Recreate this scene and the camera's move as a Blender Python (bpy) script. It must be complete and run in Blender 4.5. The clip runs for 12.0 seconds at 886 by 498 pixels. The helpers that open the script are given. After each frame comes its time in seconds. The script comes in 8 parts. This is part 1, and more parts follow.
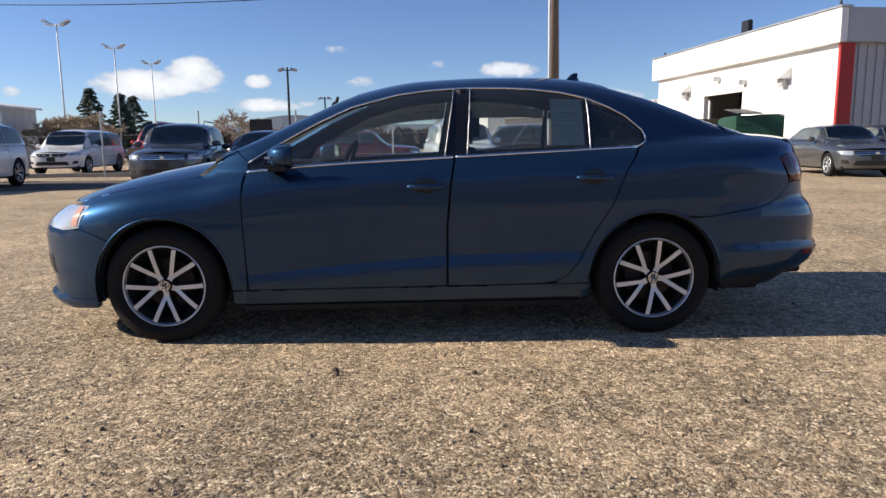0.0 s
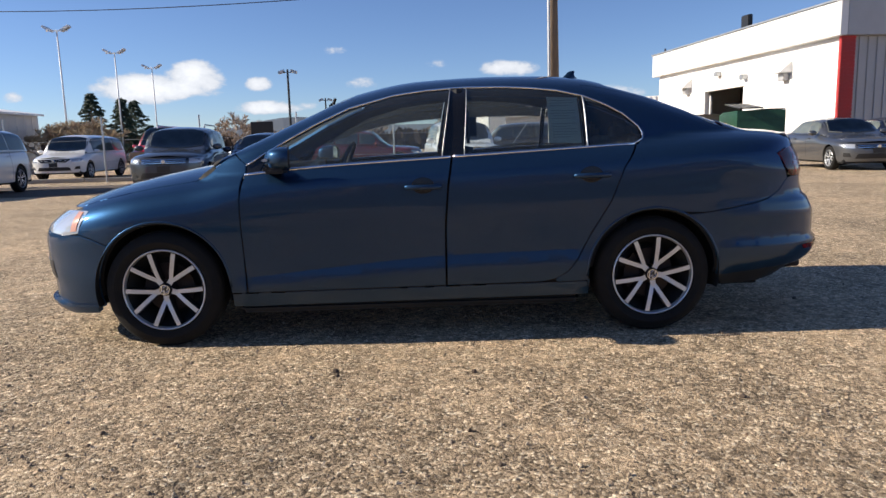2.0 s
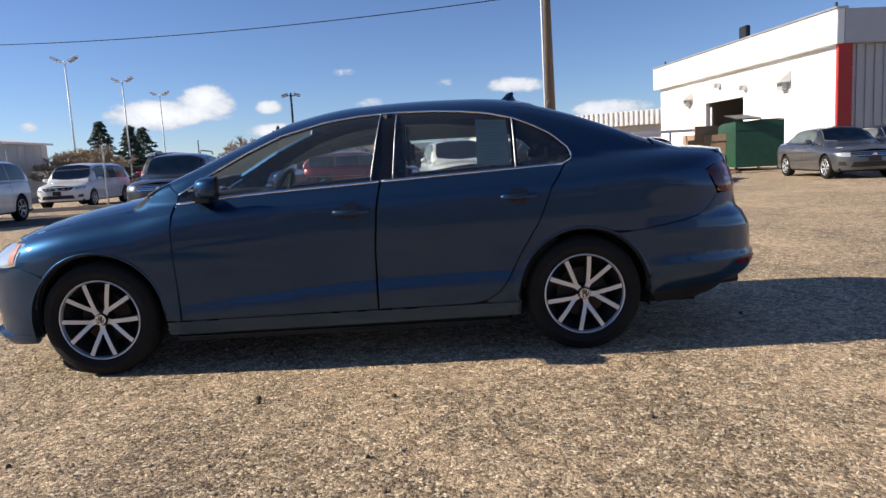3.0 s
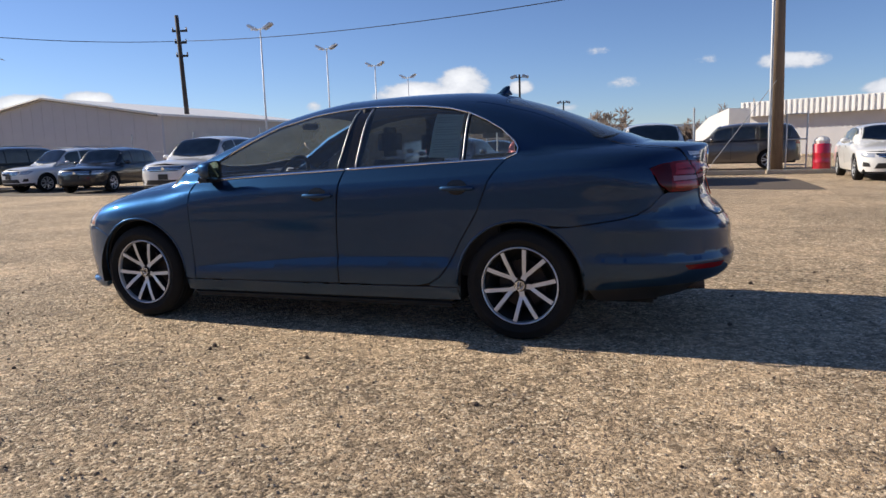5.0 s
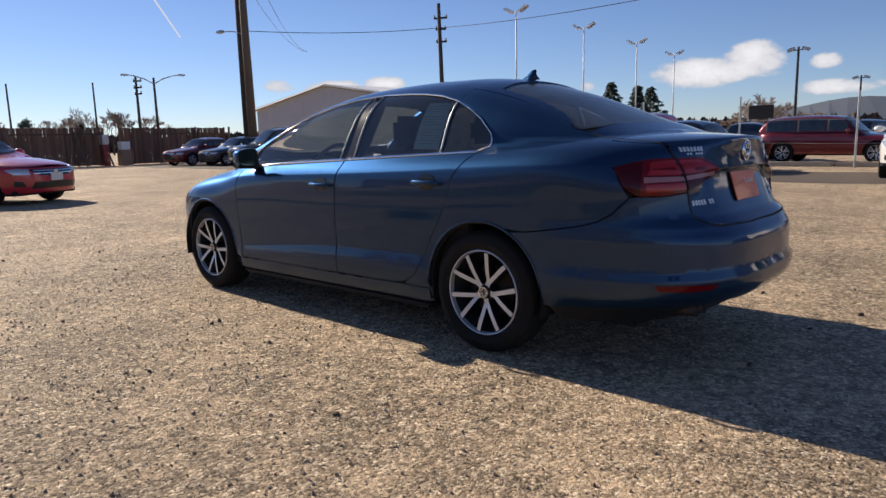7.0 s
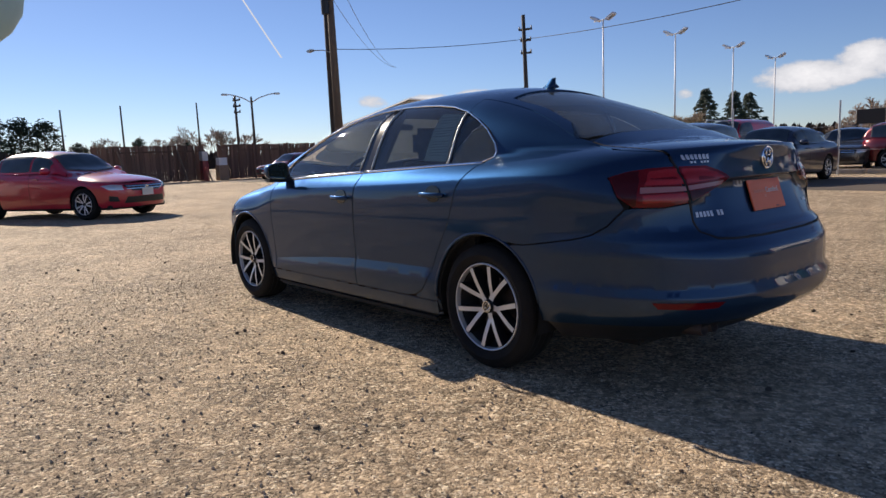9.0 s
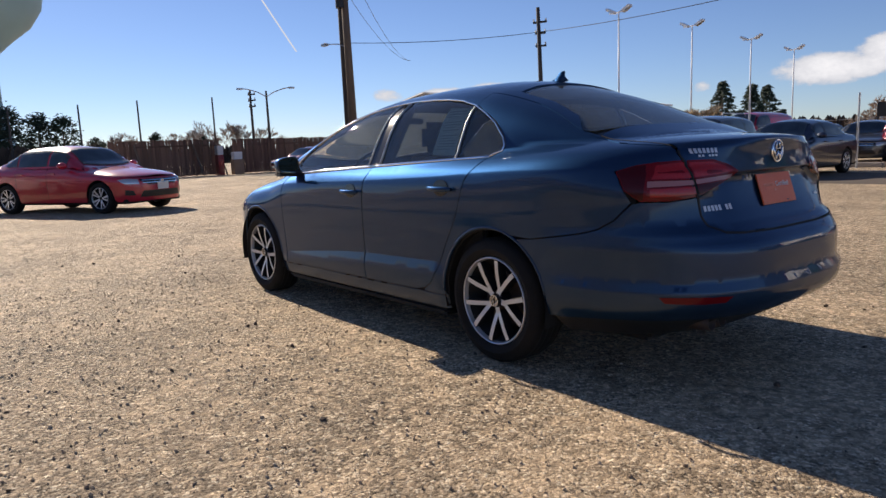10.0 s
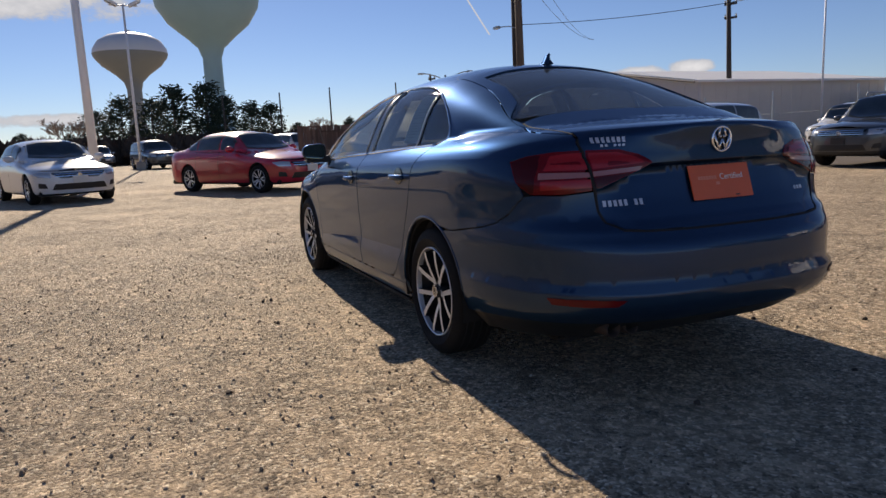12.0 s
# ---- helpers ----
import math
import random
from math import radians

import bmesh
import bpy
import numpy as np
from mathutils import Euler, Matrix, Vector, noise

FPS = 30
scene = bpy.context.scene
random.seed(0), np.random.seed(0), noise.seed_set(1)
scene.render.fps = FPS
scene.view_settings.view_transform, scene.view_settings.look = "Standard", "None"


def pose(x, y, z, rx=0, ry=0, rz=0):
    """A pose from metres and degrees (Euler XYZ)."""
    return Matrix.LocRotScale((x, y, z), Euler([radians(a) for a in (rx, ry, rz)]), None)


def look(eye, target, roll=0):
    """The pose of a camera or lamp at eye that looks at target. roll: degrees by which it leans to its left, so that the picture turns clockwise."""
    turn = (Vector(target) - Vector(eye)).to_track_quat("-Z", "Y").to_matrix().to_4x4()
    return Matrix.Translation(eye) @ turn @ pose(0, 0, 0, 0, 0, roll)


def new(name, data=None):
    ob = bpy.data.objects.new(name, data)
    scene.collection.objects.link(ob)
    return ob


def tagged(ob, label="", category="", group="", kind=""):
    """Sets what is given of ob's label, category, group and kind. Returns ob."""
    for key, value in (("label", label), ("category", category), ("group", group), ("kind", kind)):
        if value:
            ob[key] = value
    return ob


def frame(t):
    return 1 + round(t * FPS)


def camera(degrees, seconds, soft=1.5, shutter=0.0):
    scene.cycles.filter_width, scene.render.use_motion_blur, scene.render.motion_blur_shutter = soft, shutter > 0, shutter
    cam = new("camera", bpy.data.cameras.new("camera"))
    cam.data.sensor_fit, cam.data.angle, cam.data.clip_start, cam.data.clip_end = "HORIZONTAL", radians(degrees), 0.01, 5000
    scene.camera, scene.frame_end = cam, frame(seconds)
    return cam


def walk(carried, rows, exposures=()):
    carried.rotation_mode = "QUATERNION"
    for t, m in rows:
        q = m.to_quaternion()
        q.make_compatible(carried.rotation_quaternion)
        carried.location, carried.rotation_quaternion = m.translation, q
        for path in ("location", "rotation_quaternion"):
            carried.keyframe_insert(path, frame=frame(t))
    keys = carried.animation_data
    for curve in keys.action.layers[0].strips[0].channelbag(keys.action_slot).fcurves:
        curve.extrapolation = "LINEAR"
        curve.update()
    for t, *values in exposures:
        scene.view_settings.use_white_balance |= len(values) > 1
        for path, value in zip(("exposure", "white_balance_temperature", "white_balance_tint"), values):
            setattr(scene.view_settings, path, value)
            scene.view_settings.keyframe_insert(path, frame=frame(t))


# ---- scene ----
cam = camera(65.9, 12.0)
PATH = [
    (0, (0.085, -4.493, 1.062), (0.134, -2.517, 0.753), -0.7),
    (0.5, (0.082, -4.499, 1.062), (0.127, -2.524, 0.753), -0.7),
    (1, (0.085, -4.505, 1.063), (0.126, -2.53, 0.75), -0.9),
    (1.5, (0.085, -4.503, 1.063), (0.119, -2.528, 0.747), -1.1),
    (2, (0.109, -4.497, 1.063), (0.149, -2.521, 0.753), -1.6),
    (2.5, (0.257, -4.527, 1.087), (0.289, -2.549, 0.795), -2.5),
    (3, (0.551, -4.521, 1.08), (0.558, -2.538, 0.822), -3.1),
    (3.2, (0.668, -4.505, 1.087), (0.611, -2.521, 0.835), -3.3),
    (4.8, (2.032, -4.559, 1.072), (1.436, -2.673, 0.779), -1.6),
    (5, (2.213, -4.53, 1.077), (1.537, -2.67, 0.793), -1.8),
    (5.5, (2.583, -4.356, 1.064), (1.727, -2.573, 0.767), -1.9),
    (6, (2.938, -4.126, 1.072), (1.893, -2.45, 0.762), -2.1),
    (6.5, (3.252, -3.831, 1.076), (2.066, -2.25, 0.767), -1.5),
    (7, (3.462, -3.515, 1.093), (2.139, -2.049, 0.775), -1.3),
    (7.2, (3.539, -3.404, 1.083), (2.167, -1.985, 0.763), -1.5),
    (8.8, (3.726, -3.161, 1.083), (2.223, -1.873, 0.798), -2.4),
    (9, (3.732, -3.162, 1.077), (2.221, -1.88, 0.801), -2.2),
    (9.5, (3.742, -3.162, 1.08), (2.211, -1.903, 0.812), -2.0),
    (10, (3.758, -3.139, 1.077), (2.222, -1.892, 0.785), -2.3),
    (10.5, (3.82, -3.031, 1.066), (2.244, -1.844, 0.74), -2.4),
    (11, (3.932, -2.797, 1.071), (2.264, -1.74, 0.752), -2.3),
    (11.5, (4.188, -2.459, 1.058), (2.441, -1.538, 0.746), -1.7),
    (12, (4.372, -2.117, 1.058), (2.56, -1.332, 0.738), -2.6),
]
walk(cam, [(t, look(eye, target, roll)) for t, eye, target, roll in PATH],
     [(0, 0.63, 6500, 10), (3.0, 0.62, 6500, 10), (5.5, 0.50, 6550, 11), (7.0, 0.38, 6700, 13), (9.5, 0.39, 6750, 13), (10.5, 0.43, 6750, 13), (11.0, 0.40, 6750, 13), (11.5, 0.27, 6800, 13), (12, 0.14, 6850, 13)])

# ---- world, sun ----
SUN_TO = Vector((-1.0, 0.05, 0.53)).normalized()      # towards the sun, low in the west
SUN_EL = math.asin(SUN_TO.z)
SUN_AZ = math.atan2(SUN_TO.x, SUN_TO.y)

world = bpy.data.worlds.new("sky")
scene.world = world
world.use_nodes = True


def build_sky(tree):
    n, l = tree.nodes, tree.links
    n.clear()
    out, bg = n.new("ShaderNodeOutputWorld"), n.new("ShaderNodeBackground")
    sky = n.new("ShaderNodeTexSky")
    sky.sky_type, sky.sun_disc = "NISHITA", False
    sky.sun_elevation, sky.sun_rotation = SUN_EL, SUN_AZ
    sky.altitude, sky.air_density, sky.dust_density, sky.ozone_density = 1500, 1.0, 0.15, 2.2
    co = n.new("ShaderNodeTexCoord")
    # clouds: soft patches near the horizon, broken up by noise
    def math_node(op, a, b=None, c=None):
        m = n.new("ShaderNodeMath")
        m.operation = op
        for k, v in enumerate((a, b, c)):
            if v is None:
                continue
            if isinstance(v, (int, float)):
                m.inputs[k].default_value = v
            else:
                l.new(v, m.inputs[k])
        return m.outputs[0]
    sep = n.new("ShaderNodeSeparateXYZ")
    l.new(co.outputs["Generated"], sep.inputs[0])
    az = math_node("ARCTAN2", math_node("MULTIPLY", sep.outputs[0], -1.0), sep.outputs[1])
    el = math_node("ARCSINE", sep.outputs[2])
    comb = n.new("ShaderNodeCombineXYZ")
    l.new(az, comb.inputs[0]), l.new(math_node("MULTIPLY", el, 1.6), comb.inputs[1])
    nz = n.new("ShaderNodeTexNoise")
    nz.inputs["Scale"].default_value, nz.inputs["Detail"].default_value, nz.inputs["Roughness"].default_value = 15.0, 9.0, 0.66
    l.new(comb.outputs[0], nz.inputs["Vector"])
    total = None
    for a, e, wa, we, gain in CLOUDS:
        da = math_node("DIVIDE", math_node("SUBTRACT", az, radians(a)), radians(wa))
        de = math_node("DIVIDE", math_node("SUBTRACT", el, radians(e)), radians(we))
        r2 = math_node("ADD", math_node("MULTIPLY", da, da), math_node("MULTIPLY", de, de))
        v = math_node("MULTIPLY", math_node("SUBTRACT", 1.0, math_node("MINIMUM", r2, 4.0)), gain)
        total = v if total is None else math_node("MAXIMUM", total, v)
    dens = math_node("ADD", total, math_node("MULTIPLY", math_node("SUBTRACT", nz.outputs["Fac"], 0.5), 4.2))
    # a thin straight vapour trail
    off = math_node("ABSOLUTE", math_node("SUBTRACT", math_node("SUBTRACT", az, radians(62.1)), math_node("MULTIPLY", math_node("SUBTRACT", el, radians(8.1)), 0.62)))
    trail = math_node("SUBTRACT", 1.2, math_node("DIVIDE", off, radians(0.09)))
    trail = math_node("MULTIPLY", trail, math_node("GREATER_THAN", el, radians(8.0)))
    dens = math_node("MAXIMUM", dens, math_node("MULTIPLY", trail, math_node("LESS_THAN", el, radians(24))))
    ramp = n.new("ShaderNodeMapRange")
    ramp.interpolation_type = "SMOOTHSTEP"
    ramp.inputs["From Min"].default_value, ramp.inputs["From Max"].default_value = 0.0, 0.9
    l.new(dens, ramp.inputs["Value"])
    mix = n.new("ShaderNodeMix")
    mix.data_type = "RGBA"
    l.new(ramp.outputs[0], mix.inputs[0])
    tint = n.new("ShaderNodeMix")
    tint.data_type, tint.blend_type = "RGBA", "MULTIPLY"
    tint.inputs[0].default_value = 1.0
    tint.inputs[7].default_value = (*SKY_TINT, 1)
    l.new(sky.outputs[0], tint.inputs[6])
    l.new(tint.outputs[2], mix.inputs[6])
    shade = n.new("ShaderNodeMix")                      # grey bases and white tops
    shade.data_type = "RGBA"
    shade.inputs[6].default_value, shade.inputs[7].default_value = (*CLOUD_BASE, 1), (*CLOUD_COL, 1)
    sm = n.new("ShaderNodeMapRange")
    sm.inputs["From Min"].default_value, sm.inputs["From Max"].default_value = 0.4, 2.2
    l.new(dens, sm.inputs["Value"]), l.new(sm.outputs[0], shade.inputs[0])
    l.new(shade.outputs[2], mix.inputs[7])
    l.new(mix.outputs[2], bg.inputs[0])
    bg.inputs[1].default_value = SKY_STRENGTH
    l.new(bg.outputs[0], out.inputs[0])


# clouds as azimuth west of north, elevation, half width, half height (degrees), gain
CLOUDS = [(22.0, 4.5, 3.6, 1.2, 1.6), (17.8, 5.4, 2.4, 1.3, 1.7), (20.0, 4.6, 4.0, 1.0, 1.5), (13.2, 4.9, 1.2, 0.6, 1.2), (12.5, 3.1, 3.4, 0.6, 1.3), (-7.0, 5.7, 2.4, 0.75, 1.3),
          (-14.5, 3.4, 3.2, 0.9, 1.4), (5.0, 4.8, 1.3, 0.5, 0.6), (50.5, 3.9, 2.6, 1.1, 2.2), (46.5, 4.6, 1.8, 0.7, 1.7), (55.0, 4.4, 1.2, 0.5, 0.6), (96.5, 2.5, 7.0, 0.5, 1.0), (96.0, 10.5, 9.0, 1.3, 1.2),
          (-1.0, 6.3, 0.9, 0.4, 0.45), (30.0, 3.8, 0.7, 0.4, 0.6), (-22.0, 3.5, 3.0, 0.8, 1.0), (7.5, 7.5, 0.9, 0.4, 0.4)]
SKY_TINT, CLOUD_COL, CLOUD_BASE, SKY_STRENGTH = (0.84, 0.94, 1.20), (11.0, 11.2, 11.6), (6.6, 7.0, 7.8), 0.066
build_sky(world.node_tree)

sun = new("sun", bpy.data.lights.new("sun", "SUN"))
sun.data.energy, sun.data.angle, sun.data.color = 5.0, radians(0.53), (1.0, 0.90, 0.75)
sun.matrix_world = SUN_TO.to_track_quat("Z", "Y").to_matrix().to_4x4()

# ---- materials ----
MATS = {}


def links(tree, a, b):
    tree.links.new(a, b)


def plain(name, col, rough=0.5, metal=0.0, coat=0.0, spec=0.5, vary=0.0, scale=20.0, bump=0.0, bscale=None, flakes=0.0):
    """A principled material with colour variation at two scales and fine relief."""
    if name in MATS:
        return MATS[name]
    m = bpy.data.materials.new(name)
    m.use_nodes = True
    t = m.node_tree
    p = t.nodes["Principled BSDF"]
    p.inputs["Base Color"].default_value = (*col, 1)
    p.inputs["Roughness"].default_value, p.inputs["Metallic"].default_value = rough, metal
    p.inputs["Coat Weight"].default_value, p.inputs["Coat Roughness"].default_value = coat, 0.03
    p.inputs["Specular IOR Level"].default_value = spec
    co = t.nodes.new("ShaderNodeTexCoord")
    if vary:
        a, b = t.nodes.new("ShaderNodeTexNoise"), t.nodes.new("ShaderNodeTexNoise")
        a.inputs["Scale"].default_value, b.inputs["Scale"].default_value = scale, scale * 0.13
        a.inputs["Detail"].default_value = b.inputs["Detail"].default_value = 6
        for q in (a, b):
            links(t, co.outputs["Object"], q.inputs["Vector"])
        s = t.nodes.new("ShaderNodeMath")
        s.operation = "ADD"
        links(t, a.outputs["Fac"], s.inputs[0]), links(t, b.outputs["Fac"], s.inputs[1])
        r = t.nodes.new("ShaderNodeMapRange")
        r.inputs["From Min"].default_value, r.inputs["From Max"].default_value = 0.6, 1.4
        r.inputs["To Min"].default_value, r.inputs["To Max"].default_value = 1 - vary, 1 + vary
        links(t, s.outputs[0], r.inputs["Value"])
        h = t.nodes.new("ShaderNodeHueSaturation")
        h.inputs["Color"].default_value = (*col, 1)
        links(t, r.outputs[0], h.inputs["Value"])
        links(t, h.outputs[0], p.inputs["Base Color"])
        r2 = t.nodes.new("ShaderNodeMapRange")
        r2.inputs["From Min"].default_value, r2.inputs["From Max"].default_value = 0.3, 0.7
        r2.inputs["To Min"].default_value, r2.inputs["To Max"].default_value = max(rough - 0.12 * vary * 4, 0.02), min(rough + 0.12 * vary * 4, 1)
        links(t, b.outputs["Fac"], r2.inputs["Value"])
        links(t, r2.outputs[0], p.inputs["Roughness"])
    if flakes:
        v = t.nodes.new("ShaderNodeTexVoronoi")
        v.inputs["Scale"].default_value = 900
        links(t, co.outputs["Object"], v.inputs["Vector"])
        r = t.nodes.new("ShaderNodeMapRange")
        r.inputs["To Min"].default_value, r.inputs["To Max"].default_value = 1 - flakes, 1 + flakes
        links(t, v.outputs["Color"], r.inputs["Value"])
        h = t.nodes.new("ShaderNodeHueSaturation")
        h.inputs["Color"].default_value = (*col, 1)
        links(t, r.outputs[0], h.inputs["Value"])
        links(t, h.outputs[0], p.inputs["Base Color"])
        dust = t.nodes.new("ShaderNodeTexNoise")
        dust.inputs["Scale"].default_value, dust.inputs["Detail"].default_value = 5, 8
        links(t, co.outputs["Object"], dust.inputs["Vector"])
        r3 = t.nodes.new("ShaderNodeMapRange")
        r3.inputs["From Min"].default_value, r3.inputs["From Max"].default_value = 0.35, 0.75
        r3.inputs["To Min"].default_value, r3.inputs["To Max"].default_value = 0.025, 0.09
        links(t, dust.outputs["Fac"], r3.inputs["Value"])
        links(t, r3.outputs[0], p.inputs["Coat Roughness"])
    if bump:
        nz = t.nodes.new("ShaderNodeTexNoise")
        nz.inputs["Scale"].default_value, nz.inputs["Detail"].default_value = bscale or scale * 4, 5
        links(t, co.outputs["Object"], nz.inputs["Vector"])
        b = t.nodes.new("ShaderNodeBump")
        b.inputs["Strength"].default_value, b.inputs["Distance"].default_value = min(bump, 1), 0.01
        links(t, nz.outputs["Fac"], b.inputs["Height"])
        links(t, b.outputs[0], p.inputs["Normal"])
    MATS[name] = m
    return m


def glass(name, tint, ior=1.45, dust=0.0):
    """Thin glass: tinted see-through with a Fresnel gloss."""
    m = bpy.data.materials.new(name)
    m.use_nodes = True
    t = m.node_tree
    t.nodes.clear()
    out, mix = t.nodes.new("ShaderNodeOutputMaterial"), t.nodes.new("ShaderNodeMixShader")
    tr, gl, fr = t.nodes.new("ShaderNodeBsdfTransparent"), t.nodes.new("ShaderNodeBsdfGlossy"), t.nodes.new("ShaderNodeFresnel")
    tr.inputs[0].default_value = (*tint, 1)
    gl.inputs["Roughness"].default_value = 0.015
    fr.inputs["IOR"].default_value = ior
    links(t, fr.outputs[0], mix.inputs[0]), links(t, tr.outputs[0], mix.inputs[1]), links(t, gl.outputs[0], mix.inputs[2])
    df, mx2, nz = t.nodes.new("ShaderNodeBsdfDiffuse"), t.nodes.new("ShaderNodeMixShader"), t.nodes.new("ShaderNodeTexNoise")
    co, rg = t.nodes.new("ShaderNodeTexCoord"), t.nodes.new("ShaderNodeMapRange")
    df.inputs[0].default_value = (0.70, 0.76, 0.74, 1)
    nz.inputs["Scale"].default_value, nz.inputs["Detail"].default_value = 3.5, 7
    rg.inputs["To Min"].default_value, rg.inputs["To Max"].default_value = dust * 0.6, dust * 1.4
    links(t, co.outputs["Object"], nz.inputs["Vector"]), links(t, nz.outputs["Fac"], rg.inputs["Value"])
    tl, film = t.nodes.new("ShaderNodeBsdfTranslucent"), t.nodes.new("ShaderNodeMixShader")
    tl.inputs[0].default_value = (0.70, 0.76, 0.72, 1)
    film.inputs[0].default_value = 0.6
    links(t, df.outputs[0], film.inputs[1]), links(t, tl.outputs[0], film.inputs[2])
    links(t, rg.outputs[0], mx2.inputs[0]), links(t, mix.outputs[0], mx2.inputs[1]), links(t, film.outputs[0], mx2.inputs[2])
    links(t, (mx2 if dust else mix).outputs[0], out.inputs[0])
    MATS[name] = m
    return m


def gravel_material():
    """Tan chip-seal gravel: stones of a centimetre, worn patches, cracks and darker tracks."""
    m = bpy.data.materials.new("gravel")
    m.use_nodes = True
    t = m.node_tree
    p = t.nodes["Principled BSDF"]
    co = t.nodes.new("ShaderNodeTexCoord")
    src = co.outputs["Object"]

    def node(kind, **kw):
        q = t.nodes.new(kind)
        for k, v in kw.items():
            q.inputs[k].default_value = v
        return q
    v = node("ShaderNodeTexVoronoi", Scale=84.0)
    v2 = node("ShaderNodeTexVoronoi", Scale=34.0)
    n1 = node("ShaderNodeTexNoise", Scale=0.55, Detail=7.0, Roughness=0.6)
    n2 = node("ShaderNodeTexNoise", Scale=5.0, Detail=8.0, Roughness=0.65)
    n3 = node("ShaderNodeTexNoise", Scale=160.0, Detail=3.0)
    n4 = node("ShaderNodeTexNoise", Scale=0.09, Detail=4.0)
    jag = t.nodes.new("ShaderNodeVectorMath")           # ragged, uneven stones
    jag.operation = "MULTIPLY_ADD"
    jag.inputs[1].default_value = (0.020, 0.020, 0.020)
    n5 = node("ShaderNodeTexNoise", Scale=75.0, Detail=4.0, Roughness=0.7)
    for q in (n1, n2, n3, n4, n5):
        links(t, src, q.inputs["Vector"])
    links(t, n5.outputs["Color"], jag.inputs[0]), links(t, src, jag.inputs[2])
    for q in (v, v2):
        links(t, jag.outputs[0], q.inputs["Vector"])
    stone = t.nodes.new("ShaderNodeValToRGB")
    e = stone.color_ramp.elements
    e[0].position, e[0].color = 0.0, (0.095, 0.069, 0.043, 1)
    e[1].position, e[1].color = 1.0, (0.80, 0.68, 0.50, 1)
    for pos, c in ((0.3, (0.275, 0.200, 0.125)), (0.6, (0.41, 0.306, 0.198)), (0.85, (0.56, 0.432, 0.292))):
        k = e.new(pos)
        k.color = (*c, 1)
    sepc = t.nodes.new("ShaderNodeSeparateColor")
    links(t, v.outputs["Color"], sepc.inputs[0])
    links(t, sepc.outputs[0], stone.inputs["Fac"])
    patch = t.nodes.new("ShaderNodeMapRange")
    patch.inputs["From Min"].default_value, patch.inputs["From Max"].default_value = 0.35, 0.68
    patch.inputs["To Min"].default_value, patch.inputs["To Max"].default_value = 0.84, 1.2
    links(t, n1.outputs["Fac"], patch.inputs["Value"])
    fine = t.nodes.new("ShaderNodeMapRange")
    fine.inputs["From Min"].default_value, fine.inputs["From Max"].default_value = 0.3, 0.7
    fine.inputs["To Min"].default_value, fine.inputs["To Max"].default_value = 0.88, 1.12
    links(t, n2.outputs["Fac"], fine.inputs["Value"])
    mul = t.nodes.new("ShaderNodeMath")
    mul.operation = "MULTIPLY"
    links(t, patch.outputs[0], mul.inputs[0]), links(t, fine.outputs[0], mul.inputs[1])
    # dirt between the stones
    dirt = t.nodes.new("ShaderNodeMix")
    dirt.data_type = "RGBA"
    dirt.inputs[7].default_value = (0.42, 0.303, 0.188, 1)
    dmask = t.nodes.new("ShaderNodeMapRange")
    dmask.inputs["From Min"].default_value, dmask.inputs["From Max"].default_value = 0.46, 0.66
    dmask.inputs["To Max"].default_value = 0.75
    dadd = t.nodes.new("ShaderNodeMath")
    dadd.operation, dadd.inputs[1].default_value = "MULTIPLY_ADD", 0.5
    dhalf = t.nodes.new("ShaderNodeMath")
    dhalf.operation, dhalf.inputs[1].default_value = "MULTIPLY", 0.5
    links(t, n1.outputs["Fac"], dhalf.inputs[0])
    links(t, n2.outputs["Fac"], dadd.inputs[0]), links(t, dhalf.outputs[0], dadd.inputs[2])
    links(t, dadd.outputs[0], dmask.inputs["Value"])
    links(t, dmask.outputs[0], dirt.inputs[0])
    links(t, stone.outputs[0], dirt.inputs[6])
    # fine cracks
    warp = t.nodes.new("ShaderNodeVectorMath")
    warp.operation = "ADD"
    sc = t.nodes.new("ShaderNodeVectorMath")
    sc.operation = "SCALE"
    sc.inputs["Scale"].default_value = 0.9
    wn = node("ShaderNodeTexNoise", Scale=1.6, Detail=5.0)
    links(t, src, wn.inputs["Vector"]), links(t, wn.outputs["Color"], sc.inputs[0])
    links(t, src, warp.inputs[0]), links(t, sc.outputs[0], warp.inputs[1])
    ck = node("ShaderNodeTexVoronoi", Scale=0.75)
    ck.feature = "DISTANCE_TO_EDGE"
    links(t, warp.outputs[0], ck.inputs["Vector"])
    cr = t.nodes.new("ShaderNodeMapRange")
    cr.inputs["From Min"].default_value, cr.inputs["From Max"].default_value = 0.002, 0.022
    cr.inputs["To Min"].default_value, cr.inputs["To Max"].default_value = 0.68, 1.0
    links(t, ck.outputs["Distance"], cr.inputs["Value"])
    spk = t.nodes.new("ShaderNodeMapRange")             # larger pale and dark stones
    spk.inputs["To Min"].default_value, spk.inputs["To Max"].default_value = 0.74, 1.50
    sp2 = t.nodes.new("ShaderNodeSeparateColor")
    links(t, v2.outputs["Color"], sp2.inputs[0]), links(t, sp2.outputs[1], spk.inputs["Value"])
    mul3 = t.nodes.new("ShaderNodeMath")
    mul3.operation = "MULTIPLY"
    links(t, mul.outputs[0], mul3.inputs[0]), links(t, spk.outputs[0], mul3.inputs[1])
    mul2 = t.nodes.new("ShaderNodeMath")
    mul2.operation = "MULTIPLY"
    links(t, mul3.outputs[0], mul2.inputs[0]), links(t, cr.outputs[0], mul2.inputs[1])
    h = t.nodes.new("ShaderNodeHueSaturation")
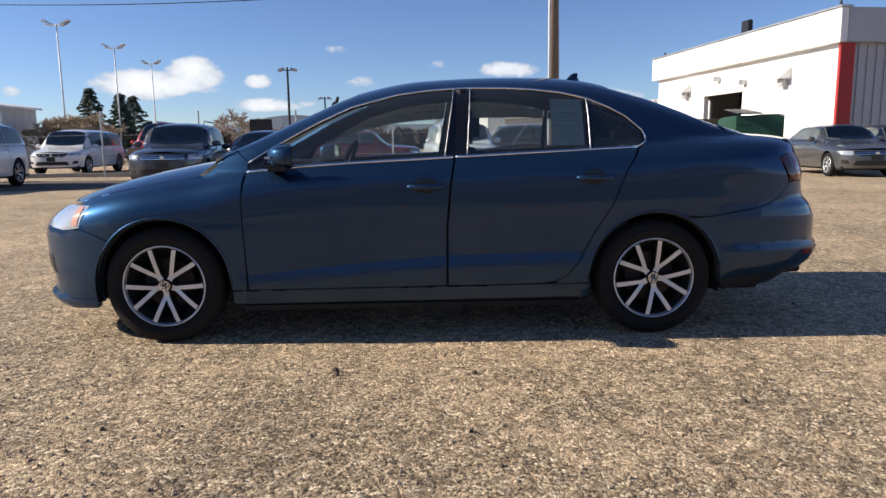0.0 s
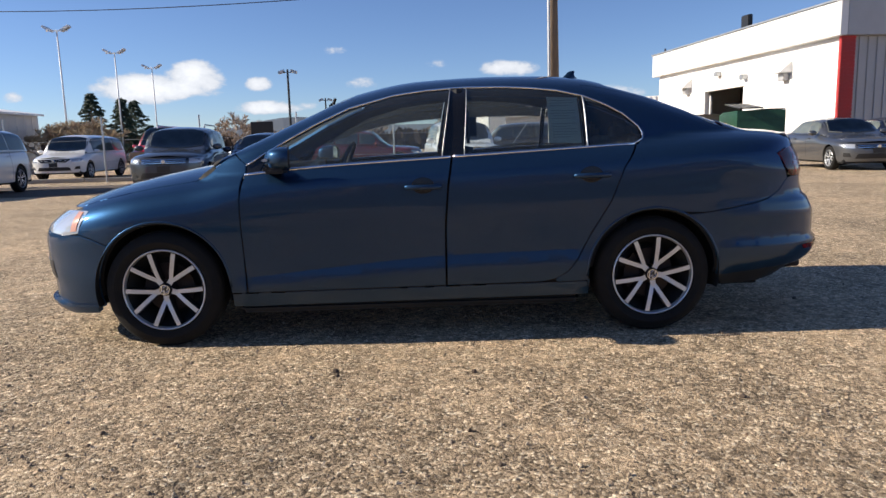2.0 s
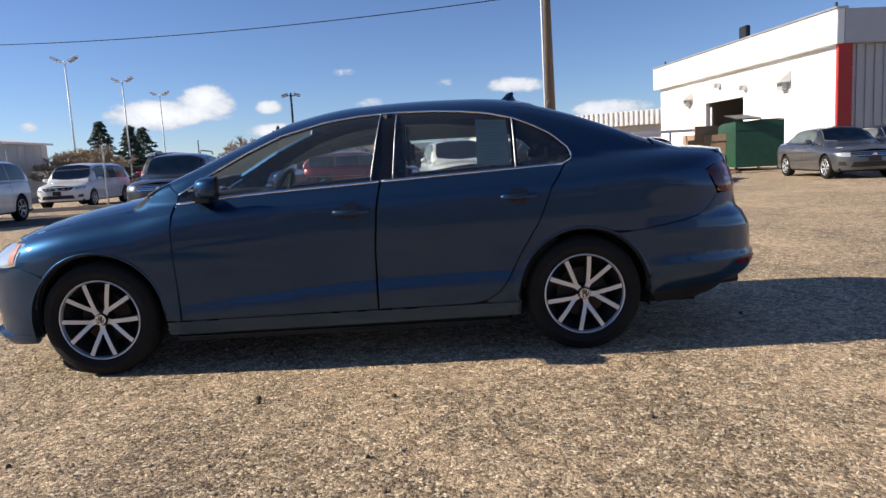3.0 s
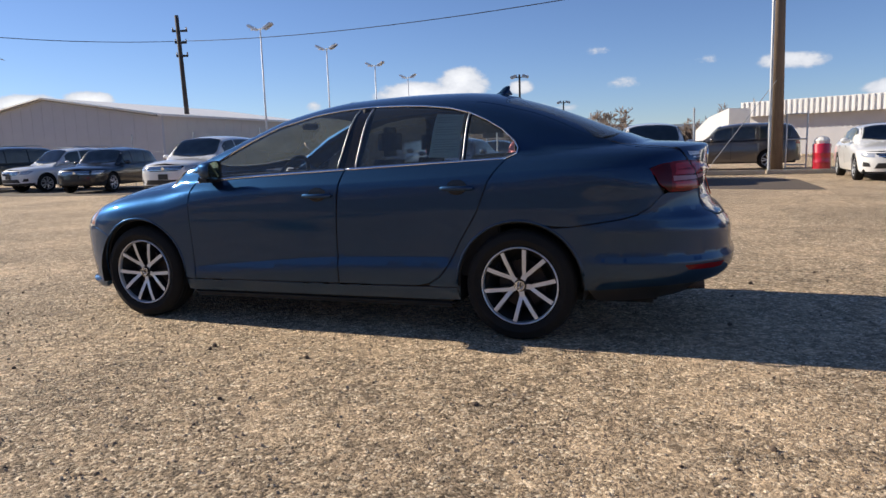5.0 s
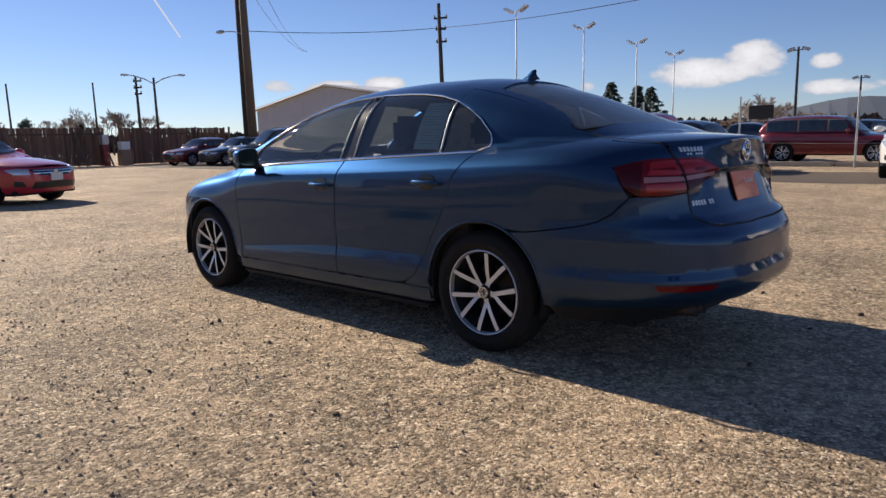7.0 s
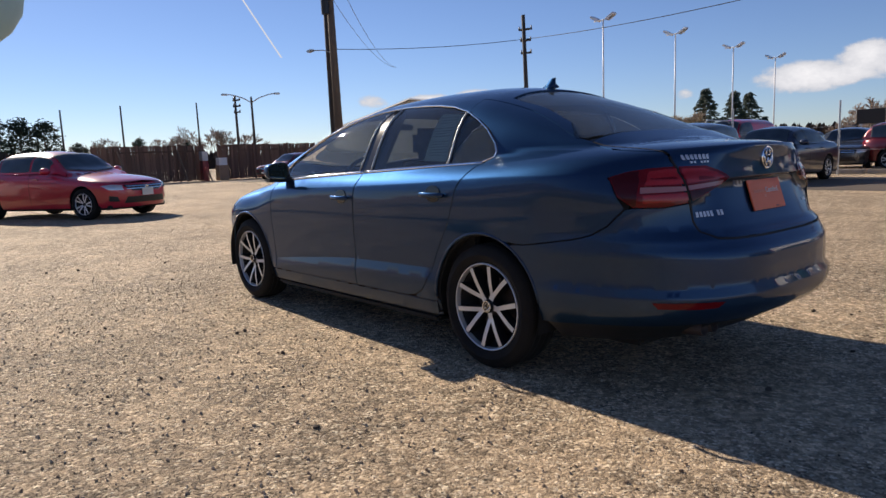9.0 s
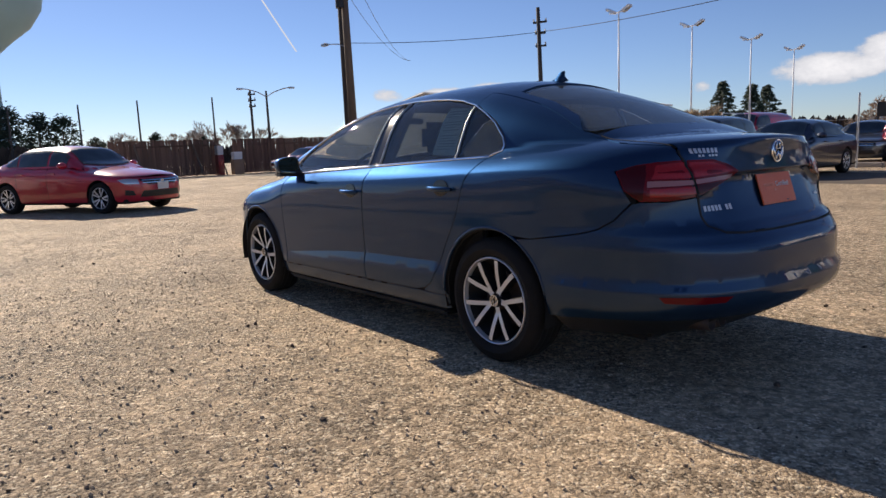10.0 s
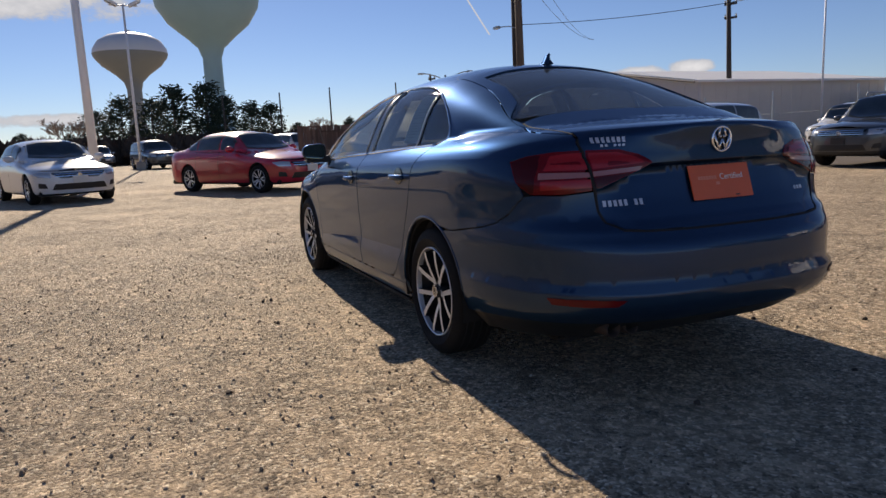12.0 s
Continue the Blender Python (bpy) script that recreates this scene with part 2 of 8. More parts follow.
    links(t, dirt.outputs[2], h.inputs["Color"]), links(t, mul2.outputs[0], h.inputs["Value"])
    links(t, h.outputs[0], p.inputs["Base Color"])
    p.inputs["Roughness"].default_value = 0.85
    p.inputs["Specular IOR Level"].default_value = 0.35
    b1, b2 = t.nodes.new("ShaderNodeBump"), t.nodes.new("ShaderNodeBump")
    b1.inputs["Strength"].default_value, b1.inputs["Distance"].default_value = 1.0, 0.011
    b2.inputs["Strength"].default_value, b2.inputs["Distance"].default_value = 0.8, 0.02
    b1.invert = True
    smooth = t.nodes.new("ShaderNodeMapRange")
    smooth.inputs["To Min"].default_value, smooth.inputs["To Max"].default_value = 1.0, 0.25
    links(t, dmask.outputs[0], smooth.inputs["Value"]), links(t, smooth.outputs[0], b1.inputs["Strength"])
    links(t, v.outputs["Distance"], b1.inputs["Height"])
    b3 = t.nodes.new("ShaderNodeBump")
    b3.inputs["Strength"].default_value, b3.inputs["Distance"].default_value = 0.7, 0.004
    links(t, n3.outputs["Fac"], b3.inputs["Height"])
    links(t, n2.outputs["Fac"], b2.inputs["Height"])
    links(t, b2.outputs[0], b3.inputs["Normal"])
    links(t, b3.outputs[0], b1.inputs["Normal"])
    links(t, b1.outputs[0], p.inputs["Normal"])
    MATS["gravel"] = m
    return m


def planks_material(name, c1, c2):
    """Weathered wood that varies from board to board."""
    m = bpy.data.materials.new(name)
    m.use_nodes = True
    t = m.node_tree
    p = t.nodes["Principled BSDF"]
    co, inf = t.nodes.new("ShaderNodeTexCoord"), t.nodes.new("ShaderNodeObjectInfo")
    mp = t.nodes.new("ShaderNodeMapping")
    mp.inputs["Scale"].default_value = (22, 22, 1.5)
    links(t, co.outputs["Object"], mp.inputs["Vector"])
    nz = t.nodes.new("ShaderNodeTexNoise")
    nz.inputs["Scale"].default_value, nz.inputs["Detail"].default_value = 2.0, 8
    links(t, mp.outputs[0], nz.inputs["Vector"])
    mx = t.nodes.new("ShaderNodeMix")
    mx.data_type = "RGBA"
    mx.inputs[6].default_value, mx.inputs[7].default_value = (*c1, 1), (*c2, 1)
    links(t, nz.outputs["Fac"], mx.inputs[0])
    r = t.nodes.new("ShaderNodeMapRange")
    r.inputs["To Min"].default_value, r.inputs["To Max"].default_value = 0.7, 1.3
    links(t, inf.outputs["Random"], r.inputs["Value"])
    h = t.nodes.new("ShaderNodeHueSaturation")
    links(t, mx.outputs[2], h.inputs["Color"]), links(t, r.outputs[0], h.inputs["Value"])
    links(t, h.outputs[0], p.inputs["Base Color"])
    p.inputs["Roughness"].default_value = 0.85
    b = t.nodes.new("ShaderNodeBump")
    b.inputs["Strength"].default_value, b.inputs["Distance"].default_value = 0.5, 0.01
    links(t, nz.outputs["Fac"], b.inputs["Height"]), links(t, b.outputs[0], p.inputs["Normal"])
    MATS[name] = m
    return m


GRAVEL = gravel_material()
BLUE = plain("blue_paint", (0.0175, 0.048, 0.103), 0.43, 0.80, 0.9, spec=0.0, flakes=0.25)
BLUE.node_tree.nodes["Principled BSDF"].inputs["Coat IOR"].default_value = 1.42
BLUE.node_tree.nodes["Principled BSDF"].inputs["Specular Tint"].default_value = (0.50, 0.56, 0.76, 1)
GLASS_SIDE = glass("side_glass", (0.95, 0.99, 0.965), 1.85, 0.045)
GLASS_FRONT = glass("windscreen_glass", (0.93, 0.98, 0.95), 1.6, 0.08)
GLASS_REAR = glass("rear_glass", (0.90, 0.95, 0.91), 1.9, 0.12)
CHROME = plain("chrome", (0.82, 0.82, 0.84), 0.08, 1.0)
BLACK = plain("black_plastic", (0.012, 0.012, 0.013), 0.45, vary=0.2, scale=60)
GLOSSBLACK = plain("gloss_black", (0.008, 0.008, 0.009), 0.22, 0, 0.15)
DARK = plain("underbody_black", (0.010, 0.010, 0.010), 0.8, vary=0.3, scale=12)
RUBBER = plain("tyre_rubber", (0.011, 0.0105, 0.010), 0.85, spec=0.3, vary=0.25, scale=25, bump=0.25, bscale=120)
ALLOY = plain("machined_alloy", (0.66, 0.68, 0.71), 0.38, 0.55, vary=0.05, scale=50)
ALLOYDARK = plain("dark_alloy_pockets", (0.022, 0.022, 0.024), 0.35, 0.4, vary=0.15, scale=30)
STEEL = plain("brake_steel", (0.045, 0.03, 0.025), 0.6, 0.3, vary=0.3, scale=40)
REDBRIGHT = plain("bright_red_lens", (0.34, 0.010, 0.012), 0.10, 0, 0.4, spec=0.3, flakes=0.25)
REDLENS = plain("red_lens", (0.15, 0.003, 0.006), 0.10, 0, 0.25, spec=0.15, flakes=0.3)
REDDARK = plain("dark_red_lens", (0.055, 0.002, 0.004), 0.10, 0, 0.25, spec=0.15, flakes=0.3)
PINKLENS = plain("pale_lens", (0.36, 0.16, 0.16), 0.12, 0, 0.3)
CLEAR = plain("headlamp_lens", (0.55, 0.58, 0.62), 0.06, 0.3, 1.0)
AMBER = plain("amber_lens", (0.66, 0.33, 0.21), 0.15, 0, 1.0)
ORANGE = plain("orange_card", (0.74, 0.135, 0.045), 0.5, 0, 0.2, vary=0.05, scale=15)
WHITEINK = plain("white_ink", (0.85, 0.82, 0.80), 0.6)
PAPER = plain("paper", (0.80, 0.93, 0.86), 0.7, vary=0.04, scale=30)
_t = PAPER.node_tree                                    # light from behind shines through
_mx, _tl = _t.nodes.new("ShaderNodeMixShader"), _t.nodes.new("ShaderNodeBsdfTranslucent")
_tl.inputs[0].default_value = (0.84, 0.94, 0.88, 1)
_mx.inputs[0].default_value = 0.5
links(_t, _t.nodes["Principled BSDF"].outputs[0], _mx.inputs[1]), links(_t, _tl.outputs[0], _mx.inputs[2])
links(_t, _mx.outputs[0], _t.nodes["Material Output"].inputs[0])
INK = plain("grey_ink", (0.52, 0.62, 0.58), 0.7)
SEAT = plain("seat_cloth", (0.022, 0.022, 0.024), 0.85, vary=0.25, scale=80, bump=0.3)
WHITEP = plain("white_wall_paint", (0.84, 0.835, 0.82), 0.7, vary=0.06, scale=3, bump=0.2, bscale=40)
TRIMW = plain("white_metal_fascia", (0.78, 0.77, 0.75), 0.5, 0, 0, vary=0.05, scale=2)
SIDING = plain("grey_metal_siding", (0.40, 0.40, 0.41), 0.5, 0.2, vary=0.07, scale=2)
SHEDGREY = plain("shed_grey_panel", (0.50, 0.49, 0.51), 0.6, 0.1, vary=0.05, scale=1.5)
SHEDTAN = plain("shed_tan_panel", (0.58, 0.54, 0.49), 0.6, 0.1, vary=0.05, scale=1.5)
REDBRICK = plain("red_painted_brick", (0.42, 0.03, 0.03), 0.6, vary=0.2, scale=14, bump=0.3)
GREEN = plain("green_steel", (0.017, 0.072, 0.043), 0.5, 0.1, vary=0.2, scale=6)
CARDB = plain("cardboard", (0.30, 0.20, 0.13), 0.85, vary=0.12, scale=8)
POLEWOOD = planks_material("pole_wood", (0.20, 0.145, 0.10), (0.085, 0.06, 0.045))
POLEDARK = planks_material("dark_pole_wood", (0.075, 0.062, 0.055), (0.035, 0.03, 0.028))
FENCEWOOD = planks_material("fence_wood", (0.22, 0.125, 0.085), (0.11, 0.066, 0.05))
GALV = plain("galvanised_steel", (0.45, 0.46, 0.47), 0.45, 0.8, vary=0.1, scale=10)
LAMPWHITE = plain("white_lamp_paint", (0.78, 0.79, 0.80), 0.45, vary=0.05, scale=5)
TOWER = plain("pale_green_tank_paint", (0.30, 0.48, 0.53), 0.55, vary=0.06, scale=0.4)
TOWERW = plain("white_tank_paint", (0.72, 0.73, 0.74), 0.5, vary=0.05, scale=0.4)
BARK = plain("bark", (0.12, 0.09, 0.07), 0.9, vary=0.25, scale=8, bump=0.5)
TWIG = plain("bare_twigs", (0.34, 0.275, 0.225), 0.9, vary=0.25, scale=3)
BUSH = plain("dry_tan_twigs", (0.44, 0.345, 0.23), 0.9, vary=0.25, scale=3)
NEEDLE = plain("conifer_needles", (0.035, 0.058, 0.036), 0.8, vary=0.3, scale=2)
HILL = plain("haze_tinted_hill", (0.14, 0.165, 0.20), 1.0, vary=0.1, scale=0.01)
SCRUB = plain("far_scrub", (0.085, 0.06, 0.045), 1.0, vary=0.3, scale=0.3)
CONCRETE = plain("concrete_kerb", (0.34, 0.31, 0.27), 0.85, vary=0.15, scale=8, bump=0.3)
DARK_GROUND = plain("dark_ground", (0.10, 0.075, 0.055), 0.9, vary=0.2, scale=14, bump=0.4)

# ---- mesh helpers ----
from mathutils.geometry import delaunay_2d_cdt


def thing(name, m=None, label="", category="", group="", kind=""):
    ob = new(name)
    ob.empty_display_size = 0.2
    if m is not None:
        ob.matrix_world = m
    return tagged(ob, label, category, group, kind)


def obj(name, me, material, parent=None, label=""):
    if material is not None and not me.materials:
        me.materials.append(material)
    ob = new(name, me)
    if parent is not None:
        ob.parent = parent
    return tagged(ob, label)


def part(name, bm, material, parent=None, label="", smooth=False):
    me = bpy.data.meshes.new(name)
    bm.to_mesh(me)
    bm.free()
    if smooth:
        for f in me.polygons:
            f.use_smooth = True
    return obj(name, me, material, parent, label)


def bm_box(bm, x0, y0, z0, x1, y1, z1, bev=0.0, m=None):
    r = bmesh.ops.create_cube(bm, size=1.0, matrix=Matrix.Translation(((x0 + x1) / 2, (y0 + y1) / 2, (z0 + z1) / 2)) @ Matrix.Diagonal((x1 - x0, y1 - y0, z1 - z0, 1)))
    vs = r["verts"]
    if bev:
        es = list({e for v in vs for e in v.link_edges})
        q = bmesh.ops.bevel(bm, geom=es, offset=bev, segments=2, affect="EDGES")
        vs = list({v for f in q["faces"] for v in f.verts} | {v for v in vs if v.is_valid})
    if m is not None:
        bmesh.ops.transform(bm, matrix=m, verts=[v for v in vs if v.is_valid])
    return vs


def box(x0, y0, z0, x1, y1, z1, bev=0.0):
    bm = bmesh.new()
    bm_box(bm, x0, y0, z0, x1, y1, z1, bev)
    return bm


def bm_tube(bm, a, b, r0, r1=None, n=10, caps=True):
    """A straight tapered tube from a to b."""
    a, b = Vector(a), Vector(b)
    r1 = r0 if r1 is None else r1
    q = (b - a).to_track_quat("Z", "Y").to_matrix()
    rings = []
    for p, r in ((a, r0), (b, r1)):
        rings.append([bm.verts.new(p + q @ Vector((r * math.cos(2 * math.pi * k / n), r * math.sin(2 * math.pi * k / n), 0))) for k in range(n)])
    for k in range(n):
        bm.faces.new((rings[0][k], rings[0][(k + 1) % n], rings[1][(k + 1) % n], rings[1][k]))
    if caps:
        bm.faces.new(rings[0][::-1]), bm.faces.new(rings[1])


def bm_path(bm, pts, r, n=6):
    """One unbroken tube along the points."""
    pts = [Vector(p) for p in pts]
    closed = (pts[0] - pts[-1]).length < 1e-6
    pts = pts[:-1] if closed else pts
    m, rings = len(pts), []
    for k, p in enumerate(pts):
        a, b = (pts[k - 1], pts[(k + 1) % m]) if closed else (pts[max(k - 1, 0)], pts[min(k + 1, m - 1)])
        q = (b - a).to_track_quat("Z", "Y").to_matrix()
        rings.append([bm.verts.new(p + q @ Vector((r * math.cos(2 * math.pi * j / n), r * math.sin(2 * math.pi * j / n), 0))) for j in range(n)])
    for a, b in list(zip(rings[:-1], rings[1:])) + ([(rings[-1], rings[0])] if closed else []):
        for j in range(n):
            bm.faces.new((a[j], a[(j + 1) % n], b[(j + 1) % n], b[j]))
    if not closed:
        bm.faces.new(rings[0][::-1]), bm.faces.new(rings[-1])


def bm_lathe(bm, prof, n=32, axis="Z", closed=False):
    """Turn a profile of (radius, height) round the z axis (or the y axis)."""
    rings = []
    for r, h in prof:
        ring = []
        for k in range(n):
            a = 2 * math.pi * k / n
            p = (r * math.cos(a), r * math.sin(a), h) if axis == "Z" else (r * math.cos(a), h, r * math.sin(a))
            ring.append(bm.verts.new(p))
        rings.append(ring)
    pairs = list(zip(rings[:-1], rings[1:])) + ([(rings[-1], rings[0])] if closed else [])
    for a, b in pairs:
        for k in range(n):
            bm.faces.new((a[k], a[(k + 1) % n], b[(k + 1) % n], b[k]))


def lathe(prof, n=32, axis="Z", closed=False):
    bm = bmesh.new()
    bm_lathe(bm, prof, n, axis, closed)
    bmesh.ops.recalc_face_normals(bm, faces=bm.faces)
    return bm


def prism(pts, h0, h1, axis="Y"):
    """A polygon of (x, z) pushed from y=h0 to y=h1 (axis Y), or of (x, y) from z=h0 to h1 (axis Z), or of (y, z) along x."""
    bm = bmesh.new()
    def at(p, h):
        return (p[0], h, p[1]) if axis == "Y" else ((p[0], p[1], h) if axis == "Z" else (h, p[0], p[1]))
    a = [bm.verts.new(at(p, h0)) for p in pts]
    b = [bm.verts.new(at(p, h1)) for p in pts]
    n = len(pts)
    for k in range(n):
        bm.faces.new((a[k], a[(k + 1) % n], b[(k + 1) % n], b[k]))
    bm.faces.new(a[::-1]), bm.faces.new(b)
    bmesh.ops.recalc_face_normals(bm, faces=bm.faces)
    return bm


def spline(pts):
    """A smooth curve through points (x, value)."""
    xs, ys = np.array([p[0] for p in pts], float), np.array([p[1] for p in pts], float)
    d = np.diff(ys) / np.diff(xs)
    m = np.zeros(len(xs))
    m[0], m[-1] = d[0], d[-1]
    for k in range(1, len(xs) - 1):
        if d[k - 1] * d[k] > 0:
            w1, w2 = 2 * (xs[k + 1] - xs[k]) + xs[k] - xs[k - 1], xs[k + 1] - xs[k] + 2 * (xs[k] - xs[k - 1])
            m[k] = (w1 + w2) / (w1 / d[k - 1] + w2 / d[k])

    def f(x):
        x = np.clip(np.asarray(x, float), xs[0], xs[-1])
        k = np.clip(np.searchsorted(xs, x) - 1, 0, len(xs) - 2)
        h = xs[k + 1] - xs[k]
        u = (x - xs[k]) / h
        return (1 + 2 * u) * (1 - u) ** 2 * ys[k] + u * (1 - u) ** 2 * h * m[k] + u * u * (3 - 2 * u) * ys[k + 1] + u * u * (u - 1) * h * m[k + 1]
    return f


def inside(poly, p):
    """Which of the points p lie in the polygon."""
    poly, p = np.asarray(poly), np.asarray(p)
    c = np.zeros(len(p), bool)
    j = len(poly) - 1
    for i in range(len(poly)):
        (xi, yi), (xj, yj) = poly[i], poly[j]
        cond = ((yi > p[:, 1]) != (yj > p[:, 1])) & (p[:, 0] < (xj - xi) * (p[:, 1] - yi) / (yj - yi + 1e-12) + xi)
        c ^= cond
        j = i
    return c


def edge_gap(poly, p):
    """Distance of the points p from the (finely sampled) outline."""
    q = np.asarray(poly)
    best = np.full(len(p), 1e9)
    for k in range(0, len(q), 16):
        c = q[k:k + 16]
        best = np.minimum(best, np.min(np.hypot(p[:, None, 0] - c[None, :, 0], p[:, None, 1] - c[None, :, 1]), axis=1))
    return best


def dense(poly, step):
    out = []
    for a, b in zip(poly, list(poly[1:]) + [poly[0]]):
        n = max(1, int(math.ceil(math.hypot(b[0] - a[0], b[1] - a[1]) / step)))
        out += [(a[0] + (b[0] - a[0]) * k / n, a[1] + (b[1] - a[1]) * k / n) for k in range(n)]
    return out


def shrunk(poly, g):
    """The polygon with its edge moved in by g."""
    p = np.asarray(poly, float)
    area = 0.5 * np.sum(p[:, 0] * np.roll(p[:, 1], -1) - np.roll(p[:, 0], -1) * p[:, 1])
    e = np.roll(p, -1, axis=0) - p
    nrm = np.stack([-e[:, 1], e[:, 0]], 1) / (np.hypot(e[:, 0], e[:, 1])[:, None] + 1e-9) * np.sign(area)
    m = nrm + np.roll(nrm, 1, axis=0)
    dot = np.maximum(np.sum(m * nrm, axis=1), 0.5)
    return [tuple(q) for q in p + g * m / dot[:, None]]


def patch(outline, place, step=0.04, gap=0.0, holes=(), skirt=0.012, lift=0.0, lines=()):
    """A curved sheet: the polygon in a 2D chart, meshed finely, put in space by place(u, v) -> points, outward normals.
    Its rim is turned inwards by skirt; edges run along the given creases. Returns vertices, faces, normals."""
    outline = dense(shrunk(outline, gap) if gap else outline, step * 0.8)
    holes = [dense(shrunk(h, -gap) if gap else h, step * 0.8) for h in holes]
    o = np.asarray(outline)
    lo, hi = o.min(0), o.max(0)
    gx, gy = np.meshgrid(np.arange(lo[0] + step / 2, hi[0], step), np.arange(lo[1] + step / 2, hi[1], step))
    gx[1::2] += step / 2
    g = np.stack([gx.ravel(), gy.ravel()], 1)
    if len(g):
        ok = inside(o, g) & (edge_gap(o, g) > step * 0.35)
        for h in holes:
            ok &= ~inside(h, g) & (edge_gap(h, g) > step * 0.35)
        g = g[ok]
    crease_pts, crease_edges = [], []
    for ln in lines:
        q = np.array([(a[0] + (b[0] - a[0]) * k / m, a[1] + (b[1] - a[1]) * k / m) for a, b in zip(ln[:-1], ln[1:]) for m in [max(1, int(math.hypot(b[0] - a[0], b[1] - a[1]) / (step * 0.7)))] for k in range(m)])
        ok = inside(o, q) & (edge_gap(o, q) > step * 0.3)
        for h in holes:
            ok &= ~inside(h, q) & (edge_gap(h, q) > step * 0.3)
        for k in range(len(q)):
            if ok[k]:
                if k and ok[k - 1]:
                    crease_edges.append((len(crease_pts) - 1, len(crease_pts)))
                crease_pts.append(tuple(q[k]))
    if crease_pts and len(g):
        g = g[edge_gap(crease_pts, g) > step * 0.45]
    pts, edges = [tuple(q) for q in outline], []
    n = len(outline)
    edges += [(k, (k + 1) % n) for k in range(n)]
    for h in holes:
        b = len(pts)
        pts += [tuple(q) for q in h]
        edges += [(b + k, b + (k + 1) % len(h)) for k in range(len(h))]
    edges += [(len(pts) + a, len(pts) + b) for a, b in crease_edges]
    pts += crease_pts + [tuple(q) for q in g]
    vs, es, fs, *_ = delaunay_2d_cdt([Vector(q) for q in pts], edges, [], 0, 1e-6)
    v2 = np.array([tuple(v) for v in vs])
    f = np.array([t for t in fs if len(t) == 3])
    cen = v2[f].mean(1)
    keep = inside(o, cen)
    for h in holes:
        keep &= ~inside(h, cen)
    f = f[keep]
    P, N = place(v2[:, 0], v2[:, 1])
    if lift:
        P = P + N * lift
    a, b, c = P[f[:, 0]], P[f[:, 1]], P[f[:, 2]]
    wrong = np.sum(np.cross(b - a, c - a) * N[f[:, 0]], axis=1) < 0
    f[wrong] = f[wrong][:, ::-1]
    faces = [tuple(t) for t in f]
    if skirt:
        count = {}
        for t in faces:
            for k in range(3):
                e = (t[k], t[(k + 1) % 3])
                count[tuple(sorted(e))] = None if tuple(sorted(e)) in count else e
        rim = [e for e in count.values() if e]
        ids = sorted({i for e in rim for i in e})
        new_id = {i: len(P) + k for k, i in enumerate(ids)}
        P = np.vstack([P, P[ids] - N[ids] * skirt])
        N = np.vstack([N, N[ids]])
        faces += [(b, a, new_id[a], new_id[b]) for a, b in rim]
    return P, faces, N


def join(*patches):
    P, F, N, b = [], [], [], 0
    for p, f, n in patches:
        P.append(p), N.append(n)
        F += [tuple(i + b for i in t) for t in f]
        b += len(p)
    return np.vstack(P), F, np.vstack(N)


def mirrored(pt):
    p, f, n = pt
    s = np.array([1, -1, 1])
    return p * s, [t[::-1] for t in f], n * s


def sheet(name, pt, material, parent, label=""):
    p, f, n = pt
    me = bpy.data.meshes.new(name)
    me.from_pydata(p.tolist(), [], f)
    me.update()
    me.polygons.foreach_set("use_smooth", [True] * len(me.polygons))
    me.normals_split_custom_set_from_vertices([tuple(v) for v in n])
    return obj(name, me, material, parent, label)


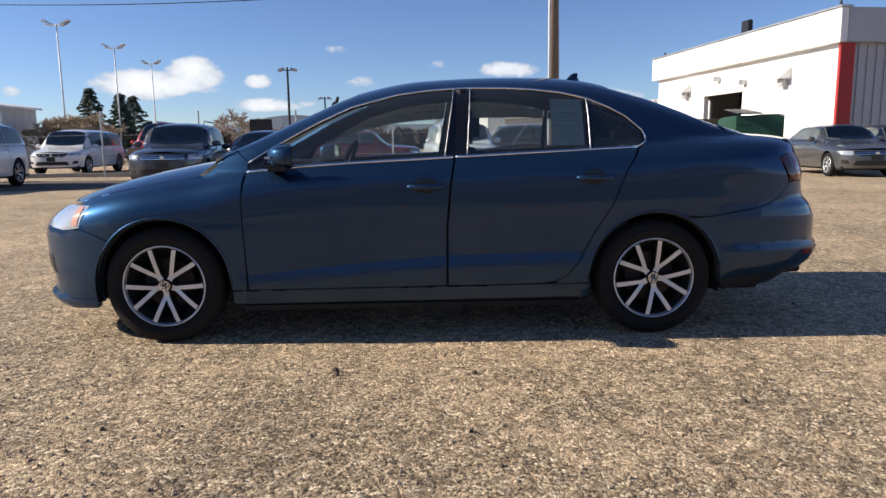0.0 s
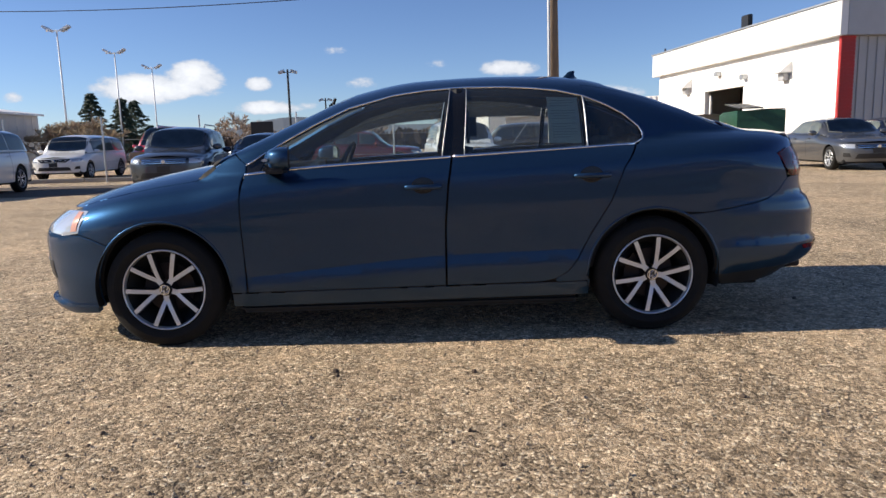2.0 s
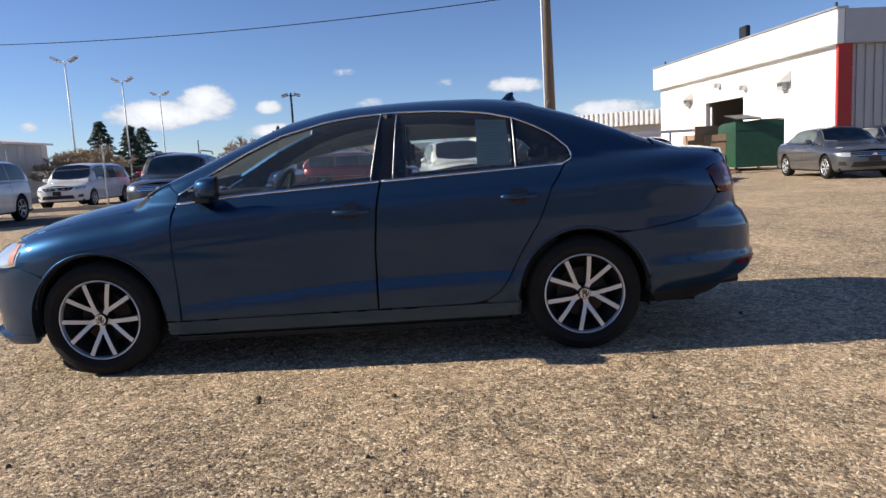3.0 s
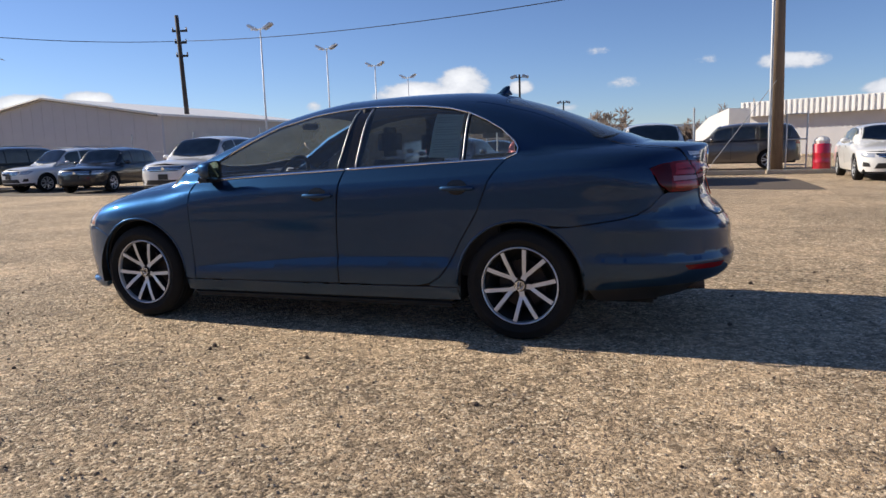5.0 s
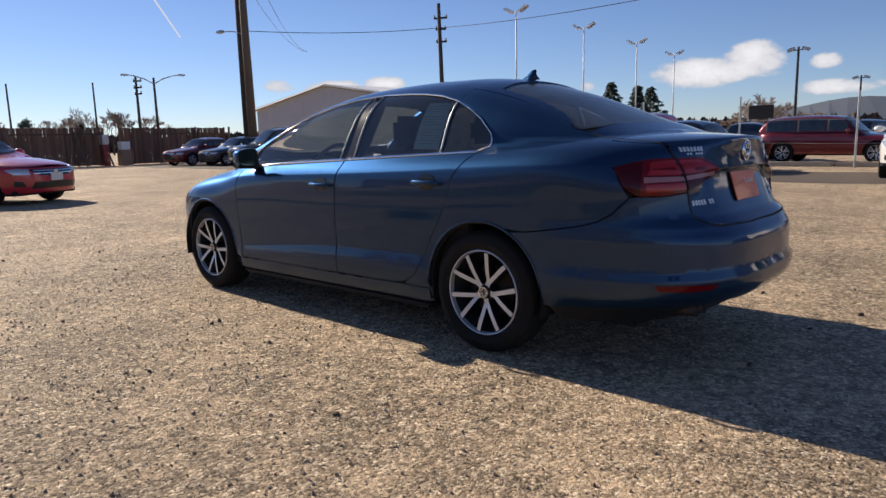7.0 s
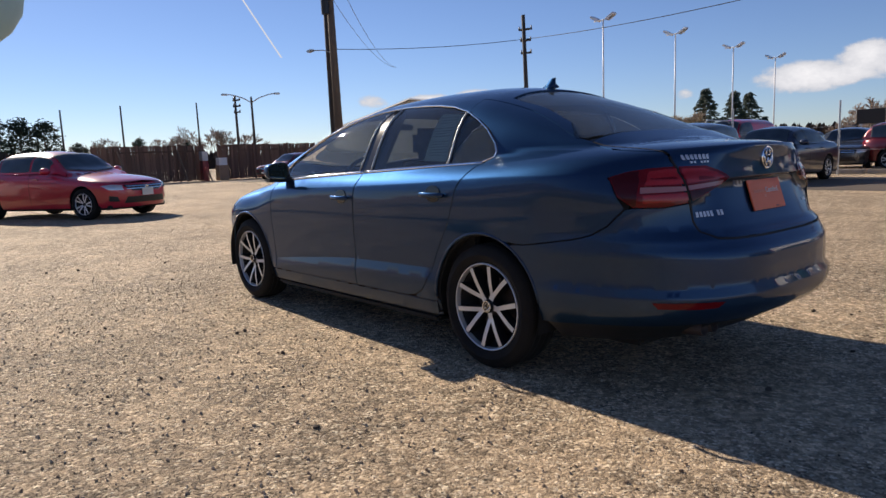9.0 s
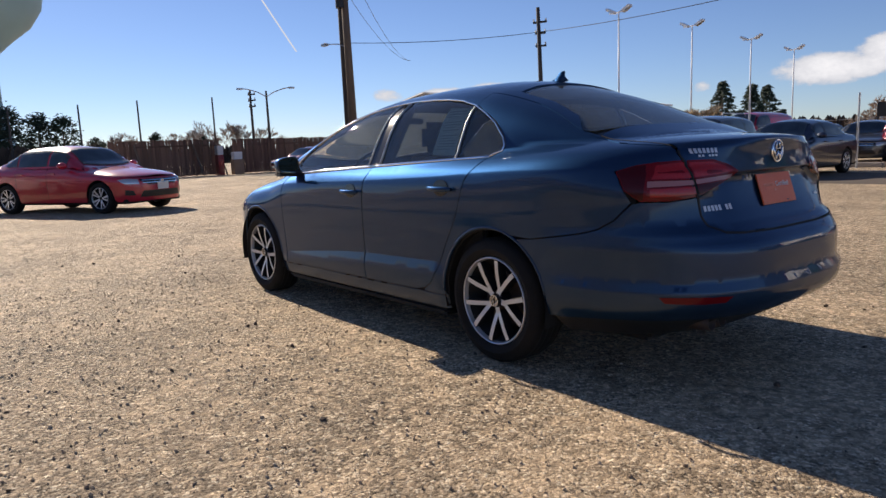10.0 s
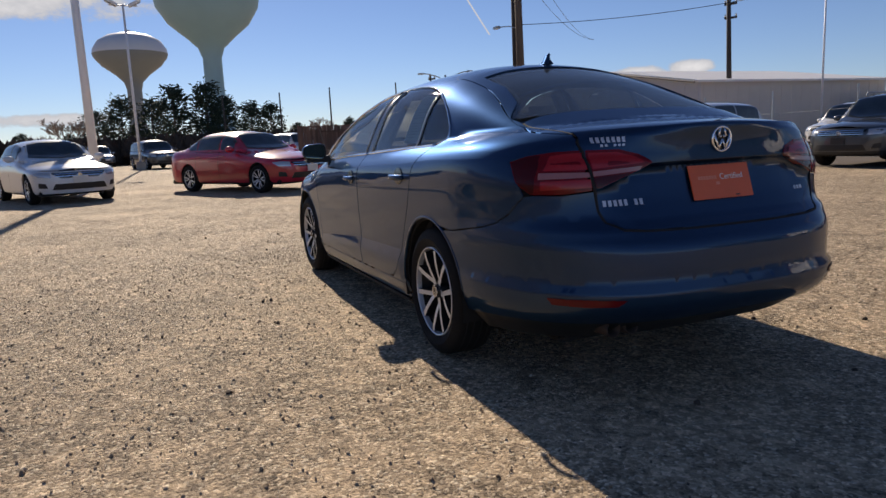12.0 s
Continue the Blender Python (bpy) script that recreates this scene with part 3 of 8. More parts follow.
class Shape:
    """The outer surface of a car, nose towards -x, as half width over (x, height)."""

    def __init__(self, wide, sect, top, power, roof, belt_w, rear, front, xa, xf, pr=2.6, pf=2.4, zb=0.95, tum=0.5, ng=6.0, zmid=0.55, blend=0.02, crease=None, relief=None):
        self.crease = spline(crease) if crease else None
        self.wide, self.sect, self.top, self.power, self.roof = spline(wide), spline(sect), spline(top), spline(power), spline(roof)
        self.belt_w, self.rear, self.front = spline(belt_w), spline(rear), spline(front)
        self.roof_x = (roof[0][0], roof[-1][0])
        self.xa, self.xf, self.pf, self.zb, self.tum, self.ng, self.zmid, self.blend = xa, xf, pf, zb, tum, ng, zmid, blend
        self.pr = spline(pr) if isinstance(pr, list) else (lambda z: np.full(np.shape(z), pr))
        self.relief = relief
        self.Lr, self.Lf = 1.45, 1.25
        self.zmax = max(p[1] for p in roof) + 0.03

    def low0(self, x, z):
        u = np.clip((z - self.zmid) / (self.top(x) - self.zmid), 0, 1.6)
        q = 1 - u ** self.power(x)
        bulge = self.relief(x, z) if self.relief else 0.0
        if self.crease is not None:                     # the shoulder line climbs towards the tail
            z = z - (self.crease(x) - 0.865) * np.clip((z - 0.45) / 0.35, 0, 1)
        return (self.wide(x) * self.sect(z) + bulge) * np.where(q > 0, np.sqrt(np.maximum(q, 0)), q)

    def ends(self, x, z):
        t = np.clip((x - self.xa) / (self.rear(z) - self.xa), 0, 1.2)
        p = self.pr(z)
        r = 1 - t ** p
        s = np.clip((x - self.xf) / (self.front(z) - self.xf), 0, 1.2)
        q = 1 - s ** self.pf
        return np.where(r > 0, np.maximum(r, 0) ** (1 / p), r) * np.where(q > 0, np.maximum(q, 0) ** (1 / self.pf), q)

    def low(self, x, z):
        a, b = self.low0(x, z), self.ends(x, z)
        return np.where((a < 0) | (b < 0), np.minimum(a, b) - 0.001, a * b)

    def cabin(self, x, z):
        h = self.roof(x) - self.zb
        u = (z - self.zb) / np.maximum(h, 0.01)
        q = np.maximum(1 - np.clip(u, 0, 4) ** self.ng, -50)
        y = self.belt_w(x) * (1 - self.tum * (z - self.zb)) * np.where(q > 0, np.sqrt(np.maximum(q, 0)), q)
        off = np.maximum(self.roof_x[0] - x, 0) + np.maximum(x - self.roof_x[1], 0)
        return np.where(z < self.zb - 0.12, -1.0, y) - off * 8

    def half(self, x, z):
        a, b = self.low(x, z), self.cabin(x, z)
        k = self.blend(x) if callable(self.blend) else self.blend
        h = np.clip(0.5 + 0.5 * (a - b) / k, 0, 1)
        return b + (a - b) * h + k * h * (1 - h)

    def height(self, x, y):
        """The highest z at which the body is at least y wide."""
        x, y = np.broadcast_arrays(np.asarray(x, float), np.asarray(y, float))
        y = np.abs(y)
        zs = np.linspace(self.zmax, 0.5, 36)
        lo, hi = np.full(x.shape, 0.5), np.full(x.shape, 0.5)
        done = np.zeros(x.shape, bool)
        for a, b in zip(zs[:-1], zs[1:]):
            hit = ~done & (self.half(x, np.full(x.shape, b)) >= y)
            lo, hi = np.where(hit, b, lo), np.where(hit, a, hi)
            done |= hit
            if done.all():
                break
        for _ in range(13):
            mid = (lo + hi) / 2
            ok = self.half(x, mid) >= y
            lo, hi = np.where(ok, mid, lo), np.where(ok, hi, mid)
        return (lo + hi) / 2

    # charts: side (x, z), end wrap (s, z), top (x, y); all for the car's own -y side
    def side(self, x, z):
        e = 0.004
        y = np.maximum(self.half(x, z), 0.0)
        n = np.stack([-(self.half(x + e, z) - self.half(x - e, z)) / (2 * e), -np.ones_like(y), -(self.half(x, z + e) - self.half(x, z - e)) / (2 * e)], 1)
        return np.stack([x, -y, z], 1), n / np.linalg.norm(n, axis=1)[:, None]

    def top_chart(self, x, y):
        e = 0.006
        z = self.height(x, y)
        n = np.stack([-(self.height(x + e, y) - self.height(x - e, y)) / (2 * e), -(self.height(x, y + e) - self.height(x, y - e)) / (2 * e), np.ones_like(z)], 1)
        return np.stack([x, y, z], 1), n / np.linalg.norm(n, axis=1)[:, None]

    def wrap_xy(self, s, z):
        x, y = np.array(s, float), None
        phr = np.clip((s - self.xa) / self.Lr, 0, 2.0) * math.pi / 2
        phf = np.clip((self.xf - s) / self.Lf, 0, 2.0) * math.pi / 2
        p = self.pr(z)
        dr = (np.abs(np.sin(phr)) ** p + np.abs(np.cos(phr)) ** p) ** (1 / p)
        df = (np.abs(np.sin(phf)) ** self.pf + np.abs(np.cos(phf)) ** self.pf) ** (1 / self.pf)
        x = np.where(s > self.xa, self.xa + np.sin(phr) / dr * (self.rear(z) - self.xa), np.where(s < self.xf, self.xf + np.sin(phf) / df * (self.front(z) - self.xf), s))
        y = self.low0(x, z) * np.cos(phr) / dr * np.cos(phf) / df
        return x, np.where(np.isfinite(y), y, 0)

    def wrap(self, s, z):
        e = 0.004
        x, y = self.wrap_xy(s, z)
        P = np.stack([x, -y, z], 1)

        def pt(a, b):
            i, j = self.wrap_xy(a, b)
            return np.stack([i, -j, b], 1)
        n = np.cross(pt(s + e, z) - pt(s - e, z), pt(s, z + e) - pt(s, z - e))
        return P, n / (np.linalg.norm(n, axis=1)[:, None] + 1e-12)

    def sx(self, x, z):
        """Wrap coordinate of a point at x on the car's side."""
        if x > self.xa:
            t = min((x - self.xa) / (float(self.rear(z)) - self.xa), 1)
            p = float(self.pr(z))
            return (self.xa + self.Lr * math.atan2(t, (1 - t ** p) ** (1 / p)) * 2 / math.pi, z)
        if x < self.xf:
            t = min((x - self.xf) / (float(self.front(z)) - self.xf), 1)
            return (self.xf - self.Lf * math.atan2(t, (1 - t ** self.pf) ** (1 / self.pf)) * 2 / math.pi, z)
        return (x, z)

    def sy(self, y, z, end=1):
        """Wrap coordinate of a point at y (its own side negative) on the rear (end=1) or the front."""
        xe = float(self.rear(z)) if end == 1 else float(self.front(z))
        p, L, x0 = (float(self.pr(z)), self.Lr, self.xa) if end == 1 else (self.pf, self.Lf, self.xf)
        t = 1.0
        for _ in range(12):
            w = max(float(self.low0(np.array(x0 + t * (xe - x0)), np.array(z))), 0.05)
            r = min(abs(y) / w, 1.0)
            t = (1 - r ** p) ** (1 / p)
        ph = math.atan2(t, r)
        if y > 0:
            ph = math.pi - ph
        return (x0 + end * L * ph * 2 / math.pi, z)


def strip(pts, width, proud, side=(0, 0, 1), n=None):
    """A flat moulding along points; its section is width (across) by proud (along the outward normals n)."""
    bm = bmesh.new()
    rows = []
    m = len(pts)
    for k in range(m):
        p = Vector(pts[k])
        d = (Vector(pts[min(k + 1, m - 1)]) - Vector(pts[max(k - 1, 0)])).normalized()
        o = Vector(n[k]).normalized()
        c = d.cross(o).normalized() * width / 2
        rows.append([bm.verts.new(q) for q in (p - c - o * 0.006, p - c * 0.9 + o * proud * 0.8, p + o * proud, p + c * 0.9 + o * proud * 0.8, p + c - o * 0.006)])
    for a, b in zip(rows[:-1], rows[1:]):
        for k in range(4):
            bm.faces.new((a[k], a[k + 1], b[k + 1], b[k]))
    for r in (rows[0], rows[-1]):
        bm.faces.new(r)
    bmesh.ops.recalc_face_normals(bm, faces=bm.faces)
    return bm


def arc(cx, cz, r, a0, a1, n=22):
    return [(cx + r * math.cos(radians(a0 + (a1 - a0) * k / n)), cz + r * math.sin(radians(a0 + (a1 - a0) * k / n))) for k in range(n + 1)]


def flip_y(bm):
    bmesh.ops.scale(bm, vec=(1, -1, 1), verts=bm.verts)
    bmesh.ops.reverse_faces(bm, faces=bm.faces)
    return bm


# ---- wheels ----
def tyre_profile(R, rim, w):
    h = w / 2
    return [(rim, -h * 0.80), (rim + 0.012, -h * 0.95), (rim + (R - rim) * 0.45, -h * 1.05), (R - 0.022, -h * 0.93), (R - 0.006, -h * 0.80), (R, -h * 0.55), (R, h * 0.55), (R - 0.006, h * 0.80), (R - 0.022, h * 0.93),
            (rim + (R - rim) * 0.45, h * 1.05), (rim + 0.012, h * 0.95), (rim, h * 0.80)]


WHEEL_CACHE = {}


def wheel(parent, x, y, R=0.315, rim=0.219, w=0.205, face=-1, style="twin", turn=0.0, fine=True):
    """A wheel whose outer face looks along y (face -1: towards -y)."""
    key = (R, rim, w, style, fine)
    if key not in WHEEL_CACHE:
        n = 64 if fine else 28
        bits = {}
        bits["tyre"] = (lathe(tyre_profile(R, rim, w), n, "Y", True), RUBBER, True)
        if fine:
            gb = bmesh.new()
            for ky in (-0.055, -0.02, 0.02, 0.055):
                bm_lathe(gb, [(R - 0.001, ky - 0.004), (R + 0.0006, ky - 0.004), (R + 0.0006, ky + 0.004), (R - 0.001, ky + 0.004)], 48, "Y")
            bits["tread"] = (gb, DARK, False)
        f = -w * 0.40
        rimprof = [(rim + 0.002, f - 0.004), (rim + 0.002, f - 0.012), (rim - 0.002, f - 0.015), (rim - 0.006, f - 0.012), (rim - 0.009, f + 0.01), (rim - 0.03, 0.03), (rim - 0.015, w * 0.4)]
        bits["rim"] = (lathe(rimprof, n, "Y"), ALLOY if style != "steel" else ALLOYDARK, True)
        bits["barrel"] = (lathe([(rim - 0.011, f + 0.011), (rim - 0.05, 0.0), (rim - 0.06, w * 0.3), (0.02, w * 0.3)], n, "Y"), DARK, True)
        disc = lathe([(0.0, -0.005), (rim * 0.62, -0.005), (rim * 0.62, 0.012), (0.0, 0.012)], 32, "Y")
        bits["brake_disc"] = (disc, STEEL, False)
        sp, sd = bmesh.new(), bmesh.new()
        count, spread0, spread1, w0, w1 = (5, 3.0, 18.0, 0.0110, 0.0120) if style == "twin" else ((5, 7, 13, 0.014, 0.018) if style == "five" else (10, 0, 0, 0.012, 0.014))
        for k in range(count):
            for sgn in ((-1, 1) if spread1 else (0,)):
                a0, a1 = radians(90 + 360 / count * k + sgn * spread0), radians(90 + 360 / count * k + sgn * spread1)
                r0 = 0.058 if style == "twin" else 0.033
                p0, p1 = Vector((r0 * math.cos(a0), 0, r0 * math.sin(a0))), Vector(((rim - 0.012) * math.cos(a1), 0, (rim - 0.012) * math.sin(a1)))
                d = (p1 - p0).normalized()
                c = Vector((-d.z, 0, d.x))
                dish = 0.012
                rows, rows2 = [], []
                for q in range(7):
                    t = q / 6
                    p = p0.lerp(p1, t)
                    ww = w0 + (w1 - w0) * t
                    yy = f - 0.004 + dish * (1 - t) ** 2 * 1.6 - 0.006 * t
                    rows.append([sp.verts.new((p + c * ww * s_ + Vector((0, yy, 0)))) for s_ in (-1, 1)])
                    rows2.append([sd.verts.new((p + c * ww * s_ + Vector((0, yy + o, 0)))) for s_, o in ((-1.0, 0.0008), (-1.25, 0.05), (1.25, 0.05), (1.0, 0.0008))])
                if style == "twin" and sgn == 1:
                    a2 = radians(90 + 360 / count * k)
                    e = Vector((math.cos(a2), 0, math.sin(a2)))
                    g_ = Vector((-e.z, 0, e.x))
                    stem = [sp.verts.new(e * rr + g_ * hw_ + Vector((0, f - 0.0045 + dish * 1.4, 0))) for rr, hw_ in ((0.030, -0.015), (0.030, 0.015), (0.060, 0.0145), (0.074, 0.0), (0.060, -0.0145))]
                    sp.faces.new(stem)
                for a, b in zip(rows[:-1], rows[1:]):
                    sp.faces.new((a[0], b[0], b[1], a[1]))
                for a, b in zip(rows2[:-1], rows2[1:]):
                    for j in range(3):
                        sd.faces.new((a[j], a[j + 1], b[j + 1], b[j]))
        bmesh.ops.recalc_face_normals(sp, faces=sp.faces), bmesh.ops.recalc_face_normals(sd, faces=sd.faces)
        bits["spoke_face"] = (sp, ALLOY, False)
        bits["spoke_side"] = (sd, ALLOYDARK, False)
        bits["hub"] = (lathe([(0.0, f + 0.006), (0.033, f + 0.006), (0.036, f + 0.012), (0.040, f + 0.03), (0.050, 0.05)], 28, "Y"), ALLOYDARK, True)
        if fine:
            em = bmesh.new()
            bm_lathe(em, [(0.0, f - 0.0045), (0.027, f - 0.0045), (0.031, f + 0.008)], 28, "Y")
            bits["hub_cap"] = (em, GLOSSBLACK, True)
            ring = bmesh.new()
            bm_lathe(ring, [(0.0245, f - 0.0046), (0.0245, f - 0.0062), (0.0285, f - 0.0062), (0.0285, f - 0.003)], 28, "Y")
            for s_ in (-1, 1):
                for ax, az, bx, bz in ((0.006, 0.023, 0.011, 0.005), (0.001, -0.002, 0.009, -0.022), (0.009, -0.022, 0.022, 0.009)):
                    bm_tube(ring, (s_ * ax, f - 0.0052, az), (s_ * bx, f - 0.0052, bz), 0.0026, n=6)
            bits["hub_badge"] = (ring, CHROME, False)
        cached = {}
        for nm, (bm, mat, smooth) in bits.items():
            me = bpy.data.meshes.new(nm)
            bm.to_mesh(me)
            bm.free()
            me.materials.append(mat)
            if smooth:
                me.polygons.foreach_set("use_smooth", [True] * len(me.polygons))
                me.set_sharp_from_angle(angle=radians(40))
            cached[nm] = me
        WHEEL_CACHE[key] = cached
    c = WHEEL_CACHE[key]
    t = new("wheel", c["tyre"])
    t.parent = parent
    t.matrix_local = pose(x, y, R, 0, turn, 0 if face < 0 else 180)
    for nm, me in c.items():
        if nm != "tyre":
            o = new(nm, me)
            o.parent = t
    return t


def both(half_line):
    """A symmetric outline from one side's line, front to back."""
    return [(x, -y) for x, y in half_line] + [(x, y) for x, y in half_line[::-1] if y != 0]

# ---- ground ----
def ground_sheet():
    bm = bmesh.new()
    rings = [0, 2, 4, 6, 9, 13, 18, 25, 35, 50, 75, 120, 200, 400, 900, 2500]
    n = 72
    c = bm.verts.new((0, 0, 0))
    prev = None
    for r in rings[1:]:
        ring = [bm.verts.new((r * math.cos(2 * math.pi * k / n), r * math.sin(2 * math.pi * k / n), 0)) for k in range(n)]
        for k in range(n):
            if prev is None:
                bm.faces.new((c, ring[k], ring[(k + 1) % n]))
            else:
                bm.faces.new((prev[k], ring[k], ring[(k + 1) % n], prev[(k + 1) % n]))
        prev = ring
    return bm


tagged(part("ground", ground_sheet(), GRAVEL), "tan chip gravel lot with worn patches and small stones", "ground", kind="structure")

# ---- the blue sedan ----
z_low = spline([(-1.0, 0.358), (-0.847, 0.371), (-0.384, 0.415), (0.193, 0.458), (1.05, 0.476)])
tail_relief = spline([(0.20, -0.06), (0.30, -0.034), (0.345, -0.012), (0.38, 0.002), (0.42, 0.008), (0.460, 0.010), (0.488, -0.003), (0.52, -0.003), (0.60, 0.001), (0.622, 0.003), (0.66, -0.001), (0.72, -0.009), (0.80, -0.008), (0.90, 0.0)])


def hero_relief(x, z):
    """The doors' lower feature line and the steps of the rear bumper."""
    door = np.clip((x + 0.99) / 0.09, 0, 1) * np.clip((1.03 - x) / 0.12, 0, 1)
    d = z_low(x) - z
    tail = np.clip((x - 1.60) / 0.22, 0, 1)
    return door * np.clip(d, 0, 0.06) * 0.24 + tail * tail * (3 - 2 * tail) * tail_relief(z)


HERO_LINES = dict(
    wide=[(-2.3, 0.80), (-1.9, 0.845), (-1.33, 0.882), (-0.6, 0.882), (0.3, 0.885), (1.33, 0.885), (1.9, 0.877), (2.5, 0.86)],
    sect=[(0.15, 0.915), (0.25, 0.955), (0.30, 0.970), (0.37, 0.981), (0.43, 0.9835), (0.52, 0.988), (0.70, 0.999), (0.80, 1.002), (0.861, 1.001), (0.872, 0.9965), (0.93, 0.969), (1.0, 0.934), (1.3, 0.88), (1.6, 0.84)],
    top=[(-2.3, 0.64), (-2.1, 0.735), (-1.98, 0.785), (-1.71, 0.868), (-1.5, 0.915), (-1.3, 0.952), (-1.08, 0.990), (-0.85, 1.035), (-0.4, 1.075), (0.3, 1.10), (1.0, 1.115), (1.5, 1.112), (1.9, 1.105), (2.2, 1.088), (2.4, 1.066)],
    power=[(-2.3, 4.5), (-1.2, 5.0), (-0.7, 8.0), (1.2, 10.0), (1.8, 16.0), (2.3, 22.0)],
    roof=[(-1.16, 0.965), (-0.95, 1.062), (-0.58, 1.248), (-0.30, 1.368), (0.09, 1.440), (0.54, 1.457), (0.80, 1.454), (1.02, 1.436), (1.32, 1.360), (1.684, 1.222), (1.95, 1.115)],
    belt_w=[(-1.16, 0.70), (-0.8, 0.79), (-0.3, 0.818), (0.5, 0.822), (1.0, 0.80), (1.28, 0.775), (1.6, 0.725), (1.95, 0.66)],
    rear=[(0.15, 2.15), (0.25, 2.28), (0.31, 2.37), (0.345, 2.425), (0.38, 2.455), (0.42, 2.468), (0.460, 2.470), (0.488, 2.450), (0.52, 2.450), (0.60, 2.447), (0.622, 2.442), (0.66, 2.415), (0.70, 2.386), (0.722, 2.350), (0.76, 2.335), (0.84, 2.322), (0.90, 2.318), (0.935, 2.320), (0.965, 2.303), (1.02, 2.305), (1.06, 2.314), (1.12, 2.318)],
    front=[(0.15, -2.10), (0.22, -2.20), (0.30, -2.19), (0.42, -2.215), (0.55, -2.22), (0.64, -2.19), (0.72, -2.12), (0.80, -2.03), (0.9, -1.95)],
    xa=1.52, xf=-1.42, pr=[(0.2, 3.1), (0.6, 3.1), (0.75, 3.4), (0.85, 3.4), (0.95, 3.0), (1.05, 2.9), (1.2, 2.9)], pf=2.5, relief=hero_relief, zb=0.95, tum=0.50, blend=spline([(-3, 0.024), (1.05, 0.024), (1.35, 0.06), (1.6, 0.10), (3, 0.10)]),
    crease=[(-2.2, 0.70), (-1.645, 0.776), (-1.374, 0.824), (-1.13, 0.844), (-0.875, 0.862), (0.24, 0.900), (0.9, 0.927), (1.45, 0.958), (2.04, 0.965), (2.4, 0.965)])
HERO = Shape(**HERO_LINES)
HERO_LINES["belt_w"] = [(-3, 0.02), (3, 0.02)]
LOWER = Shape(**HERO_LINES)                             # the body without its cabin

car = thing("sedan", pose(0, 0, 0), "metallic blue four-door sedan parked on tan gravel, shaded flank", "car")

ARCH_R, AZ = 0.357, 0.322
FX, RX = -1.3255, 1.3255
z_seam = spline([(-2.05, 0.705), (-1.85, 0.752), (-1.67, 0.800), (-1.305, 0.868), (-1.215, 0.879), (-1.135, 0.893), (-1.084, 0.917), (-1.048, 0.944), (-0.99, 0.975)])
z_rail = spline([(-1.02, 0.985), (-0.86, 1.068), (-0.58, 1.205), (-0.30, 1.312), (0.09, 1.372), (0.54, 1.388), (0.965, 1.368), (1.32, 1.292), (1.50, 1.225), (1.66, 1.150), (1.80, 1.095), (1.95, 1.068), (2.1, 1.055), (2.3, 1.040), (2.36, 1.036)])
z_belt = spline([(-0.90, 0.915), (-0.626, 0.941), (0.239, 0.984), (0.987, 1.016), (1.26, 1.027)])


def along(f, x0, x1, n=14):
    return [(x0 + (x1 - x0) * k / n, float(f(x0 + (x1 - x0) * k / n))) for k in range(n + 1)]


DOOR_REAR_EDGE = [(1.245, 1.022), (1.161, 0.907), (1.09, 0.727), (0.987, 0.561), (0.913, 0.423), (0.86, 0.352), (0.792, 0.312), (0.72, 0.297)]
DOOR_FRONT_EDGE = [(-0.872, 0.905), (-0.886, 0.79), (-0.888, 0.66), (-0.884, 0.52), (-0.874, 0.285)]
B_SEAM = [(0.243, 0.980), (0.217, 0.83), (0.199, 0.62), (0.196, 0.293)]
fender = along(z_seam, -1.80, -1.05, 16) + [(-1.015, 0.975), (-0.965, 1.008), (-0.93, 1.026), (-0.862, 0.972), (-0.862, 0.921), (-0.877, 0.905)] + DOOR_FRONT_EDGE[1:4] + [(-0.880, 0.285), (-0.965, 0.285)] + arc(FX, AZ, ARCH_R, -6, 140)[:-1] + [(-1.60, 0.56), (-1.70, 0.60), (-1.785, 0.622), (-1.745, 0.70)]
door_f = along(z_belt, -0.865, 0.243, 10) + B_SEAM[1:] + DOOR_FRONT_EDGE[::-1][:-1]
door_r = along(z_belt, 0.246, 1.245, 10) + DOOR_REAR_EDGE[1:] + [(0.5, 0.294), (0.199, 0.293), (0.202, 0.62), (0.220, 0.83)]
sill = [(-0.965, 0.283), (0.72, 0.292), (0.98, 0.292), (0.975, 0.215), (-0.965, 0.205)]
bump_seam = [(1.60, 0.648), (1.72, 0.666), (1.87, 0.690), (1.96, 0.714), (2.02, 0.750), (2.055, 0.790), (2.085, 0.822)]
lamp_rim = [HERO.sx(2.013, 0.953), HERO.sx(2.075, 0.976), HERO.sy(-0.68, 0.987), HERO.sy(-0.592, 0.991)]
lamp_foot = [HERO.sy(-0.577, 0.836), HERO.sy(-0.68, 0.824), HERO.sx(2.11, 0.826), HERO.sx(2.058, 0.872)]
quarter = [HERO.sx(x, z) for x, z in [(1.262, 1.028), (1.306, 1.075), (1.285, 1.118), (1.20, 1.196), (1.10, 1.252), (1.0, 1.298)] + along(z_rail, 1.0, 2.15, 22)] + [HERO.sy(-0.600, 1.030), HERO.sy(-0.592, 0.993)] + \
    lamp_rim[-2::-1] + [lamp_foot[3]] + [HERO.sx(x, z) for x, z in bump_seam[::-1] + \
    arc(RX, AZ, ARCH_R, 64, 187)[1:] + [(0.975, 0.295), (0.79, 0.295)] + DOOR_REAR_EDGE[::-1][1:]]
shoulder = [(x, float(HERO.crease(x)) + d) for d in (-0.004, 0.006) for x in np.linspace(-1.9, 2.2, 90)]
SHOULDER = [shoulder[:90], shoulder[90:]]
LOW_LINE = [[(x, float(z_low(x)) + d) for x in np.linspace(-1.0, 1.05, 50)] for d in (0.004, -0.004, -0.060)]
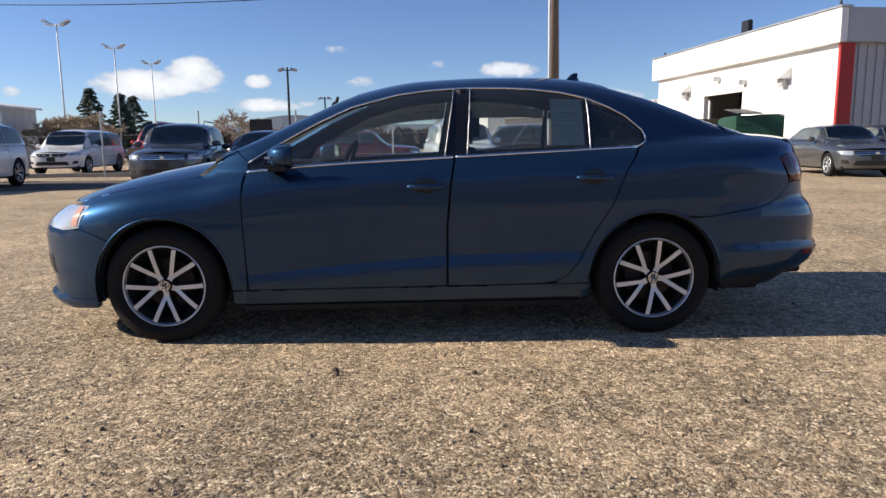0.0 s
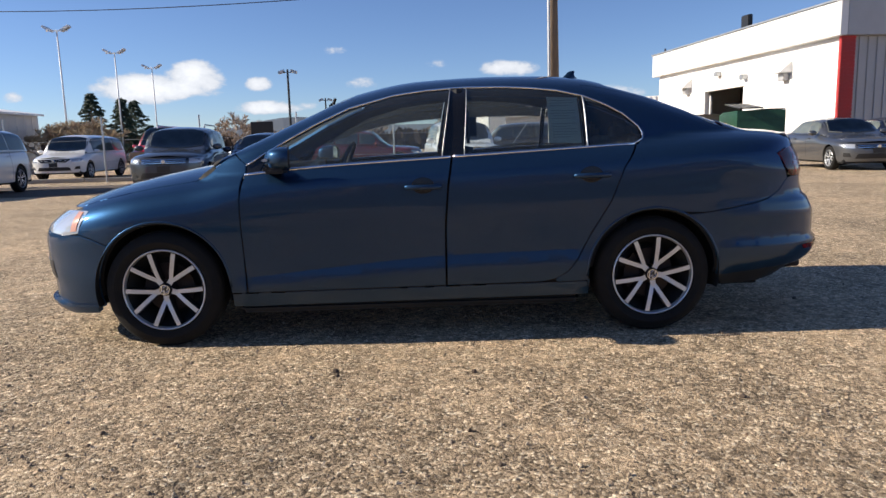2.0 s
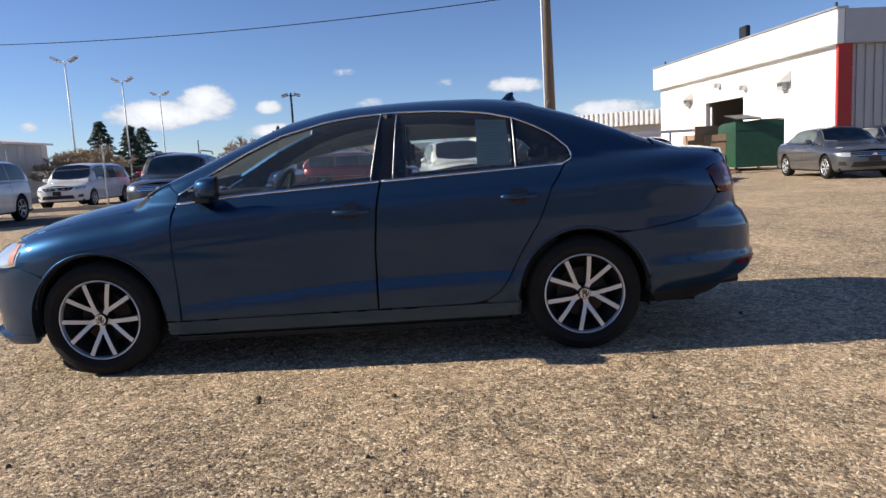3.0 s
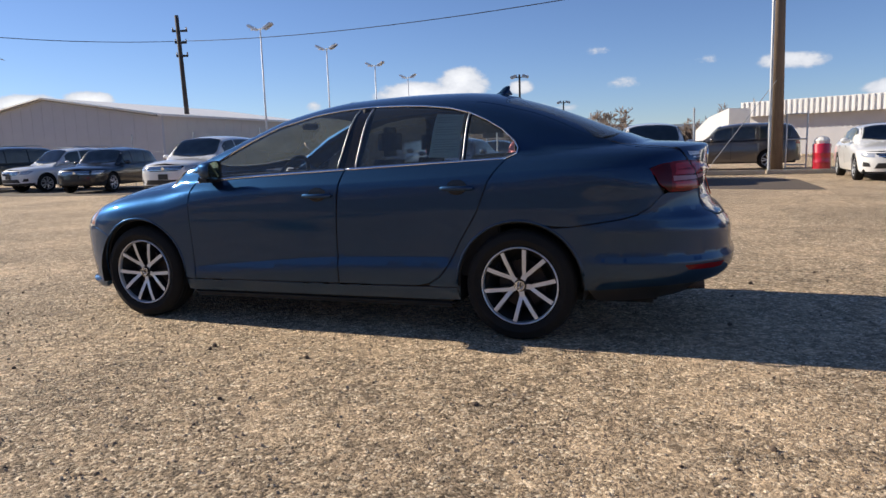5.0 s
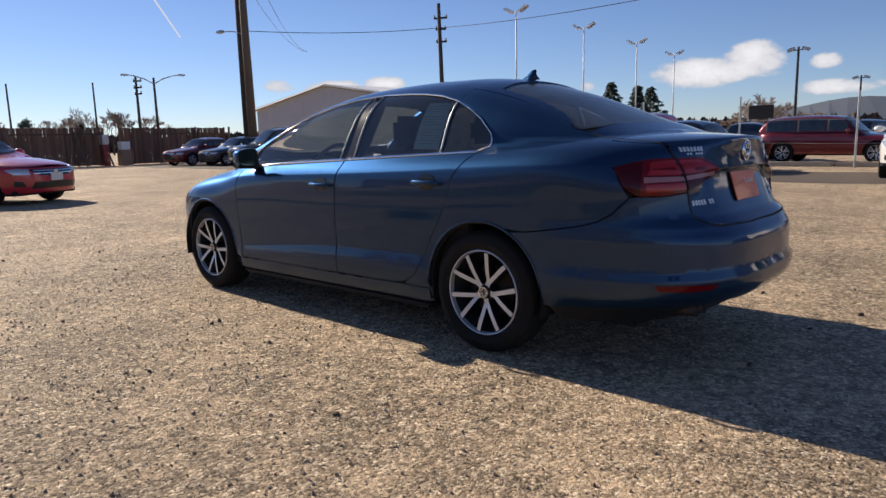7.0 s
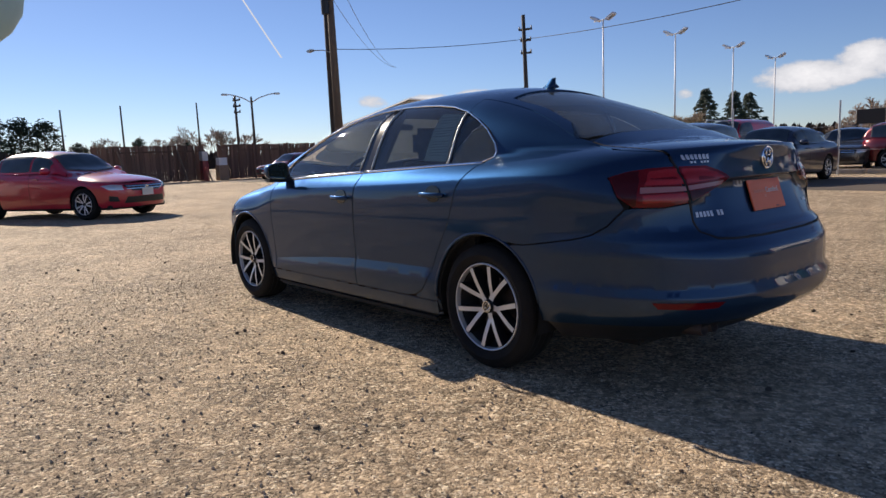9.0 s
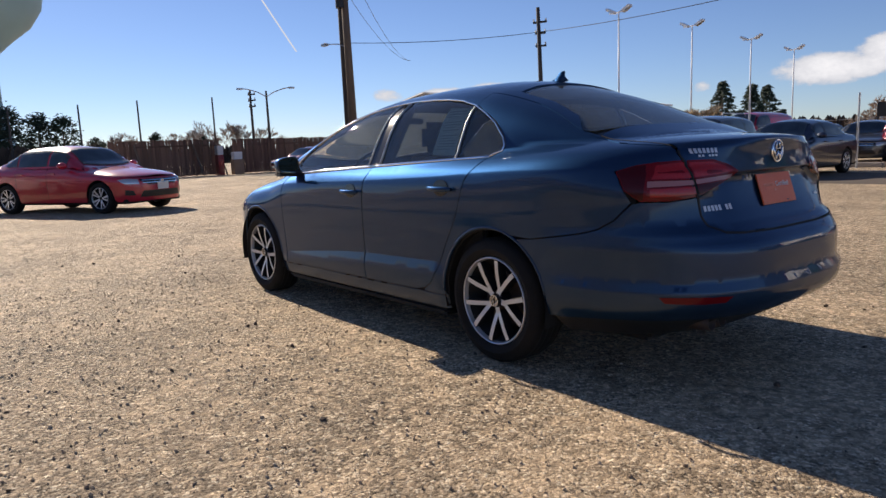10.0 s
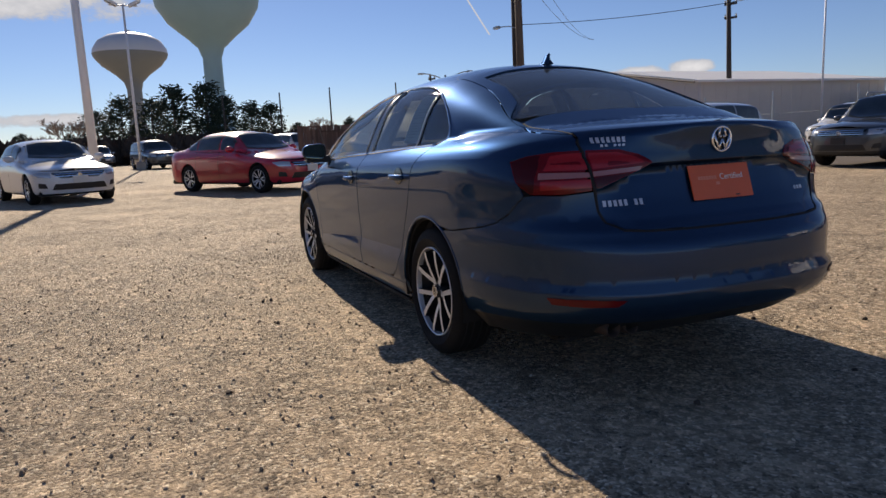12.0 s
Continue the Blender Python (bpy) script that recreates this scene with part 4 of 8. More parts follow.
TAIL_LINES = [[HERO.sx(x, z) for x in np.linspace(1.5, 2.0, 12)] + [HERO.sy(y, z) for y in np.linspace(-0.8, 0.0, 22) if HERO.sy(y, z)[0] > HERO.sx(2.02, z)[0]] for z in (0.462, 0.486, 0.424, 0.624, 0.612, 0.700, 0.720)]
rail = along(z_rail, -0.93, 1.0, 26) + [(1.0, 1.298), (0.85, 1.333), (0.70, 1.352), (0.55, 1.362), (0.355, 1.367), (0.254, 1.364), (0.116, 1.355), (-0.068, 1.330), (-0.314, 1.263), (-0.501, 1.174), (-0.72, 1.052), (-0.86, 0.970)]
S = HERO.side


def tail_chart(s, z):
    """Side chart over the wheel, end wrap further back."""
    x, _ = HERO.wrap_xy(s, z)
    P, N = HERO.side(x, z)
    Q, M = HERO.wrap(s, z)
    k = ((x > 1.86) & (z < 1.0))[:, None]
    return np.where(k, Q, P), np.where(k, M, N)


def nose_chart(s, z):
    """End wrap round the nose, side chart towards the windscreen pillar."""
    P, N = HERO.side(s, z)
    Q, M = HERO.wrap(s, z)
    k = (s < -1.25)[:, None]
    return np.where(k, Q, P), np.where(k, M, N)


for nm, poly, lab in (("front_fender", fender, ""), ("front_door", door_f, ""), ("rear_door", door_r, ""), ("sill", sill, ""), ("rear_quarter_panel", quarter, ""), ("roof_rail", rail, "")):
    if nm == "rear_quarter_panel":
        pt = patch(poly, tail_chart, 0.026, 0.003, lines=[[HERO.sx(x, z) for x, z in ln] for ln in SHOULDER] + TAIL_LINES)
    elif nm in ("front_door", "rear_door"):
        pt = patch(poly, S, 0.035, 0.0045, lines=SHOULDER + LOW_LINE)
    elif nm == "sill":
        pt = patch(poly, S, 0.03, 0.003)
    if nm == "roof_rail":
        pt = patch(poly, S, 0.024, 0.0)
    if nm == "front_fender":
        pt = patch([HERO.sx(x, z) for x, z in poly], nose_chart, 0.03, 0.003, lines=[[HERO.sx(x, z) for x, z in ln] for ln in SHOULDER])
    a = sheet(nm, pt, BLUE, car, lab)
    b = sheet(nm, mirrored(pt), BLUE, car, lab)

# glass and pillars
zg = -0.006
glass_f = along(z_belt, -0.80, 0.185, 8) + [(0.248, 1.352), (0.116, 1.346), (-0.068, 1.321), (-0.314, 1.254), (-0.501, 1.165), (-0.72, 1.044)]
glass_r = along(z_belt, 0.315, 0.965, 8) + [(0.968, 1.295), (0.85, 1.325), (0.70, 1.344), (0.55, 1.354), (0.345, 1.358)]
glass_q = along(z_belt, 1.0, 1.235, 4) + [(1.285, 1.065), (1.27, 1.112), (1.19, 1.185), (1.10, 1.236), (1.003, 1.283)]
bpill = along(z_belt, 0.187, 0.312, 3) + [(0.342, 1.360), (0.252, 1.358)]
qpill = along(z_belt, 0.968, 0.998, 2) + [(1.0, 1.292), (0.970, 1.299)]
frame_f = [(-0.86, 0.965), (-0.86, 0.918)] + along(z_belt, -0.84, -0.79, 2) + [(-0.72, 1.046)]
for mir in (0, 1):
    for nm, poly, mat, lift in (("front_door_glass", glass_f, GLASS_SIDE, zg), ("rear_door_glass", glass_r, GLASS_SIDE, zg), ("quarter_glass", glass_q, GLASS_SIDE, zg), ("b_pillar_trim", bpill, GLOSSBLACK, -0.003), ("c_pillar_divider", qpill, GLOSSBLACK, -0.003), ("mirror_triangle", frame_f, GLOSSBLACK, -0.004)):
        pt = patch(poly, S, 0.05, 0.0, skirt=0.0 if mat is GLASS_SIDE else 0.012, lift=lift)
        sheet(nm, mirrored(pt) if mir else pt, mat, car)
    # bright mouldings
    def moulding(name, line, width, proud, mat):
        d = []
        for p0, p1 in zip(line[:-1], line[1:]):
            n_ = max(1, int(math.hypot(p1[0] - p0[0], p1[1] - p0[1]) / 0.03))
            d += [(p0[0] + (p1[0] - p0[0]) * k / n_, p0[1] + (p1[1] - p0[1]) * k / n_) for k in range(n_)]
        d.append(line[-1])
        u = np.array(d)
        P, N = S(u[:, 0], u[:, 1])
        bm = strip([tuple(q) for q in P], width, proud, n=[tuple(q) for q in N])
        if mir:
            flip_y(bm)
        part(name, bm, mat, car, "bright chrome window moulding" if mat is CHROME else "", True)
    moulding("belt_moulding", along(z_belt, -0.865, 0.236, 12), 0.017, 0.006, CHROME)
    moulding("belt_moulding", along(z_belt, 0.25, 1.24, 12), 0.017, 0.006, CHROME)
    moulding("window_moulding", [(1.24, 1.027), (1.292, 1.052), (1.297, 1.082), (1.278, 1.118), (1.195, 1.192), (1.10, 1.247), (0.99, 1.295), (0.85, 1.331), (0.70, 1.350), (0.55, 1.360), (0.345, 1.364), (0.254, 1.361), (0.116, 1.352), (-0.068, 1.327), (-0.314, 1.260), (-0.501, 1.171), (-0.72, 1.049), (-0.86, 0.965)], 0.0075, 0.005, CHROME)
    moulding("window_frame_edge", [(0.192, 0.99), (0.252, 1.350)], 0.005, 0.004, GALV)
    moulding("window_frame_edge", [(0.312, 0.992), (0.343, 1.350)], 0.005, 0.004, GALV)
    moulding("window_frame_edge", [(0.984, 1.02), (0.986, 1.29)], 0.007, 0.004, GALV)
    moulding("arch_lip", arc(FX, AZ, ARCH_R + 0.006, 0, 170), 0.014, 0.003, BLUE)
    moulding("arch_lip", arc(RX, AZ, ARCH_R + 0.006, 10, 180), 0.014, 0.003, BLUE)

# front bumper, headlight
fb = [HERO.sx(x, z) for x, z in [(-1.79, 0.618), (-1.70, 0.595), (-1.602, 0.552)]] + [HERO.sx(x, z) for x, z in arc(FX, AZ, ARCH_R, 139, 196)[2:]] + [HERO.sx(-1.70, 0.215), HERO.sx(-1.95, 0.195)] + [HERO.sy(y, 0.205, -1) for y in (-0.55, -0.3, 0.0)] + [HERO.sy(y, 0.70, -1) for y in (0.0, -0.2, -0.4)] + [HERO.sy(-0.55, 0.62, -1)]
pt = patch(fb, HERO.wrap, 0.035, 0.002)
sheet("front_bumper", join(pt, mirrored(pt)), BLUE, car)
hl = [HERO.sx(-1.725, 0.748), HERO.sx(-1.78, 0.628), HERO.sx(-1.88, 0.612), HERO.sy(-0.56, 0.625, -1), HERO.sy(-0.42, 0.69, -1), HERO.sy(-0.50, 0.735, -1), HERO.sx(-1.86, 0.745)]
amb = [HERO.sx(-1.76, 0.738), HERO.sx(-1.79, 0.64), HERO.sx(-1.83, 0.635), HERO.sx(-1.80, 0.74)]
for mir in (0, 1):
    pt = patch(hl, HERO.wrap, 0.03, 0.002)
    h = sheet("headlight", mirrored(pt) if mir else pt, CLEAR, car, "clear headlight")
    pt = patch(amb, HERO.wrap, 0.03, 0.0, skirt=0.004, lift=0.003)
    sheet("turn_signal", mirrored(pt) if mir else pt, AMBER, h)
lipb = [HERO.sx(-1.70, 0.23), HERO.sx(-1.9, 0.215)] + [HERO.sy(y, 0.225, -1) for y in (-0.6, -0.3, 0.0)] + [HERO.sy(y, 0.20, -1) for y in (0.0, -0.3, -0.6)] + [HERO.sx(-1.9, 0.185), HERO.sx(-1.70, 0.20)]
pt = patch(lipb, HERO.wrap, 0.02, 0.0, skirt=0.035, lift=0.026)
sheet("front_lip", join(pt, mirrored(pt)), BLUE, car)
gr = [HERO.sy(y, 0.36, -1) for y in (-0.62, -0.3, 0.0)] + [HERO.sy(0.0, 0.46, -1), HERO.sy(-0.3, 0.46, -1), HERO.sy(-0.62, 0.46, -1)]
pt = patch(gr, HERO.wrap, 0.05, 0.0, skirt=0.004, lift=0.003)
sheet("lower_grille", join(pt, mirrored(pt)), BLACK, car)

# dark liner under the bonnet's shut lines
for mir in (0, 1):
    pts = np.array([HERO.sx(x, float(z_seam(x))) for x in np.linspace(-1.90, -1.04, 30)])
    Pq, Nq = nose_chart(pts[:, 0], pts[:, 1])
    bm = strip([tuple(p - n_ * 0.016) for p, n_ in zip(Pq, Nq)], 0.07, 0.002, n=[tuple(q) for q in Nq])
    if mir:
        flip_y(bm)
    part("bonnet_channel", bm, DARK, car)

# top skin
T = HERO.top_chart


def edge_y(x, f=z_rail, shape=HERO):
    return float(shape.half(np.array([x]), np.array([float(f(x))]))[0])


xs = np.linspace(-1.80, -1.05, 16)
hood = both([(-2.03, 0.0), (-2.02, 0.25), (-1.97, 0.42), (-1.88, 0.56), (-1.80, edge_y(-1.80, z_seam, LOWER))] + [(x, edge_y(x, z_seam, LOWER)) for x in xs[1:]] + [(-1.065, 0.58), (-1.115, 0.3), (-1.14, 0.0)])
sheet("hood", patch(hood, LOWER.top_chart, 0.038, 0.0022), BLUE, car)
cowl = both([(-1.145, 0.0), (-1.12, 0.3), (-1.07, 0.58), (-1.055, edge_y(-1.055, z_seam) - 0.01), (-1.0, edge_y(-1.0) - 0.005), (-0.975, edge_y(-0.975) - 0.035), (-0.91, 0.64), (-0.945, 0.5), (-1.03, 0.25), (-1.05, 0.0)])
sheet("cowl", patch(cowl, T, 0.04, 0.0, lift=-0.006), DARK, car)
ws = both([(-1.055, 0.0), (-1.035, 0.25), (-0.95, 0.5), (-0.895, 0.63), (-0.60, edge_y(-0.60) - 0.045), (-0.34, edge_y(-0.34) - 0.045), (-0.31, 0.35), (-0.33, 0.0)])
sheet("windshield", patch(ws, T, 0.05, 0.0, skirt=0.0, lift=-0.003), GLASS_FRONT, car)
roof_edge = [(x, edge_y(x)) for x in np.linspace(-1.02, 1.28, 36)]
rg_top = [(1.13, 0.0), (1.135, 0.30), (1.16, edge_y(1.16) - 0.06)]
roofp = both([(-0.325, 0.0), (-0.305, 0.35), (-0.33, edge_y(-0.33) - 0.04), (-0.60, edge_y(-0.60) - 0.04), (-0.90, edge_y(-0.90) - 0.035), (-0.98, edge_y(-0.98) - 0.03)] + roof_edge + [(1.28, edge_y(1.28) - 0.055)] + rg_top[::-1])
sheet("roof", patch(roofp, T, 0.03, 0.0), BLUE, car)
rg = both([(1.135, 0.0), (1.14, 0.30), (1.165, edge_y(1.16) - 0.065), (1.40, edge_y(1.40) - 0.075), (1.60, edge_y(1.60) - 0.075), (1.70, 0.606), (1.75, 0.585), (1.795, 0.50), (1.83, 0.25), (1.84, 0.0)])
sheet("rear_window", patch(rg, T, 0.022, 0.0, skirt=0.0, lift=-0.007), GLASS_REAR, car)
rgb = both([(1.10, 0.0), (1.11, 0.30), (1.145, edge_y(1.15) - 0.05), (1.40, edge_y(1.40) - 0.06), (1.60, edge_y(1.60) - 0.06), (1.70, 0.625), (1.79, 0.610), (1.82, 0.50), (1.85, 0.25), (1.86, 0.0)])
hole = both([(1.15, 0.0), (1.155, 0.30), (1.18, edge_y(1.18) - 0.09), (1.40, edge_y(1.40) - 0.10), (1.58, edge_y(1.58) - 0.10), (1.69, 0.575), (1.72, 0.555), (1.775, 0.45), (1.805, 0.25), (1.815, 0.0)])
sheet("rear_window_band", patch(rgb, T, 0.022, 0.0, holes=[hole], skirt=0.0, lift=-0.014), GLOSSBLACK, car)
lid_y = spline([(1.79, 0.606), (1.95, 0.606), (2.1, 0.598), (2.168, 0.588)])
ZL = 1.052


def lip_x(y, z=ZL):
    return float(HERO.wrap(np.array([HERO.sy(y, z)[0]]), np.array([z]))[0][0, 0]) - 0.018



for mir in (0, 1):
    xs = np.linspace(1.28, 2.16, 20)
    q = [(x, -edge_y(x)) for x in xs] + [(x, -float(lid_y(x))) for x in np.linspace(2.16, 1.80, 8)] + [(1.765, -0.606), (1.70, -0.612), (1.60, -(edge_y(1.60) - 0.07)), (1.40, -(edge_y(1.40) - 0.07)), (1.28, -(edge_y(1.28) - 0.056))]
    pt = patch(q, T, 0.022, 0.0, skirt=0.01)
    sheet("c_pillar_skin", mirrored(pt) if mir else pt, BLUE, car)

# boot lid: deck, lip, rear face with plate recess
bx = [(1.855, 0.0), (1.845, 0.25), (1.815, 0.50)] + [(x, float(lid_y(x)) - 0.004) for x in np.linspace(1.80, 2.16, 8)] + [(lip_x(y), y) for y in (0.56, 0.5, 0.4, 0.3, 0.2, 0.1)] + [(lip_x(0.0), 0.0)]
deck = patch(both(bx), T, 0.024, 0.0, skirt=0.006)
face_half = [(-0.586, 1.036), (-0.582, 0.99), (-0.572, 0.90), (-0.566, 0.84), (-0.562, 0.765), (-0.545, 0.722), (-0.50, 0.696), (-0.42, 0.690), (-0.2, 0.686)]
face = [HERO.sy(y, z) for y, z in face_half + [(-y, z) for y, z in face_half[::-1]] + [(0.56, ZL - 0.008), (0.40, ZL), (0.2, ZL), (-0.2, ZL), (-0.40, ZL), (-0.56, ZL - 0.008)]]
brow = spline([(0.0, 0.930), (0.33, 0.928), (0.57, 0.842), (0.9, 0.80)])
recess_depth = spline([(0.0, 0.042), (0.40, 0.042), (0.54, 0.012), (0.60, 0.0), (0.9, 0.0)])


def lid_points(s_, z):
    """The lid's rear face, hollowed below the brow between the lamps."""
    x, y = HERO.wrap_xy(s_, z)
    top = brow(np.abs(y))
    d = top - z
    deep = np.clip(d / 0.012, 0, 1) * np.clip((z - 0.735) / np.maximum(top - 0.735, 0.03), 0, 1) ** 0.9
    return np.stack([x - recess_depth(np.abs(y)) * deep, -y, z], 1)


def lid_chart(s_, z):
    s_, z, e = np.asarray(s_, float), np.asarray(z, float), 0.003
    n = np.cross(lid_points(s_ + e, z) - lid_points(s_ - e, z), lid_points(s_, z + e) - lid_points(s_, z - e))
    return lid_points(s_, z), n / (np.linalg.norm(n, axis=1)[:, None] + 1e-12)


BROW = [[HERO.sy(y, float(brow(abs(y))) + d) for y in np.linspace(-0.57, 0.57, 41)] for d in (0.004, -0.003, -0.013)]
facep = patch(face, lid_chart, 0.03, 0.0, skirt=0.03, lines=BROW + [[HERO.sy(y, 0.965) for y in np.linspace(-0.5, 0.5, 31)]])
lid = sheet("boot_lid", join(deck, facep), BLUE, car)
# rounded lip between deck and rear face
ys = np.linspace(-0.586, 0.586, 45)
zl = np.interp(np.abs(ys), [0, 0.4, 0.56, 0.588], [ZL, ZL, ZL - 0.008, 1.036])
xl = np.array([lip_x(y) for y in ys])
A, NA = T(xl - 0.002, ys)
ss = np.array([HERO.sy(y, z)[0] for y, z in zip(ys, zl)])
B, NB = HERO.wrap(ss, zl)
rows, norms = [], []
for k in range(7):
    t = k / 6
    mid = (A * (1 - t) + B * t) + (NA + NB) * 0.010 * 4 * t * (1 - t) * 0.5
    rows.append(mid), norms.append(NA * (1 - t) + NB * t)
P = np.vstack(rows)
N = np.vstack(norms)
N /= np.linalg.norm(N, axis=1)[:, None] + 1e-9
m_ = len(ys)
F = [(k * m_ + j, k * m_ + j + 1, (k + 1) * m_ + j + 1, (k + 1) * m_ + j) for k in range(6) for j in range(m_ - 1)]
F = [f[::-1] for f in F] if np.dot(np.cross(P[F[0][1]] - P[F[0][0]], P[F[0][2]] - P[F[0][0]]), N[F[0][0]]) < 0 else F
sheet("lid_lip", (P, F, N), BLUE, lid)
plate = part("dealer_plate", box(2.318, -0.157, 0.769, 2.324, 0.157, 0.909, 0.002), ORANGE, lid, "orange dealer card in the plate recess")
plate.matrix_local = Matrix.Translation((2.309, 0, 0.84)) @ Matrix.Rotation(radians(-17.5), 4, "Y") @ Matrix.Translation((-2.321, 0, -0.839))


def text_mesh(name, body, size, material, parent, m, depth=0.001, label=""):
    c = bpy.data.curves.new(name, "FONT")
    c.body, c.size, c.extrude, c.align_x, c.align_y = body, size, depth, "CENTER", "CENTER"
    o = bpy.data.objects.new(name, c)
    scene.collection.objects.link(o)
    dg = bpy.context.evaluated_depsgraph_get()
    me = bpy.data.meshes.new_from_object(o.evaluated_get(dg))
    bpy.data.objects.remove(o)
    me.materials.clear()
    ob = obj(name, me, material, parent, label)
    ob.matrix_local = m
    return ob


REARTEXT = Matrix(((0, 0, 1, 0), (1, 0, 0, 0), (0, 1, 0, 0), (0, 0, 0, 1)))      # written on a face that looks along +x
text_mesh("plate_text", "Certified", 0.034, WHITEINK, plate, Matrix.Translation((2.3252, 0.055, 0.856)) @ REARTEXT, 0.0006)
for k in range(7):
    part("plate_bar", box(2.3245, -0.118 + k * 0.014, 0.848, 2.3256, -0.108 + k * 0.014, 0.862), plain("faint_ink", (0.80, 0.30, 0.20), 0.6), plate)
part("plate_mark", box(2.3245, -0.03, 0.825, 2.3256, -0.012, 0.836), plain("faint_ink", (0.8, 0.3, 0.2)), plate)
part("plate_slot", box(2.3245, 0.062, 0.776, 2.326, 0.082, 0.781), BLACK, plate)

# round badge on the lid
bm = bmesh.new()
bm_lathe(bm, [(0.043, 0.0), (0.043, 0.006), (0.050, 0.008), (0.053, 0.004), (0.053, 0.0)], 40)
for s_ in (-1, 1):
    for (ax, az, bx_, bz) in ((0.010, 0.043, 0.019, 0.010), (0.019, 0.010, 0.004, 0.010 - 0.0), (0.002, -0.002, 0.017, -0.040), (0.017, -0.040, 0.040, 0.018)):
        bm_tube(bm, (s_ * ax, az, 0.005), (s_ * bx_, bz, 0.005), 0.0045, n=6)
badge = part("badge", bm, CHROME, lid, "round chrome badge", True)
badge.matrix_local = Matrix.Translation((2.306, 0, 1.007)) @ REARTEXT
part("badge_back", lathe([(0.0, 0.0), (0.044, 0.0), (0.044, 0.002)], 36), GLOSSBLACK, badge)


def lettering_bars(name, y0, y1, z0, z1, n, lift=0.003, gaps=()):
    """Raised bars in place of model and dealer lettering."""
    w = (y1 - y0) / n
    for k in range(n):
        if k in gaps:
            continue
        poly = [HERO.sy(y, z) for y, z in ((y0 + k * w, z0), (y0 + (k + 0.55) * w, z0), (y0 + (k + 0.55) * w, z1), (y0 + k * w, z1))]
        sheet(name, patch(poly, lid_chart, 0.03, 0.0, skirt=0.004, lift=lift), ALLOY, lid)


lettering_bars("model_letter_bar", -0.545, -0.375, 0.776, 0.798, 8, gaps=(5,))
lettering_bars("engine_letter_bar", 0.43, 0.495, 0.778, 0.792, 3)
lettering_bars("dealer_letter_bar", -0.553, -0.425, 1.014, 1.033, 7)
lettering_bars("dealer_letter_bar", -0.525, -0.430, 0.999, 1.007, 6, gaps=(2,))

# dark shut line round the lid's lower edge
line_ = [(-0.590, 1.03), (-0.586, 0.98), (-0.576, 0.90), (-0.570, 0.83), (-0.567, 0.763), (-0.549, 0.718), (-0.503, 0.691), (-0.42, 0.684), (-0.2, 0.680), (0.0, 0.680)]
line_ = [HERO.sy(y, z) for y, z in line_ + [(-y, z) for y, z in line_[-2::-1]]]
dens_ = []
for p0, p1 in zip(line_[:-1], line_[1:]):
    dens_ += [(p0[0] + (p1[0] - p0[0]) * k / 5, p0[1] + (p1[1] - p0[1]) * k / 5) for k in range(5)]
u_ = np.array(dens_ + [line_[-1]])
Pq, Nq = HERO.wrap(u_[:, 0], u_[:, 1])
part("lid_shut_line", strip([tuple(q) for q in Pq], 0.011, 0.0012, n=[tuple(q) for q in Nq]), DARK, lid)
for s_ in (-1, 1):
    pt = patch([HERO.sx(2.10, 0.975), HERO.sy(-0.592, 0.985), HERO.sy(-0.594, 1.034), HERO.sx(2.15, 1.046), HERO.sx(2.10, 1.045)], HERO.wrap, 0.02, 0.0, skirt=0.01, lift=-0.004)
    sheet("quarter_corner_skin", mirrored(pt) if s_ > 0 else pt, BLUE, car)

# shut lines along the deck
for s_ in (-1, 1):
    xs = np.linspace(1.80, 2.165, 16)
    Pq, Nq = T(xs, np.array([s_ * (float(lid_y(x)) - 0.002) for x in xs]))
    part("lid_shut_line", strip([tuple(q) for q in Pq], 0.008, 0.0012, n=[tuple(q) for q in Nq]), DARK, lid)

# tail lights
tl_out = lamp_rim + lamp_foot
tl_in = [HERO.sy(y, z) for y, z in ((-0.580, 0.990), (-0.46, 0.990), (-0.385, 0.968), (-0.335, 0.932), (-0.40, 0.903), (-0.560, 0.842))]
st_out = [HERO.sx(2.128, 0.908), HERO.sy(-0.585, 0.906), HERO.sy(-0.583, 0.888), HERO.sx(2.132, 0.884)]
st_in = [HERO.sy(y, z) for y, z in ((-0.572, 0.908), (-0.385, 0.922), (-0.40, 0.905), (-0.572, 0.890))]
dk_out = [lamp_rim[0], lamp_rim[1], HERO.sx(2.115, 0.98), HERO.sx(2.125, 0.828), lamp_foot[2], lamp_foot[3]]
hi_out = [HERO.sx(2.138, 0.970), HERO.sy(-0.64, 0.977), HERO.sy(-0.592, 0.979), HERO.sy(-0.588, 0.916), HERO.sx(2.138, 0.916)]
low_out = [HERO.sx(2.140, 0.877), HERO.sy(-0.584, 0.880), HERO.sy(-0.581, 0.850), HERO.sx(2.142, 0.844)]
hi_in = [HERO.sy(y, z) for y, z in ((-0.571, 0.978), (-0.47, 0.977), (-0.41, 0.958), (-0.375, 0.934), (-0.571, 0.918))]
lo_in = [HERO.sy(y, z) for y, z in ((-0.572, 0.886), (-0.43, 0.897), (-0.565, 0.846))]
